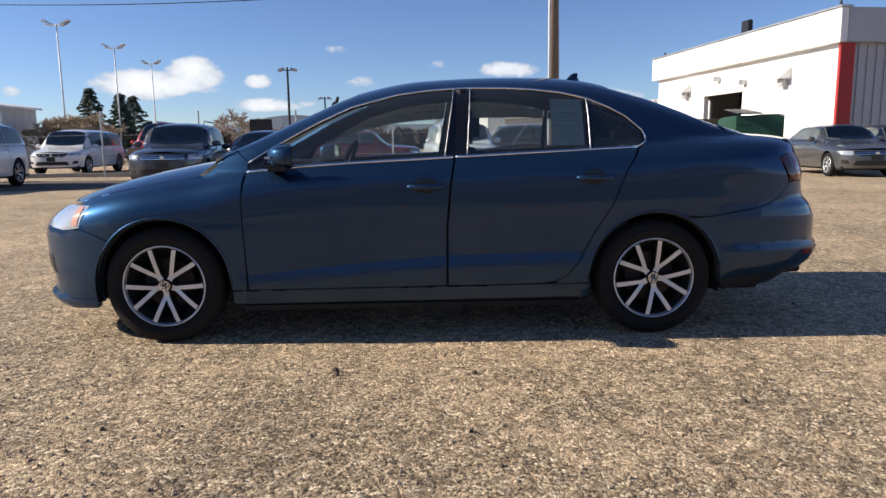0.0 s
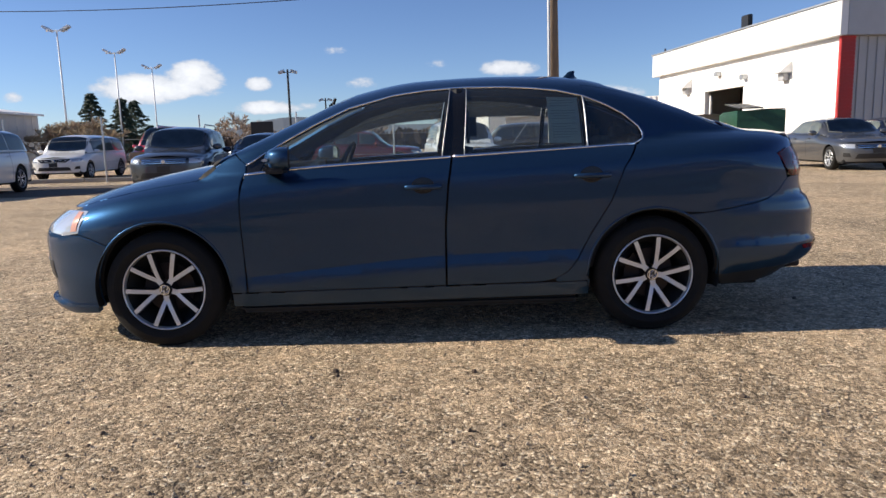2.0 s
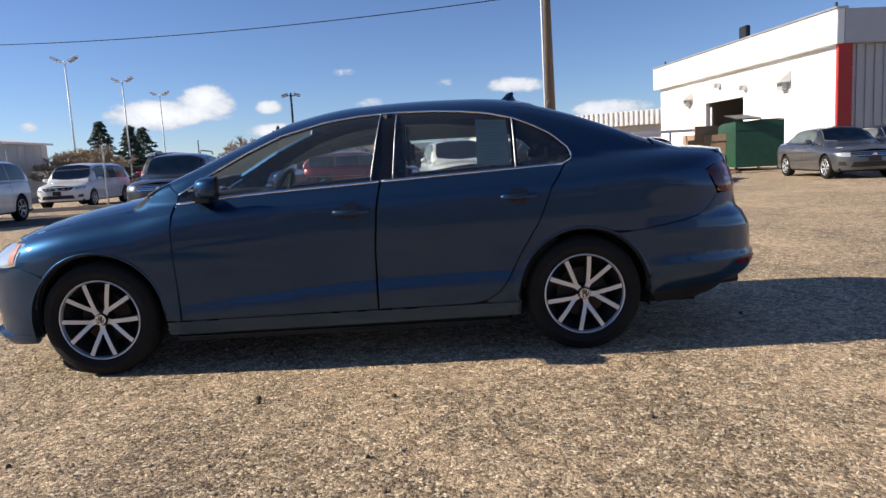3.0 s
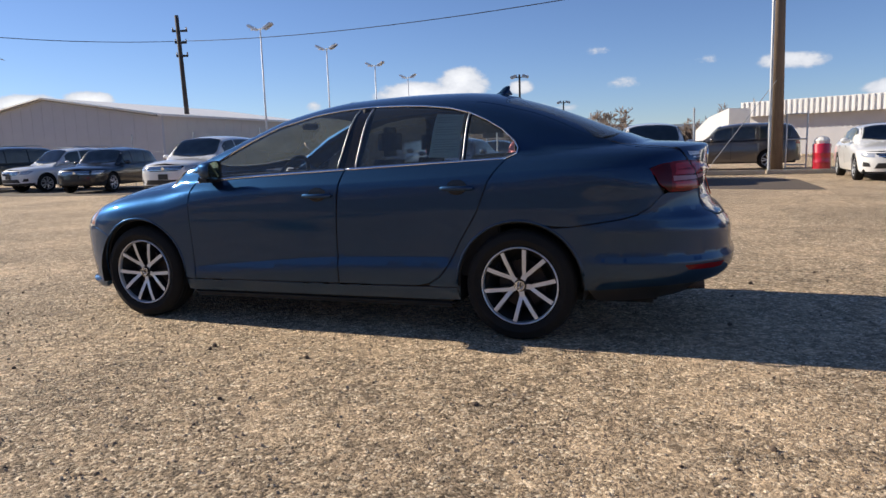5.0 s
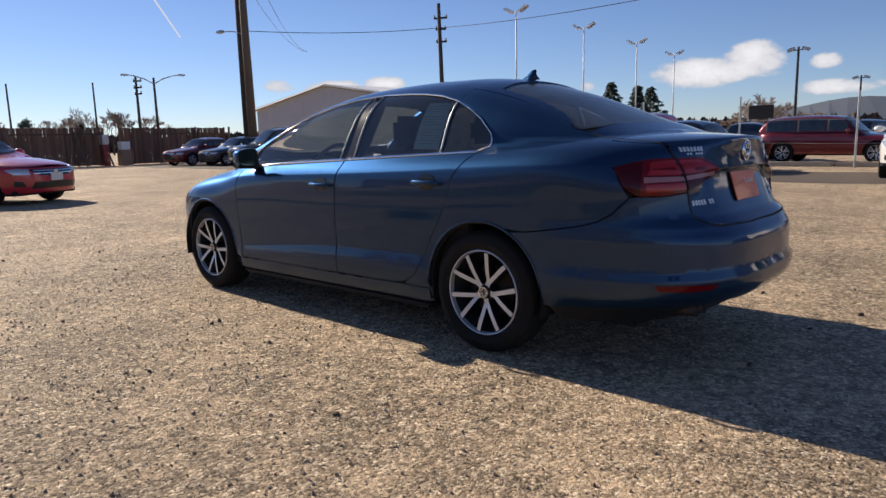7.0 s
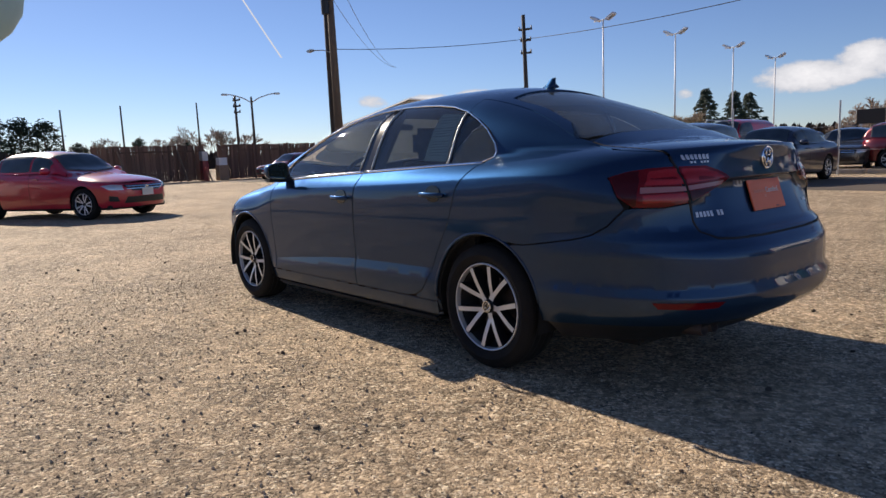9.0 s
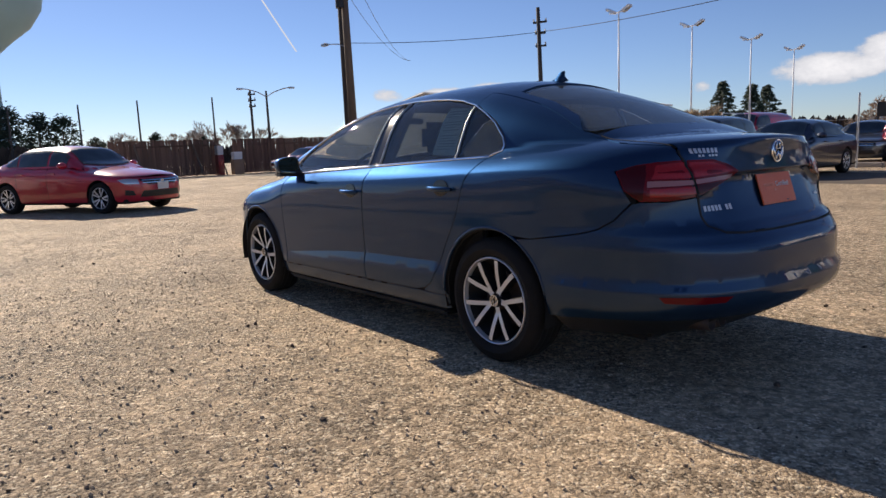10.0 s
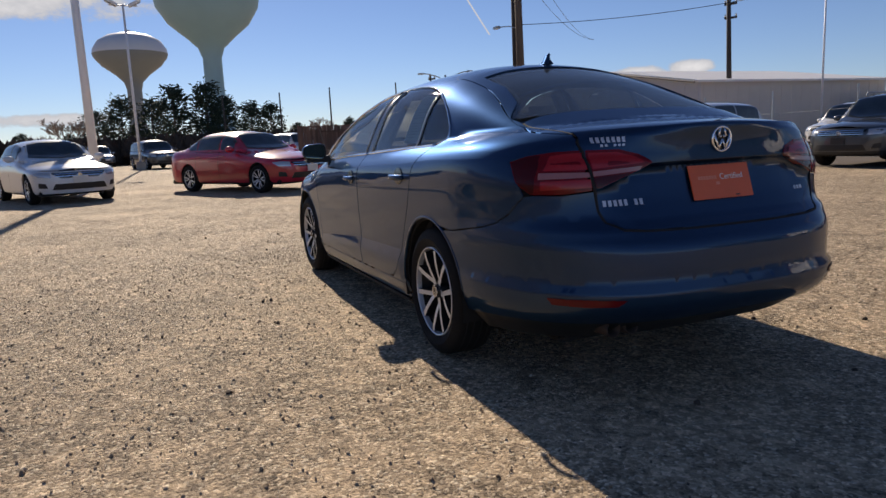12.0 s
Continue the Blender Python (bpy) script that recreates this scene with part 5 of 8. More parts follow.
for mir in (0, 1):
    f_ = mirrored if mir else (lambda q: q)
    a = sheet("taillight", f_(patch(tl_out, HERO.wrap, 0.025, 0.003, skirt=0.02, lift=0.004)), REDLENS, car, "red wraparound taillight")
    for lens in (hi_out, low_out):
        sheet("bright_lens", f_(patch(lens, HERO.wrap, 0.025, 0.0, skirt=0.002, lift=0.0055)), REDBRIGHT, a)
    sheet("lens_strip", f_(patch(st_out, HERO.wrap, 0.025, 0.0, skirt=0.003, lift=0.006)), PINKLENS, a)
    sheet("dark_lens", f_(patch(shrunk(dk_out, 0.006), HERO.wrap, 0.025, 0.0, skirt=0.002, lift=0.0055)), REDDARK, a)
    b = sheet("lid_light", f_(patch(tl_in, HERO.wrap, 0.025, 0.003, skirt=0.02, lift=0.004)), REDLENS, lid, "red taillight in the boot lid")
    sheet("bright_lens", f_(patch(hi_in, HERO.wrap, 0.025, 0.0, skirt=0.002, lift=0.0055)), REDBRIGHT, b)
    sheet("lens_strip", f_(patch(st_in, HERO.wrap, 0.025, 0.0, skirt=0.003, lift=0.006)), PINKLENS, b)
    sheet("dark_lens", f_(patch(lo_in, HERO.wrap, 0.025, 0.0, skirt=0.002, lift=0.0055)), REDDARK, b)

# rear bumper
rb = [HERO.sx(x, z) for x, z in arc(RX, AZ, ARCH_R, -3, 64)[:-1]] + [HERO.sx(1.52, 0.640)] + [HERO.sx(x + 0.002, z - 0.003) for x, z in bump_seam] + [HERO.sx(2.11, 0.823), HERO.sy(-0.68, 0.821), HERO.sy(-0.577, 0.833), HERO.sy(-0.572, 0.765), HERO.sy(-0.552, 0.718), HERO.sy(-0.505, 0.687), HERO.sy(-0.42, 0.680), HERO.sy(0.0, 0.676)] + \
    [HERO.sy(0.0, 0.345), HERO.sy(-0.5, 0.340), HERO.sx(2.25, 0.334), HERO.sx(2.0, 0.322), HERO.sx(1.75, 0.300)]
pt = patch(rb, HERO.wrap, 0.026, 0.0, lines=TAIL_LINES)
bump = sheet("rear_bumper", join(pt, mirrored(pt)), BLUE, car)
dif = [HERO.sx(1.70, 0.30), HERO.sx(2.0, 0.324), HERO.sx(2.25, 0.336), HERO.sy(-0.5, 0.342), HERO.sy(0.0, 0.347), HERO.sy(0.0, 0.25), HERO.sy(-0.5, 0.245), HERO.sx(2.1, 0.235), HERO.sx(1.75, 0.22)]
pt = patch(dif, HERO.wrap, 0.04, 0.0, lift=-0.012)
sheet("bumper_valance", join(pt, mirrored(pt)), BLACK, car)
for mir in (0, 1):
    f_ = mirrored if mir else (lambda q: q)
    rf = [HERO.sy(-0.752, 0.440), HERO.sy(-0.64, 0.440), HERO.sy(-0.53, 0.438), HERO.sy(-0.56, 0.415), HERO.sy(-0.64, 0.412), HERO.sy(-0.738, 0.416)]
    sheet("rear_reflector", f_(patch(rf, HERO.wrap, 0.025, 0.0, skirt=0.004, lift=0.005)), REDLENS, bump, "low red reflector")
# inner shell, wells, floor
def inner(x, z):
    P, N = HERO.side(x, z)
    return P - N * 0.022, N


for mir in (0, 1):
    f_ = mirrored if mir else (lambda q: q)
    poly = [(-1.86, 0.26), (-1.70, 0.26)] + arc(FX, AZ, ARCH_R - 0.01, 195, -12)[1:-1] + [(-0.96, 0.22), (0.96, 0.22)] + arc(RX, AZ, ARCH_R - 0.01, 192, -12)[1:-1] + [(1.70, 0.33), (2.1, 0.36), (2.1, 0.94), (1.8, 0.97), (1.3, 0.99), (0.2, 0.955), (-0.85, 0.89), (-1.3, 0.82), (-1.9, 0.70)]
    sheet("inner_side", f_(patch(poly, inner, 0.07, 0.0, skirt=0.0)), DARK, car)
    sg = -1 if not mir else 1
    for cx in (FX, RX):
        bm = bmesh.new()
        pts = arc(cx, AZ, ARCH_R + 0.004, -14, 194, 26)
        ra = [bm.verts.new((x, sg * 0.868, z)) for x, z in pts]
        rbv = [bm.verts.new((x, sg * 0.58, z)) for x, z in pts]
        for k in range(len(pts) - 1):
            bm.faces.new((ra[k], ra[k + 1], rbv[k + 1], rbv[k]))
        bm.faces.new(rbv)
        part("wheel_well", bm, DARK, car)
part("floor_pan", box(-1.72, -0.60, 0.19, 2.05, 0.60, 0.26, 0.02), DARK, car)
# wide low tray, added to block light and deepen the shade underneath
part("underbody_tray", box(-0.93, -0.835, 0.165, 0.93, 0.835, 0.215, 0.02), DARK, car)
bm = bmesh.new()
bm_box(bm, 1.75, -0.42, 0.265, 2.1, 0.42, 0.38, 0.05)
part("rear_silencer", bm, DARK, car)
for k in (0, 1):
    tip = part("exhaust_tip", lathe([(0.026, 0.0), (0.033, 0.0), (0.033, 0.15), (0.028, 0.15), (0.028, 0.02)], 20), STEEL, car, "", True)
    tip.matrix_local = pose(2.15, -0.52 + 0.085 * k, 0.295, 0, 86, 0)
for x, tr in ((FX, 36), (RX, 26)):
    wheel(car, x, -0.765, turn=tr)
    wheel(car, x, 0.765, face=1, turn=tr)

# mirrors
def mirror_ring(bm, x, k, dy=0.0, dz=0.0, n=28):
    """A rounded oblong across the mirror at x, scaled by k; it narrows towards the tip."""
    ring = []
    for j in range(n):
        a = 2 * math.pi * j / n
        y = math.copysign(abs(math.cos(a)) ** 0.62, math.cos(a))
        z = math.copysign(abs(math.sin(a)) ** 0.66, math.sin(a))
        ring.append(bm.verts.new((x - 0.014 * y, -0.944 + dy + 0.090 * k * y, 1.000 + dz + (0.059 + 0.008 * y) * k * z)))
    return ring


def mirror_loft(rows, cap0=False, cap1=False):
    bm = bmesh.new()
    rings = [mirror_ring(bm, *r) for r in rows]
    for a, b in zip(rings[:-1], rings[1:]):
        for j in range(len(a)):
            bm.faces.new((a[j], a[(j + 1) % len(a)], b[(j + 1) % len(a)], b[j]))
    if cap0:
        bm.faces.new(rings[0])
    if cap1:
        bm.faces.new(rings[-1])
    bmesh.ops.recalc_face_normals(bm, faces=bm.faces)
    return bm


for mir in (0, 1):
    bm = mirror_loft([(-0.600, 0.97), (-0.606, 1.0), (-0.640, 0.99), (-0.672, 0.93, 0.004), (-0.697, 0.80, 0.010), (-0.712, 0.58, 0.016), (-0.718, 0.30, 0.020)], cap1=True)
    if mir:
        flip_y(bm)
    mr = part("door_mirror", bm, BLUE, car, "blue door mirror with black base", True)
    bm = mirror_loft([(-0.600, 0.97), (-0.5965, 0.95), (-0.600, 0.91), (-0.625, 0.89)], cap1=True)
    if mir:
        flip_y(bm)
    part("mirror_rim", bm, BLACK, mr, smooth=True)
    bm = bmesh.new()
    bm_box(bm, -0.695, -1.010, 0.926, -0.612, -0.86, 0.952, 0.010)
    bm_box(bm, -0.75, -0.90, 0.920, -0.66, -0.80, 0.968, 0.015)
    if mir:
        flip_y(bm)
    part("mirror_base", bm, BLACK, mr)
    bm = mirror_loft([(-0.612, 0.90), (-0.607, 0.89)], True, True)
    if mir:
        flip_y(bm)
    part("mirror_glass", bm, plain("mirror_glass", (0.27, 0.36, 0.30), 0.03, 1.0), mr)
    bm = bmesh.new()
    bm_box(bm, -0.722, -1.015, 0.988, -0.690, -0.92, 1.000, 0.004)
    if mir:
        flip_y(bm)
    part("mirror_lamp", bm, CLEAR, mr)
    # door handles: the cup's dark hollow painted as a flat black ellipse, and grip
    for x0, z0, d in ((0.0, 0.832, "front"), (0.895, 0.866, "rear")):
        cup = [(x0 + 0.085 + 0.060 * math.cos(a), z0 + 0.006 + 0.043 * math.sin(a)) for a in np.linspace(0, 2 * math.pi, 22)[:-1]]
        pt = patch(cup, S, 0.02, 0.0, skirt=0.004, lift=0.0045)
        hc = sheet("handle_cup", mirrored(pt) if mir else pt, GLOSSBLACK, car)
        Pq, Nq = S(np.linspace(x0 - 0.012, x0 + 0.185, 12), np.full(12, z0))
        bm = bmesh.new()
        prev = None
        for k, (p, n_) in enumerate(zip(Pq, Nq)):
            t = k / 11
            lift = 0.010 + 0.026 * math.sin(math.pi * min(max(t, 0.02), 0.98)) ** 0.6
            hh = 0.014 if 0.05 < t < 0.95 else 0.008
            ring = []
            for a in np.linspace(0, 2 * math.pi, 11)[:-1]:
                ring.append(bm.verts.new(Vector(p) + Vector(n_) * (lift + 0.009 * math.cos(a)) + Vector((0, 0, hh * math.sin(a)))))
            if prev:
                for j in range(10):
                    bm.faces.new((prev[j], prev[(j + 1) % 10], ring[(j + 1) % 10], ring[j]))
            else:
                bm.faces.new(ring)
            prev = ring
        bm.faces.new(prev)
        bmesh.ops.recalc_face_normals(bm, faces=bm.faces)
        if mir:
            flip_y(bm)
        part("door_handle", bm, BLUE, car, "", True)

# roof aerial fin
bm = bmesh.new()
fin = [(0.93, 1.425), (1.0, 1.450), (1.040, 1.488), (1.080, 1.492), (1.072, 1.462), (1.095, 1.432)]
for s_ in (0,):
    fa = [bm.verts.new((x, -0.022 * (1.0 if z < 1.45 else 0.35), z)) for x, z in fin]
    fb_ = [bm.verts.new((x, 0.022 * (1.0 if z < 1.45 else 0.35), z)) for x, z in fin]
    bm.faces.new(fa), bm.faces.new(fb_[::-1])
    for k in range(len(fin)):
        bm.faces.new((fa[k], fa[(k + 1) % len(fin)], fb_[(k + 1) % len(fin)], fb_[k]))
bmesh.ops.recalc_face_normals(bm, faces=bm.faces)
bmesh.ops.bevel(bm, geom=bm.edges[:], offset=0.006, segments=2, affect="EDGES")
part("aerial_fin", bm, BLUE, car, "small roof aerial fin", True)

# dark trim on the inside of the pillars
for mir in (0, 1):
    pt = patch(rail, inner, 0.05, 0.0, skirt=0.0)
    sheet("pillar_trim", mirrored(pt) if mir else pt, SEAT, car)

# cabin
def seat(parent, x, y, w):
    bm = bmesh.new()
    bm_box(bm, x - 0.26, y - w / 2, 0.42, x + 0.26, y + w / 2, 0.60, 0.05)
    part("seat_cushion", bm, SEAT, parent, smooth=True)
    bm = bmesh.new()
    bm_box(bm, -0.07, -w / 2, 0.0, 0.07, w / 2, 0.53, 0.05, Matrix.Translation((x + 0.25, y, 0.52)) @ Matrix.Rotation(radians(15), 4, "Y"))
    part("seat_back", bm, SEAT, parent, smooth=True)


for y in (-0.38, 0.38):
    seat(car, -0.03, y, 0.50)
    bm = bmesh.new()
    bm_box(bm, 0.315, y - 0.13, 1.05, 0.405, y + 0.13, 1.24, 0.04)
    part("headrest", bm, SEAT, car, smooth=True)
    bm = bmesh.new()
    bm_box(bm, 1.22, y - 0.13, 1.03, 1.31, y + 0.13, 1.16, 0.035)
    part("headrest", bm, SEAT, car, smooth=True)
bm = bmesh.new()
bm_box(bm, 0.65, -0.66, 0.40, 1.15, 0.66, 0.58, 0.05)
bm_box(bm, -0.07, -0.64, 0.0, 0.07, 0.64, 0.58, 0.05, Matrix.Translation((1.10, 0, 0.52)) @ Matrix.Rotation(radians(18), 4, "Y"))
part("rear_bench", bm, SEAT, car, smooth=True)
part("parcel_shelf", box(1.25, -0.66, 0.985, 1.72, 0.66, 1.005, 0.006), SEAT, car)
bm = bmesh.new()
bm_box(bm, -1.0, -0.70, 0.62, -0.58, 0.70, 0.955, 0.06)
part("dashboard", bm, BLACK, car, smooth=True)
bm = bmesh.new()
bmesh.ops.create_circle(bm, segments=24, radius=0.185)
pts_ = [Vector((-0.40, -0.38, 0.90)) + Matrix.Rotation(radians(-65), 3, "Y") @ v.co.copy() for v in bm.verts]
bm.clear()
bm_path(bm, pts_ + [pts_[0]], 0.014, 8)
bm_tube(bm, (-0.40, -0.38, 0.90), (-0.62, -0.38, 0.80), 0.03, n=10)
bm_box(bm, -0.43, -0.55, 0.885, -0.39, -0.21, 0.915, 0.008)
part("steering_wheel", bm, BLACK, car, smooth=True)
for mir in (-1, 1):
    part("door_trim", box(-0.80, mir * 0.77 - 0.02, 0.35, 1.20, mir * 0.77 + 0.02, 0.945, 0.01), SEAT, car)
    bm = bmesh.new()
    bm_box(bm, 0.20, mir * 0.70 - 0.02, 0.9, 0.33, mir * 0.70 + 0.02, 1.0, 0.005)
    bm_tube(bm, (0.26, mir * 0.745, 0.95), (0.295, mir * 0.545, 1.335), 0.04, n=8)
    part("b_pillar_inner", bm, SEAT, car)
bm = bmesh.new()
bm_box(bm, -0.50, -0.055, 1.265, -0.47, 0.155, 1.325, 0.01)
bm_tube(bm, (-0.49, 0.05, 1.31), (-0.47, 0.05, 1.36), 0.01, n=8)
part("rear_view_mirror", bm, BLACK, car)
hl_ = both([(-0.30, 0.0), (-0.28, 0.35), (-0.25, edge_y(-0.25) - 0.06)] + [(x, edge_y(x) - 0.035) for x in np.linspace(-0.1, 1.1, 10)] + [(1.12, 0.30), (1.12, 0.0)])
sheet("headliner", patch(hl_, T, 0.08, 0.0, skirt=0.0, lift=-0.03), plain("headliner_cloth", (0.10, 0.097, 0.09), 0.9, vary=0.1), car)

# paper sheet in the rear side window
stk = [(0.775, 1.045), (0.955, 1.040), (0.955, 1.292), (0.785, 1.302)]
pp = sheet("window_sheet", patch(stk, S, 0.05, 0.0, skirt=0.001, lift=-0.0095), PAPER, car, "pale printed sheet inside the rear side window")
rows_ = []
for k in range(15):
    if k in (3, 8):
        continue
    z = 1.275 - k * 0.0145
    rows_.append(patch([(0.80, z), (0.80 + (0.10 if k % 4 == 2 else 0.135), z), (0.80 + (0.10 if k % 4 == 2 else 0.135), z + 0.004), (0.80, z + 0.004)], S, 0.05, 0.0, skirt=0.0, lift=-0.0085))
sheet("print_lines", join(*rows_), INK, pp)

# ---- the other vehicles ----
PLATE_D = plain("dark_plate", (0.02, 0.02, 0.022), 0.4)
PLATE_W = plain("pale_plate", (0.72, 0.70, 0.66), 0.5)
HEADLAMP = plain("far_headlamp", (0.50, 0.52, 0.55), 0.12, 0.4, 1.0)
PAINTS = {}


def paint(name, col, metal=0.3):
    if name not in PAINTS:
        PAINTS[name] = plain(name + "_car_paint", col, 0.3, metal, 1.0, flakes=0.12)
    return PAINTS[name]


def vehicle(name, m, body, label, kind="suv", L=4.7, W=1.84, H=1.67, wb=2.79, fo=0.90, hood=1.03, belt=1.05, R=0.345, grille="bars", plate=PLATE_D, style="five", group="", fine=False, rails=False):
    """A parked vehicle, nose towards its own -x. Kinds: sedan, suv, van, cargo."""
    t = thing(name, m, label, "car" if kind in ("sedan", "suv") else "van", group)
    x0 = -(wb / 2 + fo)
    x1 = x0 + L
    hw = W / 2
    cowl = {"sedan": -wb / 2 + 0.48, "suv": -wb / 2 + 0.45, "van": -wb / 2 + 0.10, "cargo": -wb / 2 + 0.05}[kind]
    nose = hood - {"sedan": 0.19, "suv": 0.13, "van": 0.17, "cargo": 0.12}[kind]
    roof_s = cowl + (H - hood) * (1.45 if kind == "sedan" else 1.15 if kind == "suv" else 0.95)
    top = [(x0 - 0.1, nose - 0.25), (x0 + 0.10, nose - 0.02), (x0 + 0.45, nose + 0.06), (cowl, hood), (cowl + 0.4, belt + 0.10)]
    if kind == "sedan":
        top += [(x1 - 1.3, belt + 0.11), (x1 - 0.7, belt + 0.10), (x1 + 0.05, belt + 0.06)]
        roof = [(cowl - 0.12, hood - 0.02), (cowl + 0.15, hood + 0.09), (roof_s - 0.1, H - 0.07), (roof_s + 0.45, H), (roof_s + 1.15, H - 0.02), (x1 - 1.25, H - 0.17), (x1 - 0.75, belt + 0.16), (x1 - 0.45, belt + 0.08)]
        bw = [(cowl - 0.12, hw * 0.80), (cowl + 0.3, hw * 0.92), (0.5, hw * 0.94), (x1 - 1.2, hw * 0.88), (x1 - 0.45, hw * 0.62)]
        rear = [(0.2, x1 - 0.12), (0.4, x1), (0.62, x1), (0.75, x1 - 0.06), (belt, x1 - 0.08), (belt + 0.1, x1 - 0.06)]
    else:
        top += [(x1 - 0.6, belt + 0.12), (x1 + 0.05, belt + 0.10)]
        rr = 0.42 if kind == "suv" else 0.28
        roof = [(cowl - 0.12, hood - 0.02), (cowl + 0.12, hood + 0.09), (roof_s - 0.1, H - 0.09), (roof_s + 0.5, H - 0.01), (0.6, H), (x1 - rr - 0.3, H - 0.04), (x1 - rr, H - 0.10), (x1 - 0.18, belt + 0.2), (x1 - 0.06, belt - 0.05)]
        bw = [(cowl - 0.12, hw * 0.80), (cowl + 0.3, hw * 0.92), (0.5, hw * 0.95), (x1 - 0.7, hw * 0.90), (x1 - 0.06, hw * 0.80)]
        rear = [(0.2, x1 - 0.12), (0.45, x1), (0.7, x1), (belt, x1 - 0.05), (belt + 0.1, x1 - 0.07)]
    front = [(0.15, x0 + 0.10), (0.25, x0 + 0.03), (0.45, x0), (nose - 0.18, x0 + 0.01), (nose - 0.06, x0 + 0.06), (nose + 0.06, x0 + 0.20)]
    sh = Shape(wide=[(x0, hw * 0.95), (x0 + 0.7, hw * 0.99), (0, hw), (x1 - 0.6, hw * 0.985), (x1, hw * 0.95)],
               sect=[(0.15, 0.92), (0.30, 0.965), (0.45, 0.985), (0.7, 1.0), (0.85, 0.99), (belt, 0.955), (belt + 0.3, 0.93)],
               top=top, power=[(x0, 6.5), (cowl, 8.0), (cowl + 0.5, 10.0), (x1, 12.0)], roof=roof, belt_w=bw, rear=rear, front=front,
               xa=x1 - 0.75, xf=x0 + 0.72, pr=3.0, pf=2.9, zb=belt - 0.05, tum=0.42 if kind == "sedan" else 0.26, ng=7.0 if kind == "sedan" else 10.0, zmid=0.5)
    ar, fx, rx = R + 0.045, -wb / 2, wb / 2
    bz = 0.24 if kind == "sedan" else 0.30
    z_edge = spline([(x0 + 0.12, nose - 0.07), (x0 + 0.5, nose - 0.03), (cowl - 0.05, hood - 0.09), (cowl + 0.18, belt - 0.01), (0.2, belt + 0.01), (x1 - 0.3, belt + 0.02), (x1, belt + 0.02)])
    # lower body: from the nose's middle round the side to the tail's middle
    def arch(cx):
        return [sh.sx(x, z) for x, z in arc(cx, R + 0.01, ar, 186, -6, 14)]
    low = [sh.sy(0.0, bz, -1), sh.sy(-0.5, bz, -1), sh.sx(fx - ar - 0.06, bz)] + arch(fx) + [(fx + ar + 0.02, bz), (rx - ar - 0.02, bz)] + arch(rx) + [sh.sx(rx + ar + 0.05, bz), sh.sy(-0.5, bz + 0.04), sh.sy(0.0, bz + 0.04)]
    zr = belt + 0.02
    low += [sh.sy(0.0, zr), sh.sy(-0.4, zr), sh.sx(x1 - 0.3, zr)] + [sh.sx(x, float(z_edge(x))) for x in np.linspace(x1 - 0.5, x0 + 0.30, 16)] + [sh.sy(-0.45, nose - 0.07, -1), sh.sy(0.0, nose - 0.07, -1)]
    stp = 0.07 if fine else 0.10
    a = patch(low, sh.wrap, stp, 0.0, skirt=0.02)
    # cabin side
    zr_f = lambda x: sh.zb + 0.86 * (sh.roof(x) - sh.zb)
    c0, c1 = cowl + 0.02, (x1 - 0.80 if kind == "sedan" else x1 - 0.13)
    xs = np.linspace(c0, c1, 18)
    cab = [(x, float(z_edge(x)) - 0.01) for x in xs] + [(x, max(float(zr_f(x)), float(z_edge(x)))) for x in xs[::-1]]
    b = patch(cab, sh.side, stp, 0.0, skirt=0.0)
    # top skin
    def yb(x):
        z = float(zr_f(x)) if c0 < x < c1 and float(zr_f(x)) > float(z_edge(x)) else float(z_edge(x))
        return max(float(sh.half(np.array([x]), np.array([z]))[0]), 0.05)
    xt = np.linspace(x0 + 0.30, x1 - 0.12, 30)
    line = [(x0 + 0.10, 0.0), (x0 + 0.11, hw * 0.35), (x0 + 0.17, hw * 0.6)] + [(x, yb(x)) for x in xt] + [(x1 - 0.09, 0.0)]
    c = patch(both(line), sh.top_chart, stp * 1.1, 0.0, skirt=0.0)
    sheet("body", join(a, mirrored(a), b, mirrored(b), c), body, t)
    # glass, over opaque grey sheets that stand in for the shaded cabin
    def ytop(x, k):
        return max(yb(x) - k, 0.1)
    ws = both([(cowl - 0.02, 0.0), (cowl + 0.02, 0.35 * hw), (cowl + 0.13, 0.70 * hw), (cowl + 0.25, ytop(cowl + 0.25, 0.02)), (roof_s - 0.12, ytop(roof_s - 0.12, 0.04)), (roof_s - 0.10, 0.3), (roof_s - 0.12, 0.0)])
    sheet("windshield", patch(ws, sh.top_chart, 0.08, 0.0, skirt=0.0, lift=0.024), GLASSFAR, t)
    sheet("interior_shade", patch(ws, sh.top_chart, 0.08, 0.0, skirt=0.02, lift=0.016), CABIN_SHADE, t)
    gx = [cowl + 0.42, 0.05, 0.12, 0.98, 1.05, (x1 - 1.05 if kind == "sedan" else x1 - 0.42)]
    if kind == "cargo":
        gx = gx[:2]
    for k in range(0, len(gx), 2):
        if gx[k + 1] - gx[k] < 0.12:
            continue
        xx = np.linspace(gx[k], gx[k + 1], 7)
        lo = [(x, float(z_edge(x)) + 0.03) for x in xx]
        hi = [(x, max(float(zr_f(x)) - 0.035, float(z_edge(x)) + 0.04)) for x in xx[::-1]]
        pt = patch(lo + hi, sh.side, 0.09, 0.0, skirt=0.0, lift=0.014)
        for f_ in (lambda q: q, mirrored):
            sheet("side_window", f_(pt), GLASSFAR, t)
        pt = patch(lo + hi, sh.side, 0.09, 0.0, skirt=0.012, lift=0.009)
        for f_ in (lambda q: q, mirrored):
            sheet("window_shade", f_(pt), CABIN_SHADE, t)
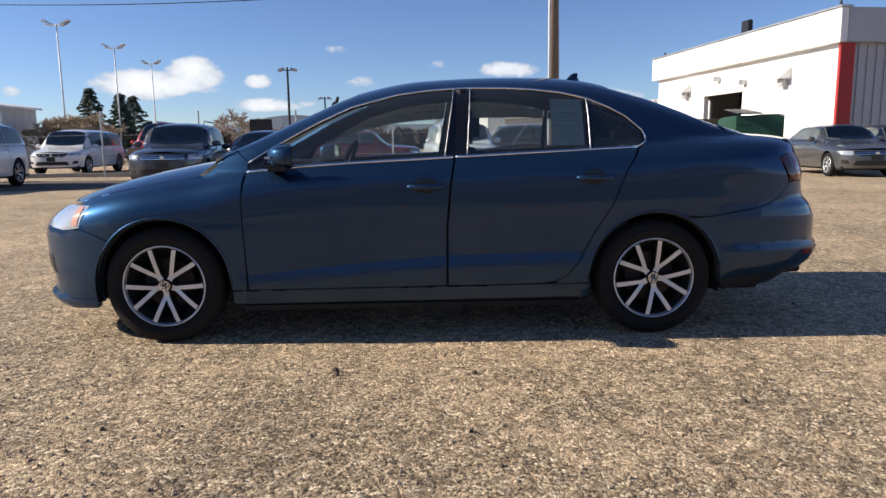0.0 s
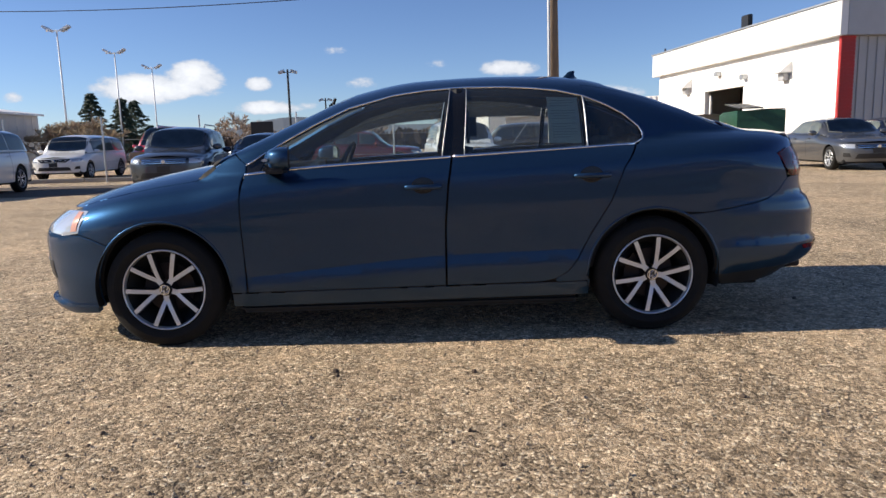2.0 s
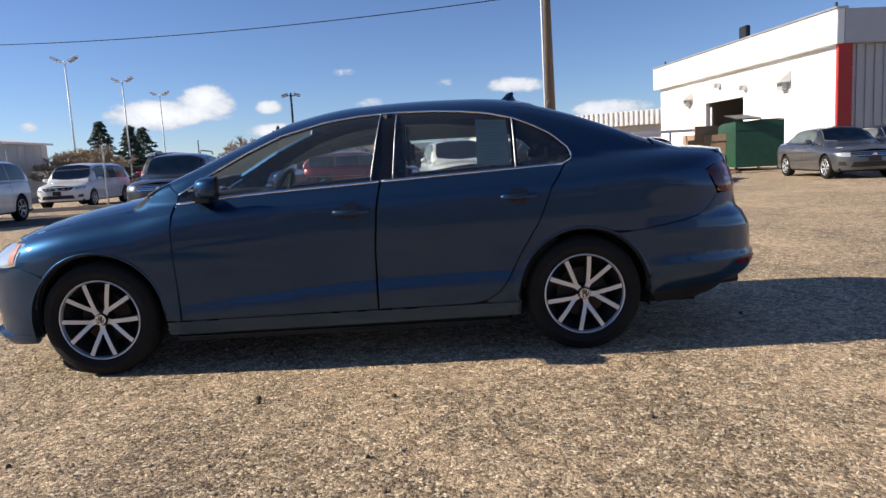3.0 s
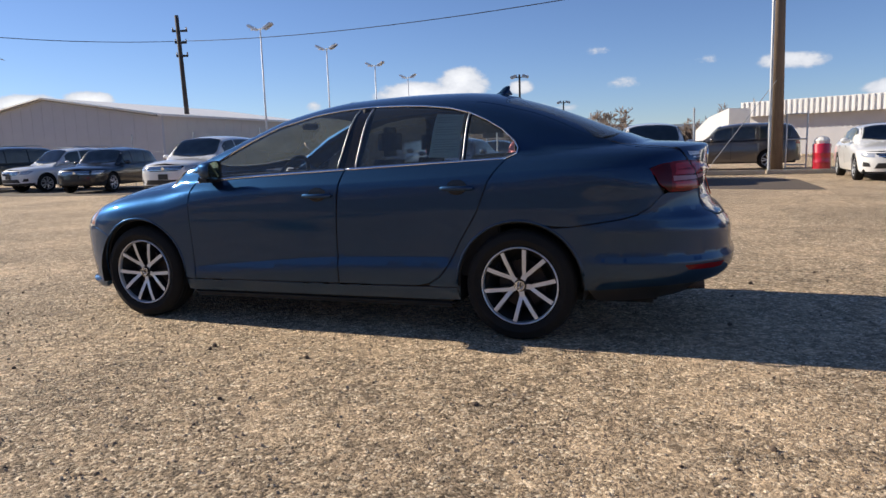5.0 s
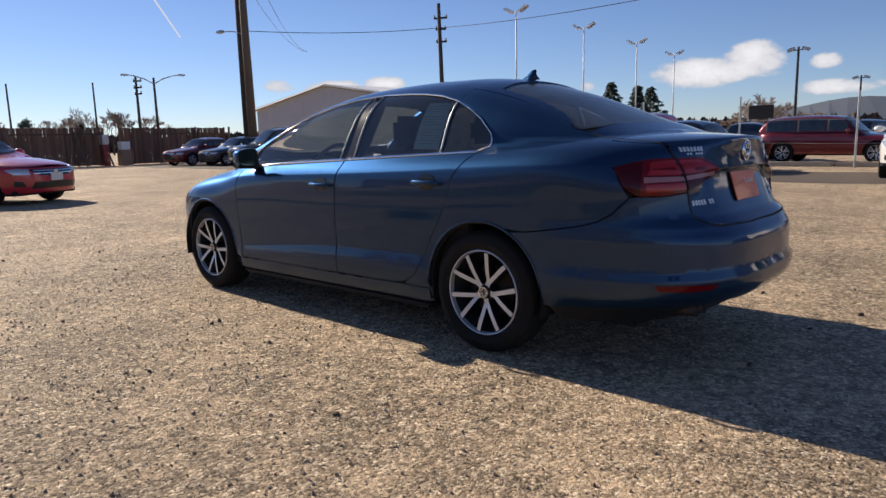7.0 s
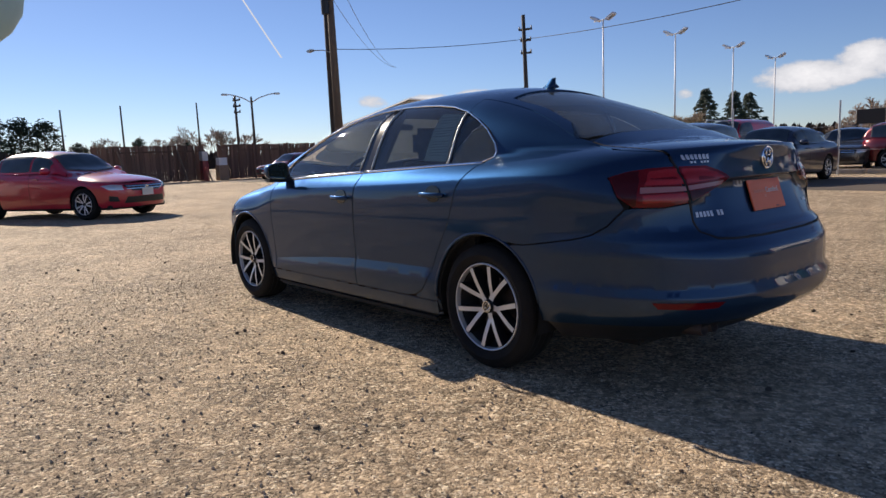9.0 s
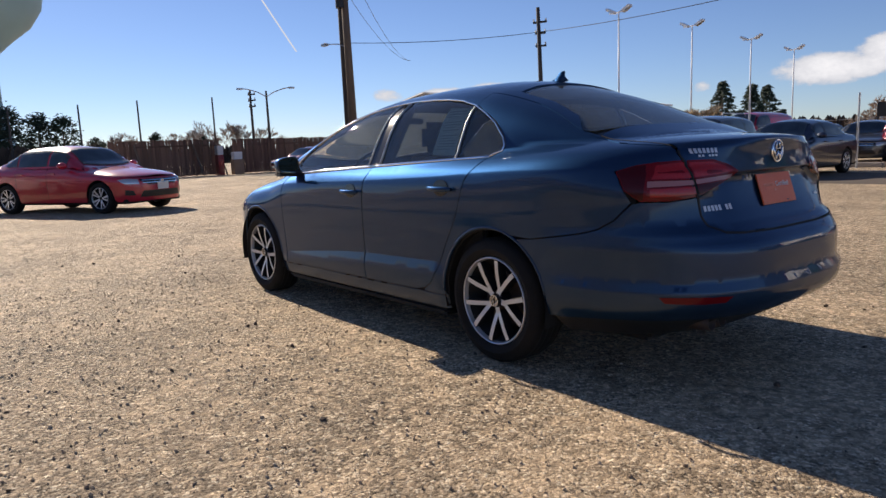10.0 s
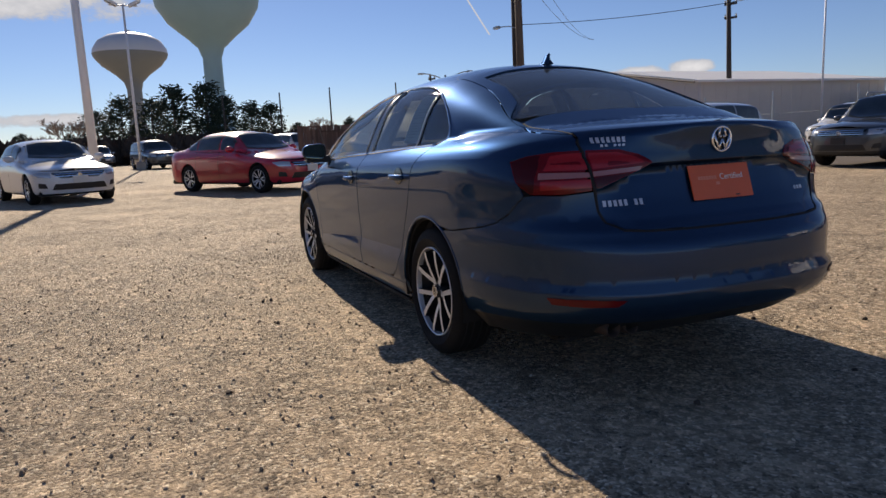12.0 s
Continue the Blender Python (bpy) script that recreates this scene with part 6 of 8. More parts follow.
    # face
    def face_patch(nm, pts, mat, lift=0.006, sk=0.008, two=True, lab="", parent=t):
        q = patch([sh.sy(y, z, -1) for y, z in pts], sh.wrap, 0.08, 0.0, skirt=sk, lift=lift)
        if two == "each":
            sheet(nm, q, mat, parent, lab)
            return sheet(nm, mirrored(q), mat, parent, lab)
        return sheet(nm, join(q, mirrored(q)) if two else q, mat, parent, lab)
    g0, g1 = (nose - 0.24, nose - 0.10)
    if grille == "slim":
        g0 = nose - 0.22
    g = face_patch("grille", [(0.0, g0), (-0.42 * hw, g0), (-0.60 * hw, g1 - 0.02), (-0.60 * hw, g1), (0.0, g1)], GLOSSBLACK)
    nb = 3 if grille != "slim" else 2
    if grille != "mesh":
        for k in range(nb):
            z = g0 + (g1 - g0) * (k + 0.7) / (nb + 0.4)
            face_patch("grille_bar", [(0.0, z), (-0.55 * hw, z), (-0.55 * hw, z + 0.014), (0.0, z + 0.014)], CHROME, 0.012, 0.01, True, "", g)
    bdg = part("badge", lathe([(0.0, 0.012), (0.045, 0.012), (0.055, 0.0)], 16), CHROME, g)
    bdg.matrix_local = Matrix.Translation((x0 + 0.005, 0, (g0 + g1) / 2)) @ Matrix(((0, 0, -1, 0), (-1, 0, 0, 0), (0, 1, 0, 0), (0, 0, 0, 1)))
    face_patch("headlight", [(-0.62 * hw, g0 + 0.02), (-0.86 * hw, g0 + 0.03), (-0.93 * hw, g1 + 0.0), (-0.80 * hw, g1 + 0.015), (-0.62 * hw, g1)], HEADLAMP, 0.006, 0.01, "each")
    face_patch("lower_intake", [(0.0, bz + 0.08), (-0.62 * hw, bz + 0.08), (-0.55 * hw, bz + 0.21), (0.0, bz + 0.21)], BLACK)
    face_patch("fog_lamp", [(-0.70 * hw, bz + 0.12), (-0.86 * hw, bz + 0.13), (-0.86 * hw, bz + 0.24), (-0.74 * hw, bz + 0.22)], BLACK, 0.006, 0.008, "each")
    part("front_plate", box(x0 - 0.022, -0.155, bz + 0.22, x0 - 0.006, 0.155, bz + 0.37, 0.004), plate, t)
    if kind == "suv":
        s_ = patch([sh.sy(0.0, bz, -1), sh.sy(-0.6, bz, -1), sh.sx(fx - ar - 0.06, bz), sh.sx(fx - ar - 0.06, bz + 0.07), sh.sy(-0.6, bz + 0.06, -1), sh.sy(0.0, bz + 0.05, -1)], sh.wrap, 0.1, 0.0, lift=0.008)
        sheet("lower_trim", join(s_, mirrored(s_)), BLACK, t)
    # tail lights
    q = patch([sh.sy(-0.62 * hw, belt - 0.20), sh.sx(x1 - 0.28, belt - 0.16), sh.sx(x1 - 0.22, belt - 0.04), sh.sy(-0.62 * hw, belt - 0.05)], sh.wrap, 0.1, 0.0, lift=0.006)
    for f_ in (lambda v: v, mirrored):
        sheet("taillight", f_(q), REDLENS, t)
    # sides: handles, mirrors, sills, wells, floor
    for s_ in (-1, 1):
        bm = bmesh.new()
        bmesh.ops.create_uvsphere(bm, u_segments=12, v_segments=8, radius=1.0, matrix=Matrix.Translation((cowl + 0.36, s_ * (hw + 0.07), belt + 0.04)) @ Matrix.Diagonal((0.07, 0.12, 0.075, 1)))
        part("door_mirror", bm, body, t, smooth=True)
        for hx in ((-0.10, 0.85) if kind != "cargo" else (-0.10,)):
            yy = float(sh.half(np.array([hx]), np.array([belt - 0.12]))[0])
            part("door_handle", box(hx - 0.09, s_ * (yy + 0.018) - 0.012, belt - 0.135, hx + 0.09, s_ * (yy + 0.018) + 0.012, belt - 0.105, 0.006), body, t)
        for dx in (0.085, 1.0):
            zz = np.linspace(bz + 0.08, belt - 0.01, 7)
            P, N = sh.side(np.full(7, dx), zz)
            bm = strip([tuple(p) for p in P], 0.009, 0.0012, n=[tuple(n) for n in N])
            if s_ > 0:
                flip_y(bm)
            part("door_gap", bm, DARK, t)
        for cx in (fx, rx):
            bm = bmesh.new()
            pts = arc(cx, R + 0.01, ar + 0.005, -10, 190, 14)
            ra = [bm.verts.new((x, s_ * (hw * 0.95), z)) for x, z in pts]
            rb_ = [bm.verts.new((x, s_ * (hw - 0.35), z)) for x, z in pts]
            for k in range(len(pts) - 1):
                bm.faces.new((ra[k], ra[k + 1], rb_[k + 1], rb_[k]))
            bm.faces.new(rb_)
            part("wheel_well", bm, DARK, t)
            wheel(t, cx, s_ * (hw - 0.125), R=R, rim=R * 0.68, w=0.215, face=s_, style=style, turn=cx * 40, fine=False)
        if rails:
            bm = bmesh.new()
            bm_path(bm, [(roof_s + 0.15, s_ * hw * 0.66, H - 0.05), (roof_s + 0.25, s_ * hw * 0.66, H + 0.03), (x1 - 0.9, s_ * hw * 0.66, H + 0.03), (x1 - 0.75, s_ * hw * 0.66, H - 0.05)], 0.018, 8)
            part("roof_rail", bm, GALV, t)
    part("floor_pan", box(x0 + 0.25, -hw + 0.12, bz - 0.05, x1 - 0.25, hw - 0.12, bz + 0.06, 0.02), DARK, t)
    return t


GLASSFAR = glass("far_car_glass", (0.80, 0.84, 0.83), 1.75)
CABIN_SHADE = plain("painted_cabin_shade", (0.20, 0.208, 0.205), 0.7, vary=0.4, scale=4)
WHITE_P, DGREY_P = paint("white", (0.72, 0.72, 0.71), 0.0), paint("dark_grey", (0.065, 0.07, 0.078), 0.5)
GREY_P, BLACK_P = paint("grey", (0.115, 0.12, 0.13), 0.6), paint("black", (0.012, 0.013, 0.016), 0.3)
RED_P, DRED_P = paint("red", (0.50, 0.008, 0.030), 0.0), paint("dark_red", (0.16, 0.012, 0.018), 0.4)
NAVY_P, SILVER_P, BRONZE_P = paint("navy", (0.018, 0.024, 0.05), 0.5), paint("silver", (0.45, 0.46, 0.47), 0.7), paint("bronze_grey", (0.11, 0.10, 0.095), 0.6)
GREEN_P = paint("dark_olive", (0.025, 0.03, 0.026), 0.4)
SED = dict(kind="sedan", L=4.70, W=1.80, H=1.46, wb=2.69, fo=0.87, hood=0.98, belt=0.98, R=0.325, grille="slim")
ROW = "vehicles parked in the row facing the lot"
vehicle("sedan", pose(7.09, 17.0, 0, 0, 0, 88), WHITE_P, "white compact sedan parked near a wooden utility pole", group=ROW, fine=True, **SED)
vehicle("sedan", pose(12.2, 15.5, 0, 0, 0, 84), GREY_P, "dark grey compact sedan parked before a white building", group=ROW, fine=True, **SED)
vehicle("sedan", pose(15.3, 17.6, 0, 0, 0, 84), NAVY_P, "dark blue sedan parked before grey metal siding", group=ROW, **SED)
vehicle("suv", pose(1.15, 16.1, 0, 0, 0, 97), WHITE_P, "white crossover with a broad black grille on gravel", "suv", 4.66, 1.84, 1.69, 2.75, 0.95, hood=1.06, belt=1.06, grille="mesh", group=ROW, fine=True)
vehicle("sedan", pose(-4.5, 15.5, 0, 0, 0, 90), NAVY_P, "dark navy four-door sedan parked on gravel", group=ROW, fine=True, **SED)
vehicle("suv", pose(-6.5, 14.5, 0, 0, 0, 97), DGREY_P, "dark grey crossover with chrome grille bars", "suv", 4.70, 1.84, 1.67, 2.79, 0.92, hood=1.07, belt=1.07, group=ROW, fine=True, rails=True)
vehicle("suv", pose(-12.0, 13.4, 0, 0, 0, 97), WHITE_P, "large white family crossover with chrome grille", "suv", 5.04, 1.98, 1.77, 2.98, 0.97, hood=1.12, belt=1.12, R=0.37, group=ROW, fine=True)
vehicle("suv", pose(-18.2, 15.5, 0, 0, 0, 104), BLACK_P, "black compact crossover with a silver framed grille", "suv", 4.39, 1.83, 1.60, 2.60, 0.88, hood=1.0, belt=1.0, R=0.345, group=ROW, fine=True)
vehicle("suv", pose(-21.4, 16.4, 0, 0, 0, 82), WHITE_P, "white crossover with silver roof rails", "suv", 4.70, 1.84, 1.67, 2.79, 0.92, group=ROW, rails=True)
vehicle("suv", pose(-24.9, 16.0, 0, 0, 0, 79), GREEN_P, "dark olive older square sport utility vehicle", "suv", 4.80, 1.83, 1.80, 2.84, 0.82, hood=1.08, belt=1.10, R=0.36, group=ROW, rails=True)
vehicle("sedan", pose(-28.8, 16.5, 0, 0, 0, 90), NAVY_P, "dark slate older sedan parked by the fence", group=ROW, **SED)
vehicle("sedan", pose(-31.6, 15.9, 0, 0, 0, 98), DRED_P, "maroon hatchback parked beside a wooden fence", group=ROW, **SED)
vehicle("sedan", pose(-13.35, 0.42, 0, 0, 0, -150), RED_P, "bright red compact sedan standing on gravel in sun", group="", fine=True, plate=PLATE_W, **SED)
vehicle("sedan", pose(-14.8, -4.1, 0, 0, 0, -160), WHITE_P, "white compact sedan in sun beside a lamp pole", fine=True, plate=PLATE_W, **SED)
vehicle("suv", pose(-41.5, -1.2, 0, 0, 0, -165), DGREY_P, "dark crossover parked before a brown hedge", "suv", 5.0, 1.95, 1.75, 2.95, 0.95, hood=1.1, belt=1.1, R=0.37)
vehicle("pickup", pose(-41.0, 7.2, 0, 0, 0, -160), WHITE_P, "white van parked before the wooden fence", "van", 5.1, 1.95, 1.85, 3.0, 0.95, hood=1.15, belt=1.15, R=0.36)
BACK = "vehicles behind the post line"
vehicle("minivan", pose(-14.0, 24.1, 0, 0, 0, 93), WHITE_P, "white minivan with a black mesh grille", "van", 5.11, 1.98, 1.75, 3.06, 0.95, hood=1.08, belt=1.05, R=0.35, grille="mesh", group=BACK, fine=True)
vehicle("cargo_van", pose(-12.0, 28.4, 0, 0, 0, 90), RED_P, "red high-roofed work van", "cargo", 5.4, 2.0, 2.15, 3.4, 0.85, hood=1.2, belt=1.2, R=0.36, group=BACK)
vehicle("crossover", pose(-2.4, 23.3, 0, 0, 0, 178), DRED_P, "dark red crossover seen broadside behind the posts", "suv", 4.8, 1.85, 1.62, 2.85, 0.92, hood=1.0, belt=1.03, R=0.345, group=BACK)
vehicle("suv", pose(3.6, 24.9, 0, 0, 0, -2), BRONZE_P, "bronze grey seven-seat utility vehicle seen broadside", "suv", 4.95, 1.99, 1.77, 2.82, 0.97, hood=1.1, belt=1.12, R=0.37, group=BACK)
vehicle("sedan", pose(-5.6, 24.0, 0, 0, 0, 100), DGREY_P, "dark grey sedan behind the posts", group=BACK, **SED)
for k, (x, y, p_, l_) in enumerate(((-9.5, 46.0, DGREY_P, "dark grey pickup far across the lot"), (-12.9, 46.5, BLACK_P, "black utility vehicle far across the lot"), (-16.4, 46.0, SILVER_P, "silver crossover far across the lot"), (-20.0, 46.8, GREY_P, "grey crossover far across the lot"), (-23.8, 45.5, WHITE_P, "white crossover far across the lot"), (-6.0, 46.4, BLACK_P, "black crossover far across the lot"))):
    vehicle("suv", pose(x, y, 0, 0, 0, 90 - 3 * k), p_, l_, "suv", 4.8, 1.88, 1.72, 2.85, 0.92, group="far row of vehicles")
for k, (x, y, p_, l_) in enumerate(((-56.0, -5.0, SILVER_P, "silver crossover beside the brown hedge"), (-57.0, -9.5, WHITE_P, "white crossover beside the brown hedge"), (-54.5, -1.0, BLACK_P, "black crossover beside the brown hedge"), (-58.5, -15.0, GREY_P, "grey crossover beside the brown hedge"))):
    vehicle("suv", pose(x, y, 0, 0, 0, -170 + 5 * k), p_, l_, "suv", 4.8, 1.88, 1.70, 2.85, 0.92, group="vehicles by the hedge")

# ---- buildings ----
def corner_frame(ax, ay, bx, by):
    """A pose whose x axis runs from a to b along the ground."""
    return pose(ax, ay, 0, 0, 0, math.degrees(math.atan2(by - ay, bx - ax))), math.hypot(bx - ax, by - ay)


# white workshop: west wall with an open bay, deep metal fascia, red brick pier
m, wl = corner_frame(15.5, 41.0, 17.1, 23.8)
shop = thing("workshop", m, "white painted workshop with a deep metal fascia and open bay door", "building")
bay0, bay1, bay_h = wl - 11.2, wl - 7.2, 3.45
wall = bmesh.new()
bm_box(wall, 0, 0, 0, bay0, 0.25, 5.2)
bm_box(wall, bay1, 0, 0, wl, 0.25, 5.2)
bm_box(wall, bay0, 0, bay_h, bay1, 0.25, 5.2)
part("west_wall", wall, WHITEP, shop, "white painted block wall")
part("south_wall", box(wl - 0.25, 0.25, 0, wl, 16, 5.2), SIDING, shop)
part("north_wall", box(0, 0.25, 0, 0.25, 16, 5.2), WHITEP, shop)
part("east_wall", box(0.25, 15.75, 0, wl - 0.25, 16, 5.2), WHITEP, shop)
part("roof", box(0, 0, 5.2, wl, 16, 5.45), GALV, shop)
part("floor_slab", box(0.25, 0.25, 0.0, wl - 0.25, 15.75, 0.05), CONCRETE, shop)
fa = bmesh.new()
bm_box(fa, -0.35, -0.35, 4.85, wl + 0.35, -0.02, 6.2, 0.02)
part("fascia", fa, TRIMW, shop, "white metal fascia panel")
fa = bmesh.new()
bm_box(fa, wl + 0.02, -0.02, 4.85, wl + 0.35, 16, 6.2, 0.02)
part("fascia", fa, SIDING, shop)
part("fascia_cap", box(-0.42, -0.42, 6.2, wl + 0.42, 0.1, 6.28, 0.01), GALV, shop)
part("brick_pier", box(wl - 0.02, -0.12, 0, wl + 0.14, 0.50, 4.85, 0.02), REDBRICK, shop, "red painted brick corner pier")
for k in range(30):
    part("brick_course", box(wl + 0.135, -0.125, 0.08 + k * 0.16, wl + 0.165, 0.505, 0.20 + k * 0.16, 0.004), REDBRICK, shop)
for k in range(38):
    y = 0.75 + k * 0.4
    part("siding_rib", box(wl + 0.0, y, 0.0, wl + 0.045, y + 0.09, 4.85, 0.01), SIDING, shop)
part("bay_frame", box(bay0 - 0.1, -0.04, bay_h, bay1 + 0.1, 0.02, bay_h + 0.1), TRIMW, shop)
part("bay_jamb", box(bay0 + 0.35, 0.10, 0, bay0 + 0.47, 0.22, bay_h - 0.25, 0.01), TRIMW, shop)
# black sheet added inside the bay, standing in for its deep shade
part("inner_partition", box(bay0 - 1.5, 3.0, 0, bay1 + 1.5, 3.1, 4.9), DARK, shop)
for xx, zz in ((wl - 3.6, 4.05), (wl - 13.2, 4.1)):
    o = part("vent_hood", prism([(0.0, 0.0), (-0.6, 0.0), (0.0, 0.55)], xx - 0.4, xx + 0.4, "X"), TRIMW, shop, "white sheet metal vent hood")
    o.location = (0, 0, zz - 0.3)
    o = part("vent_duct", box(xx - 0.22, -0.3, zz - 0.65, xx + 0.22, -0.02, zz - 0.3, 0.02), SIDING, shop)
for xx, zz in ((wl - 9.6, 4.3), (wl - 7.0, 3.9)):
    bm = bmesh.new()
    bm_box(bm, xx - 0.16, -0.30, zz - 0.14, xx + 0.16, 0.0, zz + 0.12, 0.03)
    part("wall_lamp", bm, GALV, shop)
bm = bmesh.new()
bm_tube(bm, (wl - 7.5, 0.3, 5.4), (wl - 7.5, 0.3, 6.5), 0.05, n=8)
bm_box(bm, wl - 7.85, 0.1, 6.4, wl - 7.15, 0.35, 7.0, 0.04)
part("roof_floodlight", bm, BLACK, shop)
for xx in (wl - 0.5, 0.3):
    bm = bmesh.new()
    bm_tube(bm, (xx, 0.2, 6.2), (xx, 0.2, 6.6), 0.06, n=8)
    part("roof_stub", bm, BLACK, shop)

# grey gabled shed to the north-west
def gable_shed():
    x0, x1, y0, y1, he, hr = -44.6, -26.8, 28.0, 44.5, 3.6, 4.95
    t = thing("metal_shed", pose(x0, y0, 0), "low grey metal shed with a shallow gable roof", "building")
    w, d = x1 - x0, y1 - y0
    g = prism([(0, 0), (w, 0), (w, he), (w / 2, hr), (0, he)], 0, 0.2, "Y")
    part("gable_wall", g, SHEDGREY, t)
    part("gable_wall", prism([(0, 0), (w, 0), (w, he), (w / 2, hr), (0, he)], d - 0.2, d, "Y"), SHEDGREY, t)
    part("east_wall", box(w - 0.2, 0.2, 0, w, d - 0.2, he), SHEDTAN, t, "tan metal side wall")
    part("west_wall", box(0, 0.2, 0, 0.2, d - 0.2, he), SHEDTAN, t)
    for s in (0, 1):
        pts = [(0 - 0.3, he - 0.03), (w / 2, hr + 0.02), (w / 2, hr + 0.16), (-0.3, he + 0.11)]
        if s:
            pts = [(w - x, z) for x, z in pts][::-1]
        part("roof_slope", prism(pts, -0.3, d + 0.3, "Y"), TRIMW, t, "pale metal roof")
    for s in (0, 1):
        bm = bmesh.new()
        a, b = ((0, he + 0.02), (w / 2, hr + 0.07)) if not s else ((w / 2, hr + 0.07), (w, he + 0.02))
        bm_tube(bm, (a[0], -0.31, a[1]), (b[0], -0.31, b[1]), 0.07, n=6)
        part("verge_trim", bm, plain("dark_verge", (0.14, 0.13, 0.135), 0.6, vary=0.1, scale=3), t)
    n = int(w / 0.9)
    for k in range(n):
        x = 0.45 + k * 0.9
        z = he + (hr - he) * (1 - abs(x - w / 2) / (w / 2)) - 0.1
        part("panel_rib", box(x, -0.012, 0, x + 0.05, 0.0, z), SHEDGREY, t)
    for k in range(int(d / 0.9)):
        part("panel_rib", box(w, 0.4 + k * 0.9, 0, w + 0.012, 0.45 + k * 0.9, he - 0.05), SHEDTAN, t)
    return t


gable_shed()
# smaller block left of the shed
t = thing("flat_roofed_building", pose(-50.5, 34.0, 0), "small pale flat-roofed building behind the shed", "building")
part("wall", box(0, 0, 0, 7, 8, 4.2, 0.03), SHEDTAN, t)
part("roof_edge", box(-0.15, -0.15, 4.2, 7.15, 8.15, 4.5, 0.03), TRIMW, t)

# long low building to the north with a ribbed fascia
t = thing("long_building", pose(6.3, 56.0, 0, 0, 0, -28), "long low building with a pale ribbed fascia", "building")
part("wall", box(0, 0.8, 0, 25.5, 12, 3.1), SHEDGREY, t)
part("canopy", box(-0.3, 0.2, 3.1, 25.8, 12.2, 3.25), SHEDTAN, t)
part("fascia", box(-0.4, 0.0, 3.0, 25.9, 0.2, 4.15), TRIMW, t)
for k in range(65):
    part("fascia_rib", box(-0.3 + k * 0.4, -0.07, 3.02, -0.14 + k * 0.4, 0.0, 4.13, 0.01), TRIMW, t)

# white box trailer left of it
t = thing("box_truck", pose(3.6, 44.0, 0, 0, 0, -38), "white vehicle with a raised tilted cargo body", "truck")
part("cargo_body", prism([(-1.4, 1.2), (1.1, 1.3), (1.1, 3.2), (-0.4, 2.7), (-1.4, 1.9)], 0, 2.2, "Y"), TRIMW, t)
part("chassis", box(-1.6, 0.1, 0.5, 1.3, 2.1, 1.2, 0.05), BLACK, t)
for x in (-1.0, 0.8):
    for y in (0.15, 2.05):
        wheel(t, x, y, R=0.42, rim=0.26, w=0.25, face=-1 if y < 1 else 1, style="five", fine=False)

# ---- wooden fence to the west ----
fence = thing("wooden_fence", pose(0, 0, 0), "tall weathered brown board fence on the lot's edge", "fence")
FA, FB = Vector((-37.2, 6.8, 0)), Vector((-37.6, 21.0, 0))
board = bmesh.new()
bm_box(board, -0.012, -0.068, 0.03, 0.012, 0.068, 2.14, 0.004)
board_me = bpy.data.meshes.new("board")
board.to_mesh(board_me), board.free()
board_me.materials.append(FENCEWOOD)
rng = random.Random(4)
nbd = int((FB - FA).length / 0.145)
for k in range(nbd):
    y = FA.y + (k + 0.5) * 0.145
    if 13.1 < y < 13.9:
        continue
    o = new("board", board_me)
    o.parent = fence
    o.matrix_local = pose(FA.x + (FB.x - FA.x) * k / nbd + rng.uniform(-0.01, 0.01), y, rng.uniform(-0.02, 0.03), rng.uniform(-0.6, 0.6), 0, rng.uniform(-2, 2))
for k in range(7):
    y = FA.y + k * 2.36
    part("fence_post", box(FA.x - 0.12, y - 0.05, 0, FA.x - 0.02, y + 0.05, 2.2, 0.008), FENCEWOOD, fence)
for z in (0.45, 1.75):
    part("fence_rail", box(FA.x - 0.06, FA.y, z, FA.x - 0.015, 13.0, z + 0.09, 0.005), FENCEWOOD, fence)
    part("fence_rail", box(FB.x + 0.12, 14.0, z, FB.x + 0.165, FB.y, z + 0.09, 0.005), FENCEWOOD, fence)
for y in (8.3, 11.6, 13.0):
    bm = bmesh.new()
    bm_tube(bm, (FA.x + 0.9, y, 0), (FA.x + 0.1, y - 0.25, 1.9), 0.05, n=6)
    part("fence_brace", bm, POLEWOOD, fence)
# sign and pump-like cabinet by the gap in the fence
t = thing("cabinet", pose(-36.6, 12.7, 0), "red and white cabinet before the wooden fence", "cabinet")
part("body", box(-0.25, -0.18, 0, 0.25, 0.18, 1.2, 0.03), DRED_P, t)
part("top", box(-0.25, -0.18, 1.205, 0.25, 0.18, 1.75, 0.03), GALV, t)
t = thing("pallet_stack", pose(-36.4, 13.7, 0), "pale boxes stacked in the fence gap", "boxes")
part("box", box(-0.3, -0.3, 0, 0.3, 0.3, 0.9, 0.02), CARDB, t)
part("carton", box(-0.25, -0.25, 0.9, 0.25, 0.25, 1.35, 0.02), TRIMW, t)

# ---- post line and kerb north of the row ----
for k in range(8):
    x = 2.3 - 3.3 * k
    t = tagged(part("fence_post", lathe([(0.0, 0.0), (0.032, 0.0), (0.030, 2.2), (0.0, 2.21)], 10), GALV), "slim steel post on the lot's kerb line", "post", "posts on the kerb line")
    t.location = (x, 19.4, 0)
for k in range(12):
    x = -18.0 + k * 2.05
    tagged(part("kerb_timber", box(x, 19.75 + 0.05 * (k % 3), 0, x + 1.98, 20.0 + 0.05 * (k % 3), 0.14, 0.02), CONCRETE), "low weathered kerb beam along the lot edge", "kerb", "kerb beams")
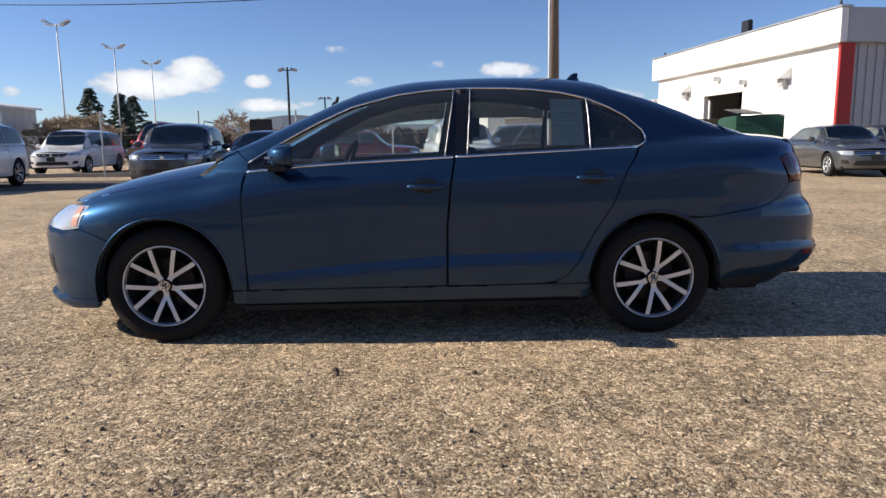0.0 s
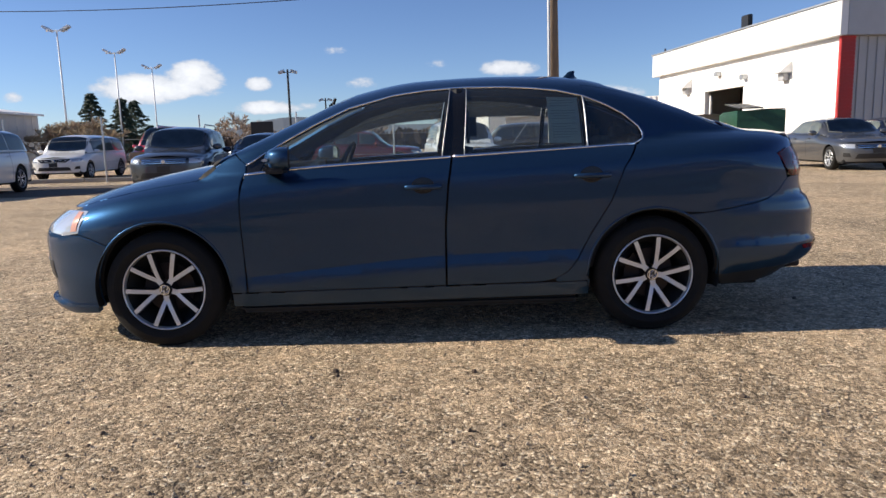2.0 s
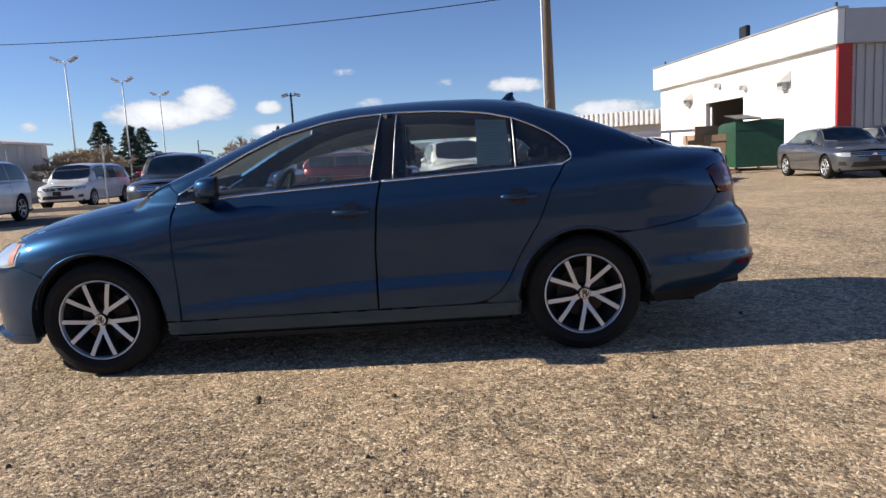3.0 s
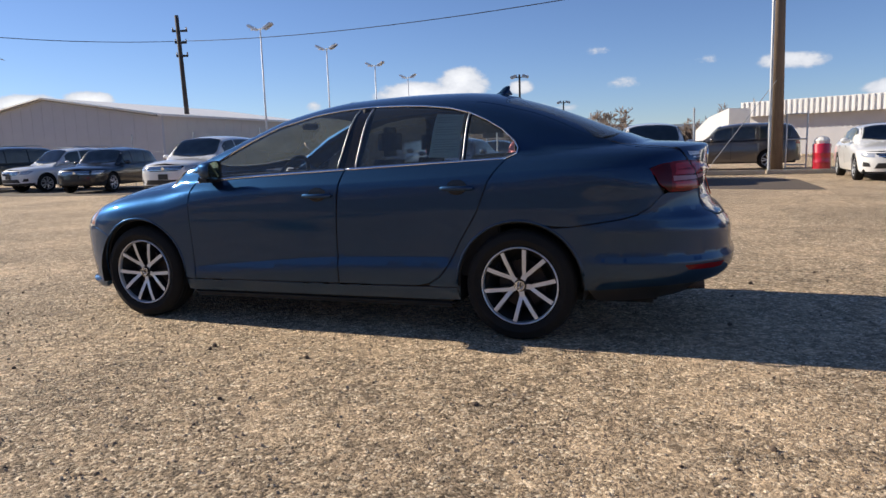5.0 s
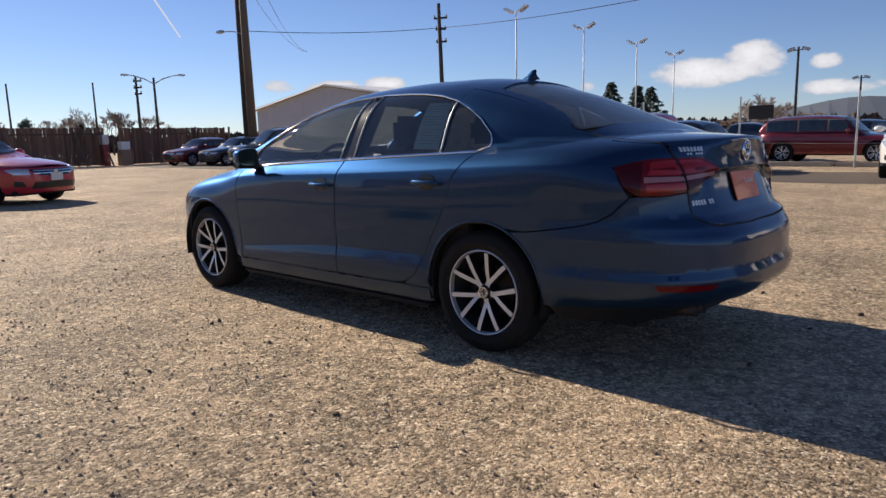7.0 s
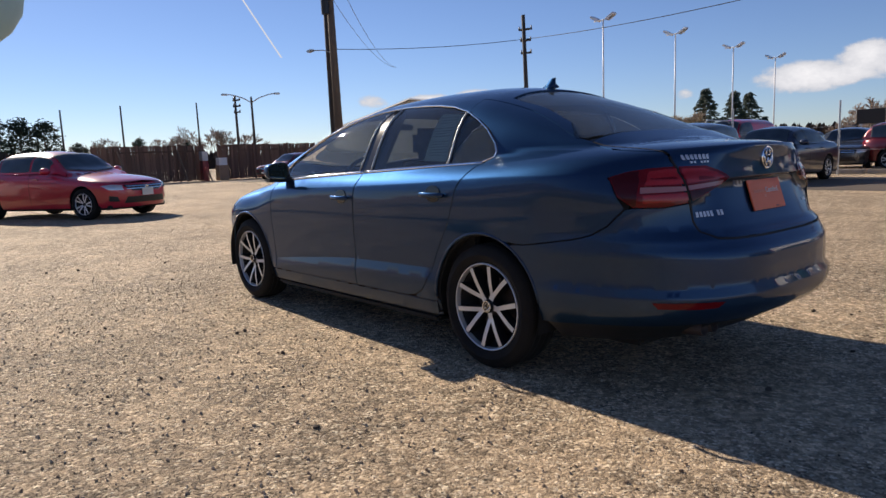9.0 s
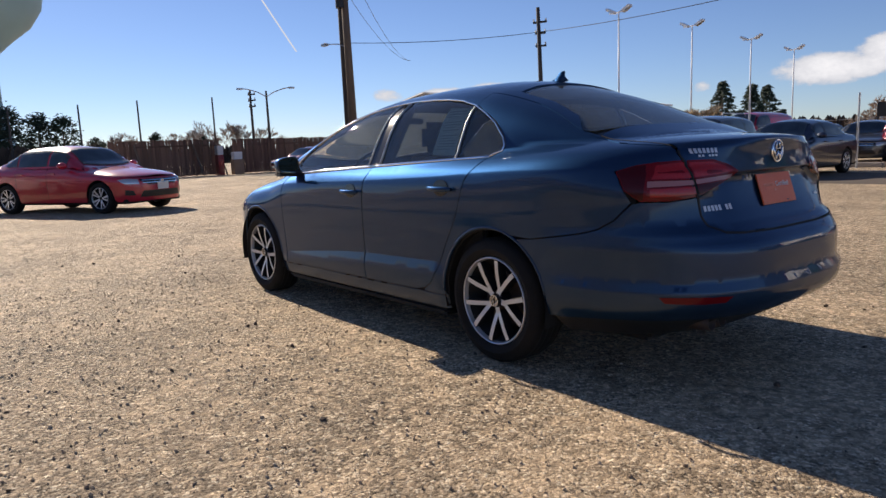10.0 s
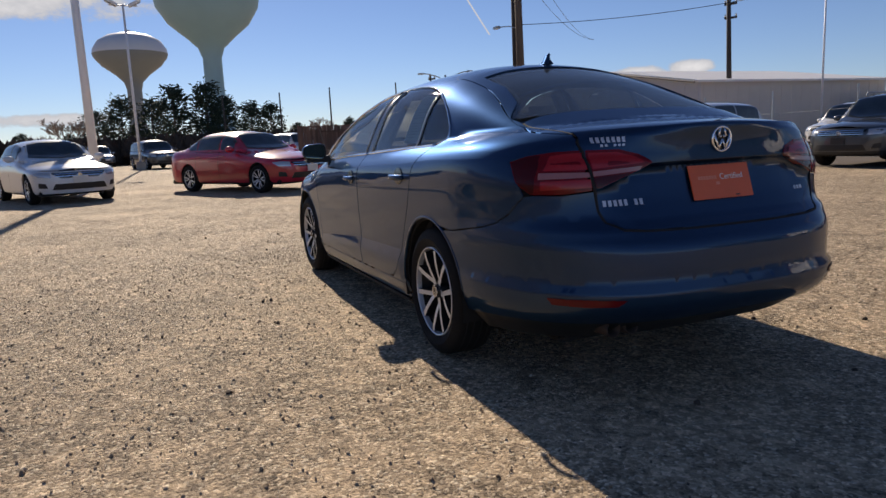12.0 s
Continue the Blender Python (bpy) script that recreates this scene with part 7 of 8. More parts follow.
for z in (0.75, 1.45):
    bm = bmesh.new()
    bm_path(bm, [(2.3 - 3.3 * k, 19.4, z - (0.06 if k % 2 else 0)) for k in range(8)], 0.005, 4)
    tagged(part("cable", bm, GALV), "thin steel cable strung between the posts", "cable")
t = thing("utility_box", pose(-10.0, 20.6, 0, 0, 0, 8), "tan and grey utility box beside the kerb", "box")
part("body", box(-0.48, -0.25, 0, 0.48, 0.25, 1.0, 0.02), CARDB, t)
part("skirt", box(-0.5, -0.27, 0, 0.5, 0.27, 0.55, 0.02), GALV, t)


def heap(name, x0, x1, y0, y1, h, n, mat, label, seed):
    r = random.Random(seed)
    bm = bmesh.new()
    for _ in range(n):
        x, y, s = r.uniform(x0, x1), r.uniform(y0, y1), r.uniform(0.05, 0.16)
        bmesh.ops.create_icosphere(bm, subdivisions=1, radius=s, matrix=Matrix.Translation((x, y, s * 0.2)) @ Matrix.Diagonal((1.6, 1.2, h, 1)) @ Euler((r.random(), r.random(), r.random())).to_matrix().to_4x4())
    return tagged(part(name, bm, mat), label, "earth", kind="stuff")


heap("dirt_strip", -20, 4, 20.1, 21.2, 0.7, 420, plain("brown_earth", (0.16, 0.10, 0.07), 0.95, vary=0.25, scale=5, bump=0.6), "strip of brown clods along the kerb", 3)
heap("dirt_strip", 8.5, 12.0, 21.5, 23.0, 0.5, 60, MATS["brown_earth"], "scatter of brown clods near the bin", 8)
# darker strip with wavering edges along the parking row
bm = bmesh.new()
pts_o, pts_i = [], []
for k in range(40):
    x = -34 + k * 1.0
    w0, w1 = 12.4 + 0.8 * noise.noise(Vector((x * 0.3, 1, 0))), 17.0 + 1.0 * noise.noise(Vector((x * 0.25, 5, 0)))
    pts_o.append(bm.verts.new((x, w0, 0.004))), pts_i.append(bm.verts.new((x, w1, 0.004)))
for k in range(39):
    bm.faces.new((pts_o[k], pts_o[k + 1], pts_i[k + 1], pts_i[k]))
tagged(part("asphalt_strip", bm, DARK_GROUND), "dark brown strip along the parking row", "road", kind="structure")

# ---- bin and rubbish near the workshop ----
t = thing("dumpster", pose(13.6, 24.2, 0, 0, 0, 80), "green steel waste container with an open black lid", "dumpster")
bm = prism([(-1.7, 0.15), (1.7, 0.15), (1.7, 1.75), (0.6, 1.95), (-1.7, 1.95)], -0.9, 0.9, "Y")
part("bin_body", bm, GREEN, t)
for x in (-1.2, -0.4, 0.4, 1.2):
    part("stiffener", box(x - 0.05, -0.96, 0.2, x + 0.05, -0.9, 1.7, 0.01), GREEN, t)
for x in (-1.72, 1.66):
    part("stiffener", box(x, -0.9, 1.6, x + 0.06, 0.9, 1.75, 0.01), GREEN, t)
part("lid", prism([(-1.7, 1.97), (0.2, 1.97), (0.2, 2.0), (-1.7, 2.0)], -0.9, 0.0, "Y"), BLACK, t)
o = part("open_lid", prism([(-1.7, 0.0), (0.6, 0.25), (0.6, 0.29), (-1.7, 0.05)], 0.02, 0.9, "Y"), BLACK, t)
o.location = (-0.3, 0, 2.0)
for x in (-1.4, 1.4):
    for y in (-0.8, 0.8):
        part("caster", lathe([(0.0, -0.04), (0.08, -0.04), (0.08, 0.04), (0.0, 0.04)], 12, "Y"), BLACK, t).location = (x, y, 0.08)
t = thing("trailer", pose(10.6, 26.0, 0), "pale flat trailer with a white rail frame", "trailer")
part("deck", box(-1.6, -1.0, 0.6, 1.6, 1.0, 0.75, 0.02), TRIMW, t)
part("frame", box(-1.6, -1.0, 1.7, 1.6, -0.9, 1.82, 0.02), TRIMW, t)
for x in (-1.55, 0.0, 1.5):
    part("stake", box(x, -1.0, 0.75, x + 0.08, -0.92, 1.7, 0.01), TRIMW, t)
for y in (-1.05, 1.05):
    wheel(t, 0.0, y, R=0.33, rim=0.2, w=0.2, face=-1 if y < 0 else 1, style="five", fine=False)
for k, (x, y, a, s) in enumerate(((11.9, 25.0, 12, 1.0), (12.4, 24.7, -20, 0.8), (11.2, 24.6, 30, 0.7))):
    t = thing("cardboard_box", pose(x, y, 0, 0, 0, a), "large flattened brown cardboard box leaning by the bin", "box", "cardboard boxes")
    part("carton", box(-0.55 * s, -0.45 * s, 0, 0.55 * s, 0.45 * s, 1.55 * s, 0.02), CARDB, t)
    o = part("flap", box(-0.55 * s, -0.5 * s, 1.55 * s, 0.55 * s, -0.44 * s, 1.9 * s, 0.005), CARDB, t)
t = thing("barrel", pose(6.3, 21.2, 0), "red steel drum beside the gate", "barrel")
part("drum", lathe([(0.0, 0.0), (0.28, 0.0), (0.285, 0.05), (0.275, 0.30), (0.285, 0.32), (0.275, 0.34), (0.275, 0.6), (0.285, 0.62), (0.275, 0.64), (0.285, 0.9), (0.27, 0.93), (0.0, 0.92)], 24), RED_P, t, smooth=True)
part("bag", lathe([(0.0, 0.9), (0.22, 0.93), (0.25, 1.03), (0.16, 1.14), (0.0, 1.17)], 12), PLATE_W, t)
t = thing("metal_gate", pose(5.55, 21.4, 0), "galvanised tube gate frame beside the pole", "gate")
for x in (0.0, 0.62):
    bm = bmesh.new()
    bm_tube(bm, (x - 0.3, 0, 0), (x - 0.3, 0, 1.95), 0.028, n=8)
    part("upright", bm, GALV, t)
for z in (0.25, 1.1, 1.93):
    bm = bmesh.new()
    bm_tube(bm, (-0.3, 0, z), (0.32, 0, z), 0.024, n=8)
    part("gate_rail", bm, GALV, t)

# ---- poles, lamps and wires ----
def utility_pole(x, y, h, r, mat, arms, label, lean=(0, 0), lamp=False):
    t = thing("utility_pole", pose(x, y, 0, lean[0], lean[1], 0), label, "pole", "utility poles")
    part("shaft", lathe([(0.0, 0.0), (r, 0.0), (r * 0.7, h), (0.0, h + 0.02)], 14), mat, t, smooth=True)
    for z, w, a in arms:
        o = part("crossarm", box(-w / 2, -0.06, -0.06, w / 2, 0.06, 0.06, 0.01), mat, t)
        o.matrix_local = pose(0, r * 0.9, z, 0, 0, a)
        for s in (-0.44, 0.44):
            q = part("insulator", lathe([(0.0, 0.0), (0.05, 0.0), (0.06, 0.06), (0.03, 0.1), (0.05, 0.14), (0.0, 0.18)], 10), GALV, o)
            q.location = (s * w, 0, 0.06)
    if lamp:
        bm = bmesh.new()
        bm_path(bm, [(0, 0, lamp), (-0.6, -0.3, lamp + 0.25), (-1.2, -0.6, lamp + 0.3)], 0.03, 6)
        part("lamp_arm", bm, GALV, t)
        part("lamp_head", box(-1.55, -0.85, lamp + 0.22, -1.1, -0.55, lamp + 0.36, 0.03), GALV, t)
    return t


utility_pole(4.95, 21.5, 11.0, 0.235, POLEWOOD, [(10.3, 2.2, 10)], "tall weathered wooden utility pole with steel conduit", (0, -0.6))
bm = bmesh.new()
bm_path(bm, [(4.72, 21.22, 0.0), (4.68, 21.2, 9.0)], 0.05, 8)
tagged(part("conduit", bm, GALV), "pale steel conduit strapped to a wooden pole", "pipe")
bm = bmesh.new()
bm_path(bm, [(4.9, 21.3, 3.1), (2.7, 21.0, 0.05)], 0.012, 6)
tagged(part("guy_wire", bm, GALV), "taut guy wire running from pole to ground", "cable")
p_ = utility_pole(-30.0, 18.1, 12.0, 0.25, POLEWOOD, [(11.2, 2.4, 35)], "thick brown wooden utility pole beside parked cars", (0, -1.4), 6.9)
bm = bmesh.new()
bm_tube(bm, (0.0, -0.35, 9.0), (0.0, -0.35, 9.8), 0.22, n=12)
part("transformer", bm, BLACK, p_)
utility_pole(-30.7, 18.2, 12.0, 0.22, POLEDARK, [], "dark wooden pole standing beside a thicker one", (0, -1.0))
utility_pole(-27.3, 31.0, 9.8, 0.17, POLEDARK, [(8.9, 0.9, 30), (8.2, 0.7, 30), (7.4, 0.7, 30)], "dark slim utility pole with short crossarms", (0, -1.8))
utility_pole(-52.0, 21.9, 6.6, 0.13, POLEDARK, [(6.2, 0.8, 20), (5.7, 0.8, 20), (5.2, 0.7, 20)], "far utility pole with several crossarms", (0, -1))
for a, h in ((78.1, 5.6), (74.1, 5.9), (68.7, 6.1), (82.5, 5.4)):
    utility_pole(3.74 - 62 * math.sin(radians(a)), -3.16 + 62 * math.cos(radians(a)), h, 0.085, POLEDARK, [], "slim dark pole standing beyond the fence", (0, -1.0))
for x, y, h in ((-9.15, 43.5, 6.2), (-9.4, 62.7, 5.5)):
    t = thing("floodlight_pole", pose(x, y, 0), "dark lamp pole with two floodlights", "lamp pole", "dark floodlight poles")
    part("shaft", lathe([(0.0, 0.0), (0.10, 0.0), (0.07, h), (0.0, h)], 12), BLACK, t)
    for s in (-1, 1):
        o = part("lamp_head", box(-0.22, -0.14, -0.10, 0.22, 0.14, 0.10, 0.03), GALV, t)
        o.matrix_local = pose(s * 0.42, 0, h - 0.15, 0, s * 18, 0)
    bm = bmesh.new()
    bm_tube(bm, (-0.42, 0, h - 0.2), (0.42, 0, h - 0.2), 0.03, n=6)
    part("bracket", bm, BLACK, t)


def lot_lamp(x, y, h, r=0.058, turn=0.0):
    t = thing("lot_lamp", pose(x, y, 0, 0, 0, turn), "white lot lamp with angled floodlight heads on a tall pole", "lamp", "lot lamps")
    part("pole", lathe([(0.0, 0.0), (r * 1.25, 0.0), (r * 0.85, h), (0.0, h)], 14), LAMPWHITE, t, smooth=True)
    part("base", box(-0.25, -0.25, 0, 0.25, 0.25, 0.5, 0.03), CONCRETE, t)
    bm = bmesh.new()
    bm_tube(bm, (-0.75, 0, h - 0.05), (0.75, 0, h - 0.05), 0.04, n=8)
    part("crossarm", bm, LAMPWHITE, t)
    for s in (-1, 1):
        o = part("lamp_head", box(-0.36, -0.22, -0.06, 0.36, 0.22, 0.10, 0.03), LAMPWHITE, t)
        o.matrix_local = pose(s * 0.62, 0, h + 0.08, 0, s * -28, 0)
        part("lens", box(-0.30, -0.18, -0.075, 0.30, 0.18, -0.062), GALV, o)
    return t


for x, y, h in ((-25.3, 36.4, 9.65), (-25.4, 45.6, 9.5), (-26.2, 56.3, 9.35), (-26.9, 66.1, 9.15)):
    lot_lamp(x, y, h)
lot_lamp(-39.6, -2.05, 9.3, 0.07, 95)
lot_lamp(-20.2, -3.42, 9.6, 0.115, 95)
# twin-armed street lamp
t = thing("street_lamp", pose(-50.6, 22.7, 0, 0, -1.0, 0), "dark street lamp pole with two long curved arms", "lamp")
part("pole", lathe([(0.0, 0.0), (0.13, 0.0), (0.08, 6.4), (0.0, 6.4)], 12), POLEDARK, t)
for s in (-1, 1):
    bm = bmesh.new()
    bm_path(bm, [(0, 0, 5.9), (s * 0.3, s * 0.6, 6.3), (s * 0.62, s * 1.3, 6.55), (s * 0.85, s * 1.75, 6.62)], 0.045, 6)
    part("arm", bm, GALV, t)
    part("lamp_head", box(s * 0.92 - 0.13, s * 1.9 - 0.25, 6.53, s * 0.92 + 0.13, s * 1.9 + 0.25, 6.68, 0.03), GALV, t)


def wire(a, b, sag, r=0.018, n=24):
    a, b = Vector(a), Vector(b)
    bm = bmesh.new()
    bm_path(bm, [a.lerp(b, k / n) - Vector((0, 0, 4 * sag * (k / n) * (1 - k / n))) for k in range(n + 1)], r, 4)
    tagged(part("power_line", bm, BLACK), "thin black overhead power line", "cable", "overhead lines")


wire((-27.3, 31.0, 8.25), (4.95, 21.5, 6.95), 0.55)
wire((-27.3, 31.0, 8.25), (-30.0, 18.1, 7.1), 0.2)
for s in (-0.8, 0.8):
    wire((-30.6 + s, 18.1, 11.4), (-60, 45, 11.0), 1.2)

# ---- water towers ----
def water_tower(x, y, prof, mat_low, mat_top, split, label):
    t = thing("water_tower", pose(x, y, 0), label, "water tower", "water towers")
    lo = [p for p in prof if p[1] <= split]
    hi = [p for p in prof if p[1] >= split]
    part("pedestal", lathe(lo, 48), mat_low, t, smooth=True)
    part("tank_top", lathe(hi, 48), mat_top, t, smooth=True)
    bm = bmesh.new()
    bm_tube(bm, (0, 0, prof[-1][1] - 0.1), (0, 0, prof[-1][1] + 0.7), 0.5, n=10)
    part("hatch", bm, mat_top, t)


water_tower(-110.0, 9.9, [(4.2, 0.0), (3.4, 2.0), (2.35, 4.5), (1.62, 7.5), (1.42, 10.0), (1.42, 14.9), (1.95, 16.4), (3.5, 17.9), (6.0, 20.0), (7.5, 22.4), (7.9, 24.5), (7.6, 26.8), (6.2, 29.2), (3.8, 30.8), (0.0, 31.4)], TOWER, TOWER, 24.5, "pale green water tower with a flared pedestal")
# white tower: the backlit underside's shade is put into a grey lower colour
water_tower(-195.6, -1.3, [(4.5, 0.0), (3.0, 5.0), (1.9, 9.0), (1.8, 17.0), (2.3, 19.0), (4.0, 20.8), (7.2, 23.2), (8.8, 25.2), (9.1, 26.2), (8.9, 27.4), (7.6, 29.4), (5.2, 30.8), (2.5, 31.4), (0.0, 31.5)], plain("shaded_tank_paint", (0.22, 0.25, 0.26), 0.55, vary=0.05, scale=0.4), TOWERW, 26.2, "distant white painted water tower")


# ---- trees and distance ----
def bare_tree(name, x, y, h, spread, seed, mat=None, label="leafless deciduous tree with fine twigs", dens=1.0, trunk=0.12):
    r = random.Random(seed)
    t = thing(name, pose(x, y, 0), label, "tree" if name == "tree" else "shrub")
    tw, br = bmesh.new(), bmesh.new()
    bm_tube(br, (0, 0, 0), (0.1, 0, h * 0.28), trunk * h / 6, trunk * h / 8, 8)

    def grow(p, d, length, rad, depth):
        q = p + d * length
        rad = max(rad, 0.0055 * h)
        bm_tube(br if depth < 2 else tw, p, q, rad, rad * 0.7, 5 if depth < 2 else 3, False)
        if depth >= 5:
            return
        for _ in range(3 if depth < 3 else int(4 * dens)):
            e = (d + Vector((r.uniform(-1, 1) * spread, r.uniform(-1, 1) * spread, r.uniform(-0.25, 0.6)))).normalized()
            grow(p + d * length * r.uniform(0.55, 1.0), e, length * r.uniform(0.55, 0.8), rad * 0.55, depth + 1)
    for k in range(4):
        a = 2 * math.pi * (k + r.random()) / 4
        grow(Vector((0.05, 0, h * r.uniform(0.12, 0.28))), Vector((math.cos(a) * spread * 0.9, math.sin(a) * spread * 0.9, 1)).normalized(), h * 0.30, trunk * h / 14, 1)
    part("trunk", br, BARK, t)
    part("crown", tw, mat or TWIG, t)
    return t


def conifer(x, y, h, w, seed, label="dark green conifer with drooping boughs", pine=False):
    r = random.Random(seed)
    t = thing("tree", pose(x, y, 0), label, "tree")
    bm = bmesh.new()
    bm_tube(bm, (0, 0, 0), (0, 0, h * 0.97), h * 0.022, h * 0.004, 8)
    part("trunk", bm, BARK, t)
    verts, faces = [], []

    def tuft(c, out, s):
        side = out.cross(Vector((r.uniform(-0.4, 0.4), r.uniform(-0.4, 0.4), 1))).normalized()
        up = side.cross(out)
        b = len(verts)
        verts.extend([tuple(c - out * s), tuple(c + side * s * 0.5 + up * s * 0.25), tuple(c + out * s * 1.6 - up * s * 0.3), tuple(c - side * s * 0.5 + up * s * 0.25), tuple(c + up * s * 0.6)])
        faces.extend([(b, b + 1, b + 4), (b + 1, b + 2, b + 4), (b + 2, b + 3, b + 4), (b + 3, b, b + 4), (b, b + 2, b + 1), (b, b + 3, b + 2)])

    limbs = bmesh.new()
    for k in range(95 if not pine else 46):
        u = (k + r.random()) / (95 if not pine else 46)
        if pine:
            reach = w / 2 * max(0.22, math.sin(math.pi * min(u * 0.80 + 0.20, 1)) ** 0.6) * r.uniform(0.55, 1.1)
            rise, z = r.uniform(0.0, 0.55), h * (0.16 + 0.74 * u)
        else:
            reach = w / 2 * (1.04 - u) ** 0.9 * r.uniform(0.7, 1.12)
            rise, z = -0.28 + 0.4 * u, h * (0.08 + 0.90 * u)
        a = k * 2.4 + r.uniform(-0.5, 0.5)
        d = Vector((math.cos(a), math.sin(a), rise)).normalized()
        bm_tube(limbs, (0, 0, z), Vector((0, 0, z)) + d * reach * 0.9, h * 0.006, h * 0.002, 4)
        for q in range(22 if not pine else 34):
            f = r.uniform(0.25, 1.0) ** (0.8 if not pine else 0.55)
            c = Vector((0, 0, z)) + d * reach * f
            rr = h * (0.018 if not pine else 0.05) * (1.3 - 0.5 * f)
            c += Vector((r.gauss(0, rr), r.gauss(0, rr), r.gauss(0, rr * (0.6 if not pine else 0.8))))
            o = Vector((d.x + r.uniform(-0.7, 0.7), d.y + r.uniform(-0.7, 0.7), r.uniform(-0.5, 0.15) if not pine else r.uniform(-0.1, 0.9))).normalized()
            tuft(c, o, h * r.uniform(0.014, 0.032))
    part("bough", limbs, BARK, t)
    me = bpy.data.meshes.new("crown")
    me.from_pydata(verts, [], faces)
    obj("crown", me, NEEDLE, t)
    return t


def at_bearing(ex, ey, az, d):
    return ex - d * math.sin(radians(az)), ey + d * math.cos(radians(az))


for az, d, h, w, s in ((25.3, 66, 5.9, 5.4, 1), (23.3, 67, 5.6, 4.4, 2), (22.4, 70, 5.6, 5.0, 3), (21.4, 72, 3.4, 4.6, 4)):
    conifer(*at_bearing(0.1, -4.5, az, d), h, w, s, "dark green spruce beyond the parked cars")
for az, d, h, w, s in ((90.9, 92, 8.0, 6.5, 5), (88.8, 90, 7.6, 6.0, 6), (87.2, 86, 8.8, 6.5, 7), (84.8, 84, 9.0, 6.0, 8), (83.4, 86, 7.4, 5.6, 9), (92.6, 96, 6.6, 6.0, 12), (81.5, 90, 6.9, 5.4, 10), (80.0, 90, 6.6, 5.6, 11), (77.9, 95, 4.2, 4.0, 14), (73.8, 100, 4.8, 2.6, 15), (70.4, 102, 4.6, 2.4, 16), (97.5, 110, 4.4, 4.5, 17), (94.5, 112, 4.2, 4.0, 18)):
    conifer(*at_bearing(4.37, -2.1, az, d), h, w * 0.78, s, "dark shaggy pine near the water tower", pine=True)
for az, d, h, s in ((28.6, 52, 3.3, 21), (27.3, 53, 3.9, 22), (26.0, 52, 4.1, 23), (24.8, 54, 3.6, 24)):
    bare_tree("shrub", *at_bearing(0.1, -4.5, az, d), h, 1.0, s, BUSH, "dense tan leafless shrub behind parked cars", 1.5, 0.08)
for az, d, h, s in ((15.2, 92, 6.4, 31), (13.2, 95, 4.8, 32), (5.0, 84, 6.2, 33), (16.6, 96, 4.6, 34), (11.5, 98, 4.0, 35)):
    bare_tree("tree", *at_bearing(0.1, -4.5, az, d), h, 0.95, s, None, "round leafless tree on the skyline", 1.4)
for az, d, h, s in ((65.9, 96, 6.4, 41), (67.6, 96, 6.2, 42), (69.6, 98, 5.8, 43), (71.5, 100, 5.2, 44), (75.2, 97, 5.4, 45), (77.0, 99, 4.6, 46), (93.6, 92, 6.4, 47), (63.2, 104, 4.6, 48), (1.0, 90, 4.4, 49), (-2.0, 76, 5.6, 50), (18.5, 60, 2.6, 51), (96.0, 100, 4.6, 52)):
    bare_tree("tree", *at_bearing(3.74, -3.16, az, d), h, 0.85, s, None, "leafless tree beyond the fence", 1.0)


def scrub_belt(name, x0, y0, x1, y1, h, n, mat, label, seed):
    """Low far scrub: many small spiky clumps along a line."""
    r = random.Random(seed)
    verts, faces = [], []
    for _ in range(n):
        t_ = r.random()
        cx, cy = x0 + (x1 - x0) * t_ + r.uniform(-1.5, 1.5), y0 + (y1 - y0) * t_ + r.uniform(-1.5, 1.5)
        s = h * r.uniform(0.25, 0.6)
        cz = r.uniform(0, h - s * 0.6)
        for _ in range(3):
            a = r.uniform(0, math.pi)
            dx, dy = math.cos(a) * s, math.sin(a) * s
            b = len(verts)
            verts += [(cx - dx, cy - dy, max(cz - s * 0.4, 0)), (cx + dx, cy + dy, max(cz - s * 0.4, 0)), (cx + dx * r.uniform(-0.4, 0.4), cy, cz + s * r.uniform(0.6, 1.0))]
            faces.append((b, b + 1, b + 2))
    me = bpy.data.meshes.new(name)
    me.from_pydata(verts, [], faces)
    return tagged(obj(name, me, mat), label, "hedge", kind="stuff")


scrub_belt("hedge", -61, -26, -60, 12, 2.3, 1500, SCRUB, "brown leafless hedge along the far lot edge", 5)
scrub_belt("far_scrub", -130, -60, -110, 60, 3.0, 1500, SCRUB, "dark belt of far scrub on the skyline", 6)
scrub_belt("far_scrub", -110, 60, -40, 120, 3.0, 1500, SCRUB, "dark belt of far scrub on the skyline", 7)
scrub_belt("far_scrub", -60, 105, 70, 112, 3.2, 1600, SCRUB, "dark belt of far scrub on the skyline", 9)
# far hills; the haze is put into their flat blue-grey colour
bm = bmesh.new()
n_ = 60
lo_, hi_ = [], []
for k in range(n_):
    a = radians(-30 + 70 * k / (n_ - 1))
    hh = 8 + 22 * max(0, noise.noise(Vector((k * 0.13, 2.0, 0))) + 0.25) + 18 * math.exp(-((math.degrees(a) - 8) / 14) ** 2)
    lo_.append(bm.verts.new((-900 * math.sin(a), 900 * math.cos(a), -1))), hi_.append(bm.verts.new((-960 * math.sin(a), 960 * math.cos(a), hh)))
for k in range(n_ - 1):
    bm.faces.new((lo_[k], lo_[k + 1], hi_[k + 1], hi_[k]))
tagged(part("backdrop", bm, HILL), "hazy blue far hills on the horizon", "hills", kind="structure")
# dark signboard among the far cars
t = thing("signboard", pose(-11.0, 43.0, 0), "dark rectangular signboard on two legs", "sign")
part("panel", box(-0.75, -0.05, 1.9, 0.75, 0.05, 2.75, 0.02), BLACK, t)
for s in (-0.5, 0.5):
    part("leg", box(s - 0.04, -0.04, 0, s + 0.04, 0.04, 1.9), GALV, t)

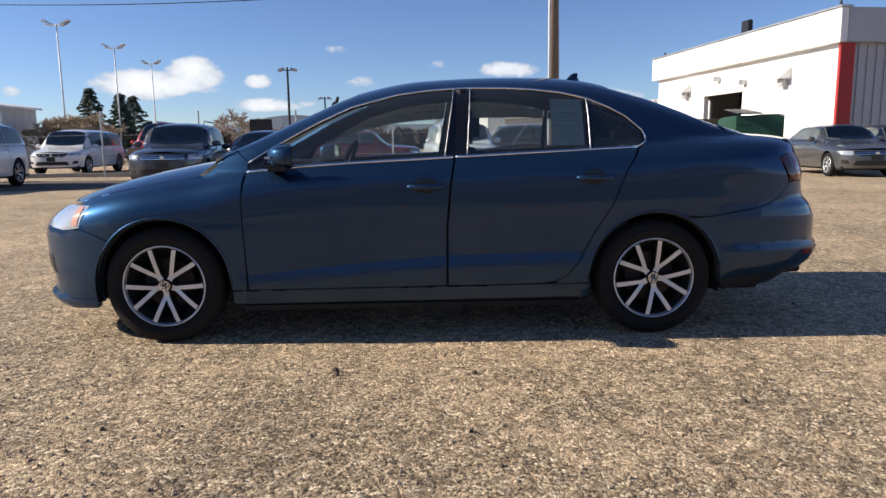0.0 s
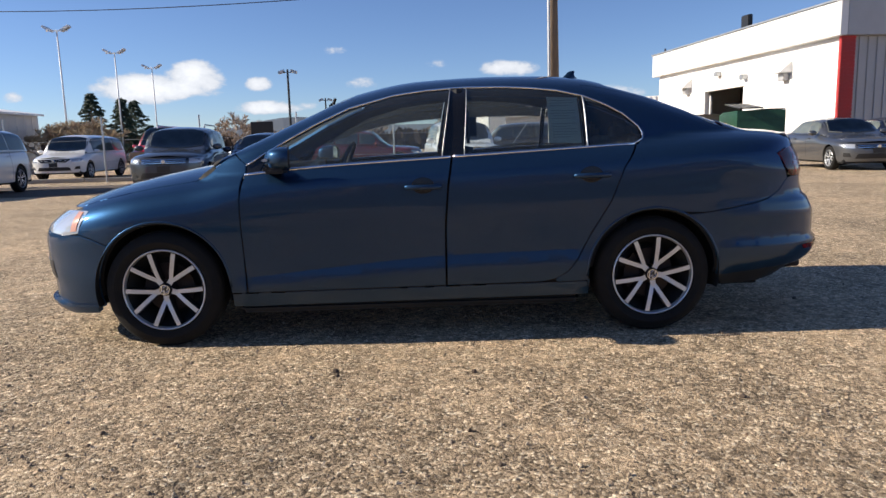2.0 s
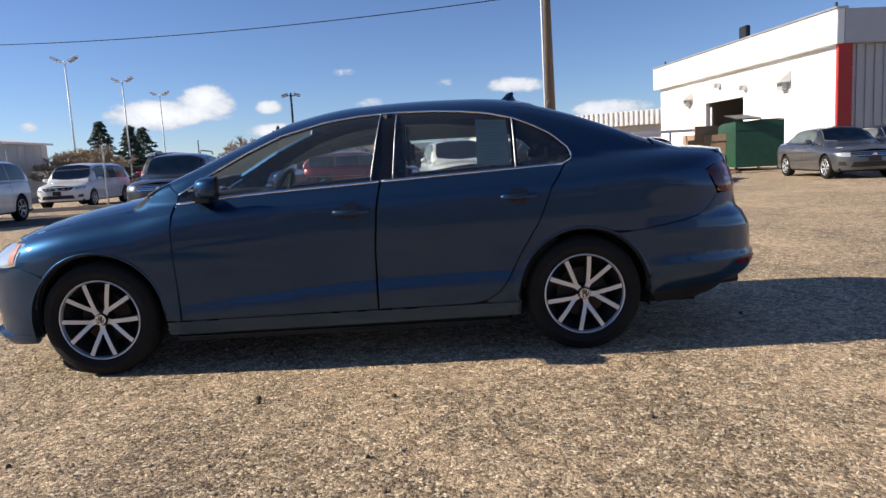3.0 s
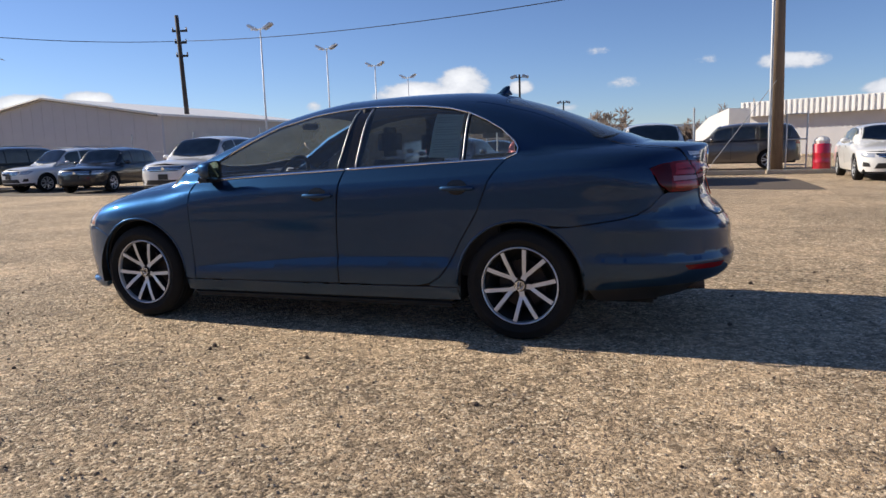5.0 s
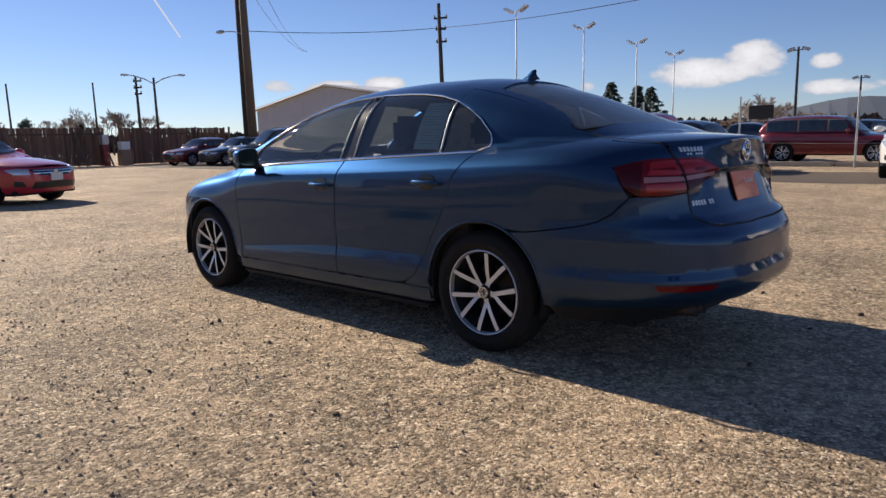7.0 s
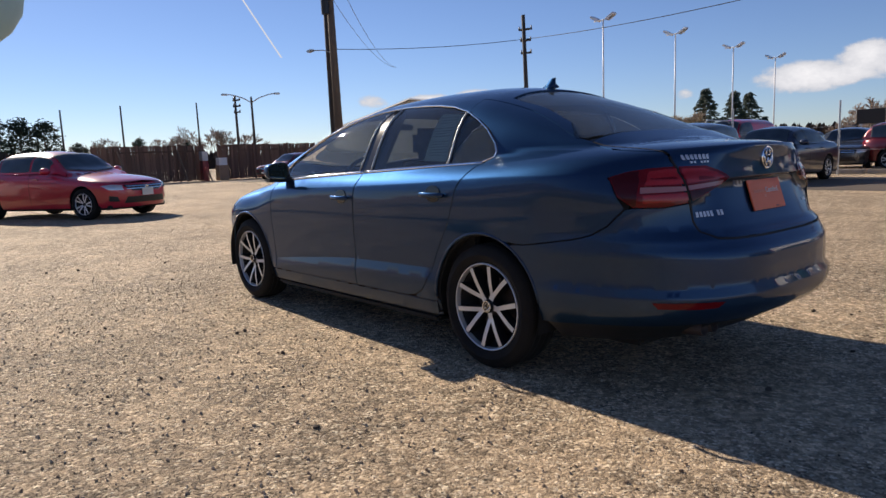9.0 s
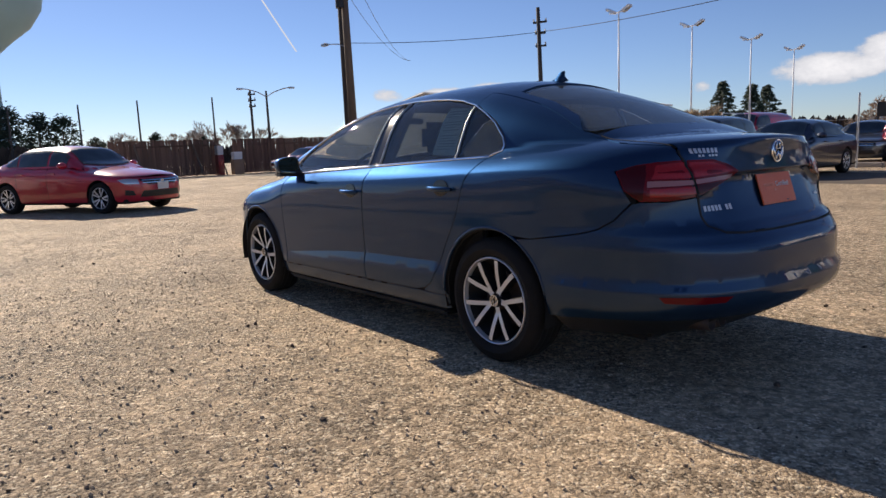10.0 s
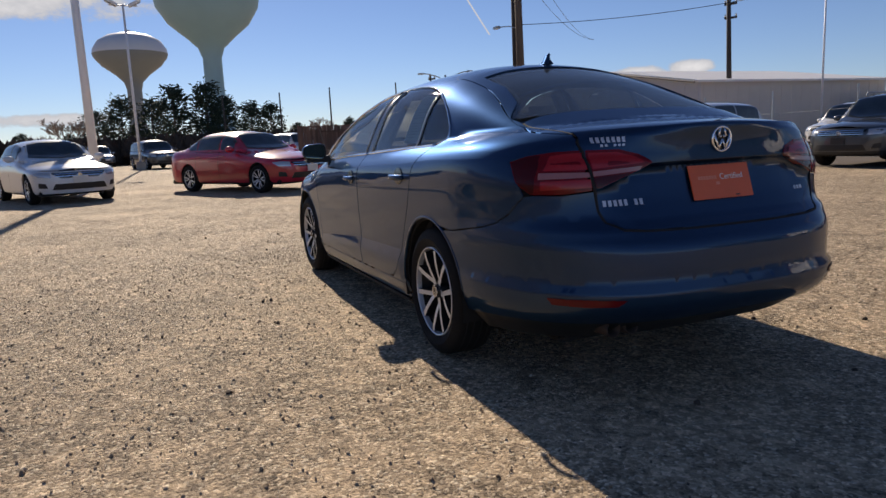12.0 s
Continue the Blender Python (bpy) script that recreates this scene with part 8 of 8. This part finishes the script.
# unseen dark slab, added behind the camera to darken the flank's reflections
t = part("asphalt_apron", box(-6.5, -17.0, -0.05, 9.0, -5.6, 0.004), DARK_GROUND)
tagged(t, "unseen dark slab added behind the camera to darken the car's reflections", "road", kind="structure")
# unseen plain building wall, added to close the lot behind the camera
t = thing("unseen_closing_wall", pose(0, -24, 0), "plain long unseen wall added to close the lot behind", "building", kind="structure")
part("wall", box(-26, -0.4, 0, 26, 0, 4.2), SHEDGREY, t)

# ---- loose stones on the gravel ----
def stones(name, n, size0, size1, cx, cy, rx, ry, seed, mat, label):
    r = random.Random(seed)
    base = bmesh.new()
    bmesh.ops.create_icosphere(base, subdivisions=1, radius=1.0)
    bv = np.array([v.co[:] for v in base.verts])
    bf = [tuple(v.index for v in f.verts) for f in base.faces]
    base.free()
    V, F = [], []
    for k in range(n):
        x, y = cx + rx * r.uniform(-1, 1), cy + ry * r.uniform(-1, 1)
        s = size0 + (size1 - size0) * r.random() ** 3
        q = np.array(Euler((r.uniform(0, 6), r.uniform(0, 6), r.uniform(0, 6))).to_matrix())
        v = (bv * np.array([s, s * r.uniform(0.6, 1), s * r.uniform(0.4, 0.7)])) @ q.T
        V.append(v + np.array([x, y, s * 0.25]))
        F += [tuple(i + k * len(bv) for i in f) for f in bf]
    me = bpy.data.meshes.new(name)
    me.from_pydata(np.vstack(V).tolist(), [], F)
    return tagged(obj(name, me, mat), label, "stones", kind="stuff")


def stone_material(name, ramp):
    m_ = bpy.data.materials.new(name)
    m_.use_nodes = True
    tr = m_.node_tree
    g_, c_ = tr.nodes.new("ShaderNodeNewGeometry"), tr.nodes.new("ShaderNodeValToRGB")
    e_ = c_.color_ramp.elements
    e_[0].color, e_[1].color = (*ramp[0], 1), (*ramp[1], 1)
    links(tr, g_.outputs["Random Per Island"], c_.inputs["Fac"])
    links(tr, c_.outputs[0], tr.nodes["Principled BSDF"].inputs["Base Color"])
    tr.nodes["Principled BSDF"].inputs["Roughness"].default_value = 0.85
    return m_


PEBBLE = stone_material("pebble", ((0.22, 0.15, 0.10), (0.52, 0.42, 0.30)))
DARKPEB = stone_material("dark_pebble", ((0.05, 0.035, 0.026), (0.12, 0.085, 0.06)))
stones("gravel_stones", 9000, 0.003, 0.010, 1.6, -2.2, 4.2, 1.9, 11, PEBBLE, "loose pale chips lying on the gravel")
stones("gravel_stones", 5000, 0.004, 0.012, -3.0, -1.0, 5.0, 4.0, 12, PEBBLE, "loose pale chips lying on the gravel")
stones("dark_stones", 260, 0.006, 0.020, 0.5, -1.5, 5.0, 3.5, 13, DARKPEB, "scattered dark clods on the gravel")
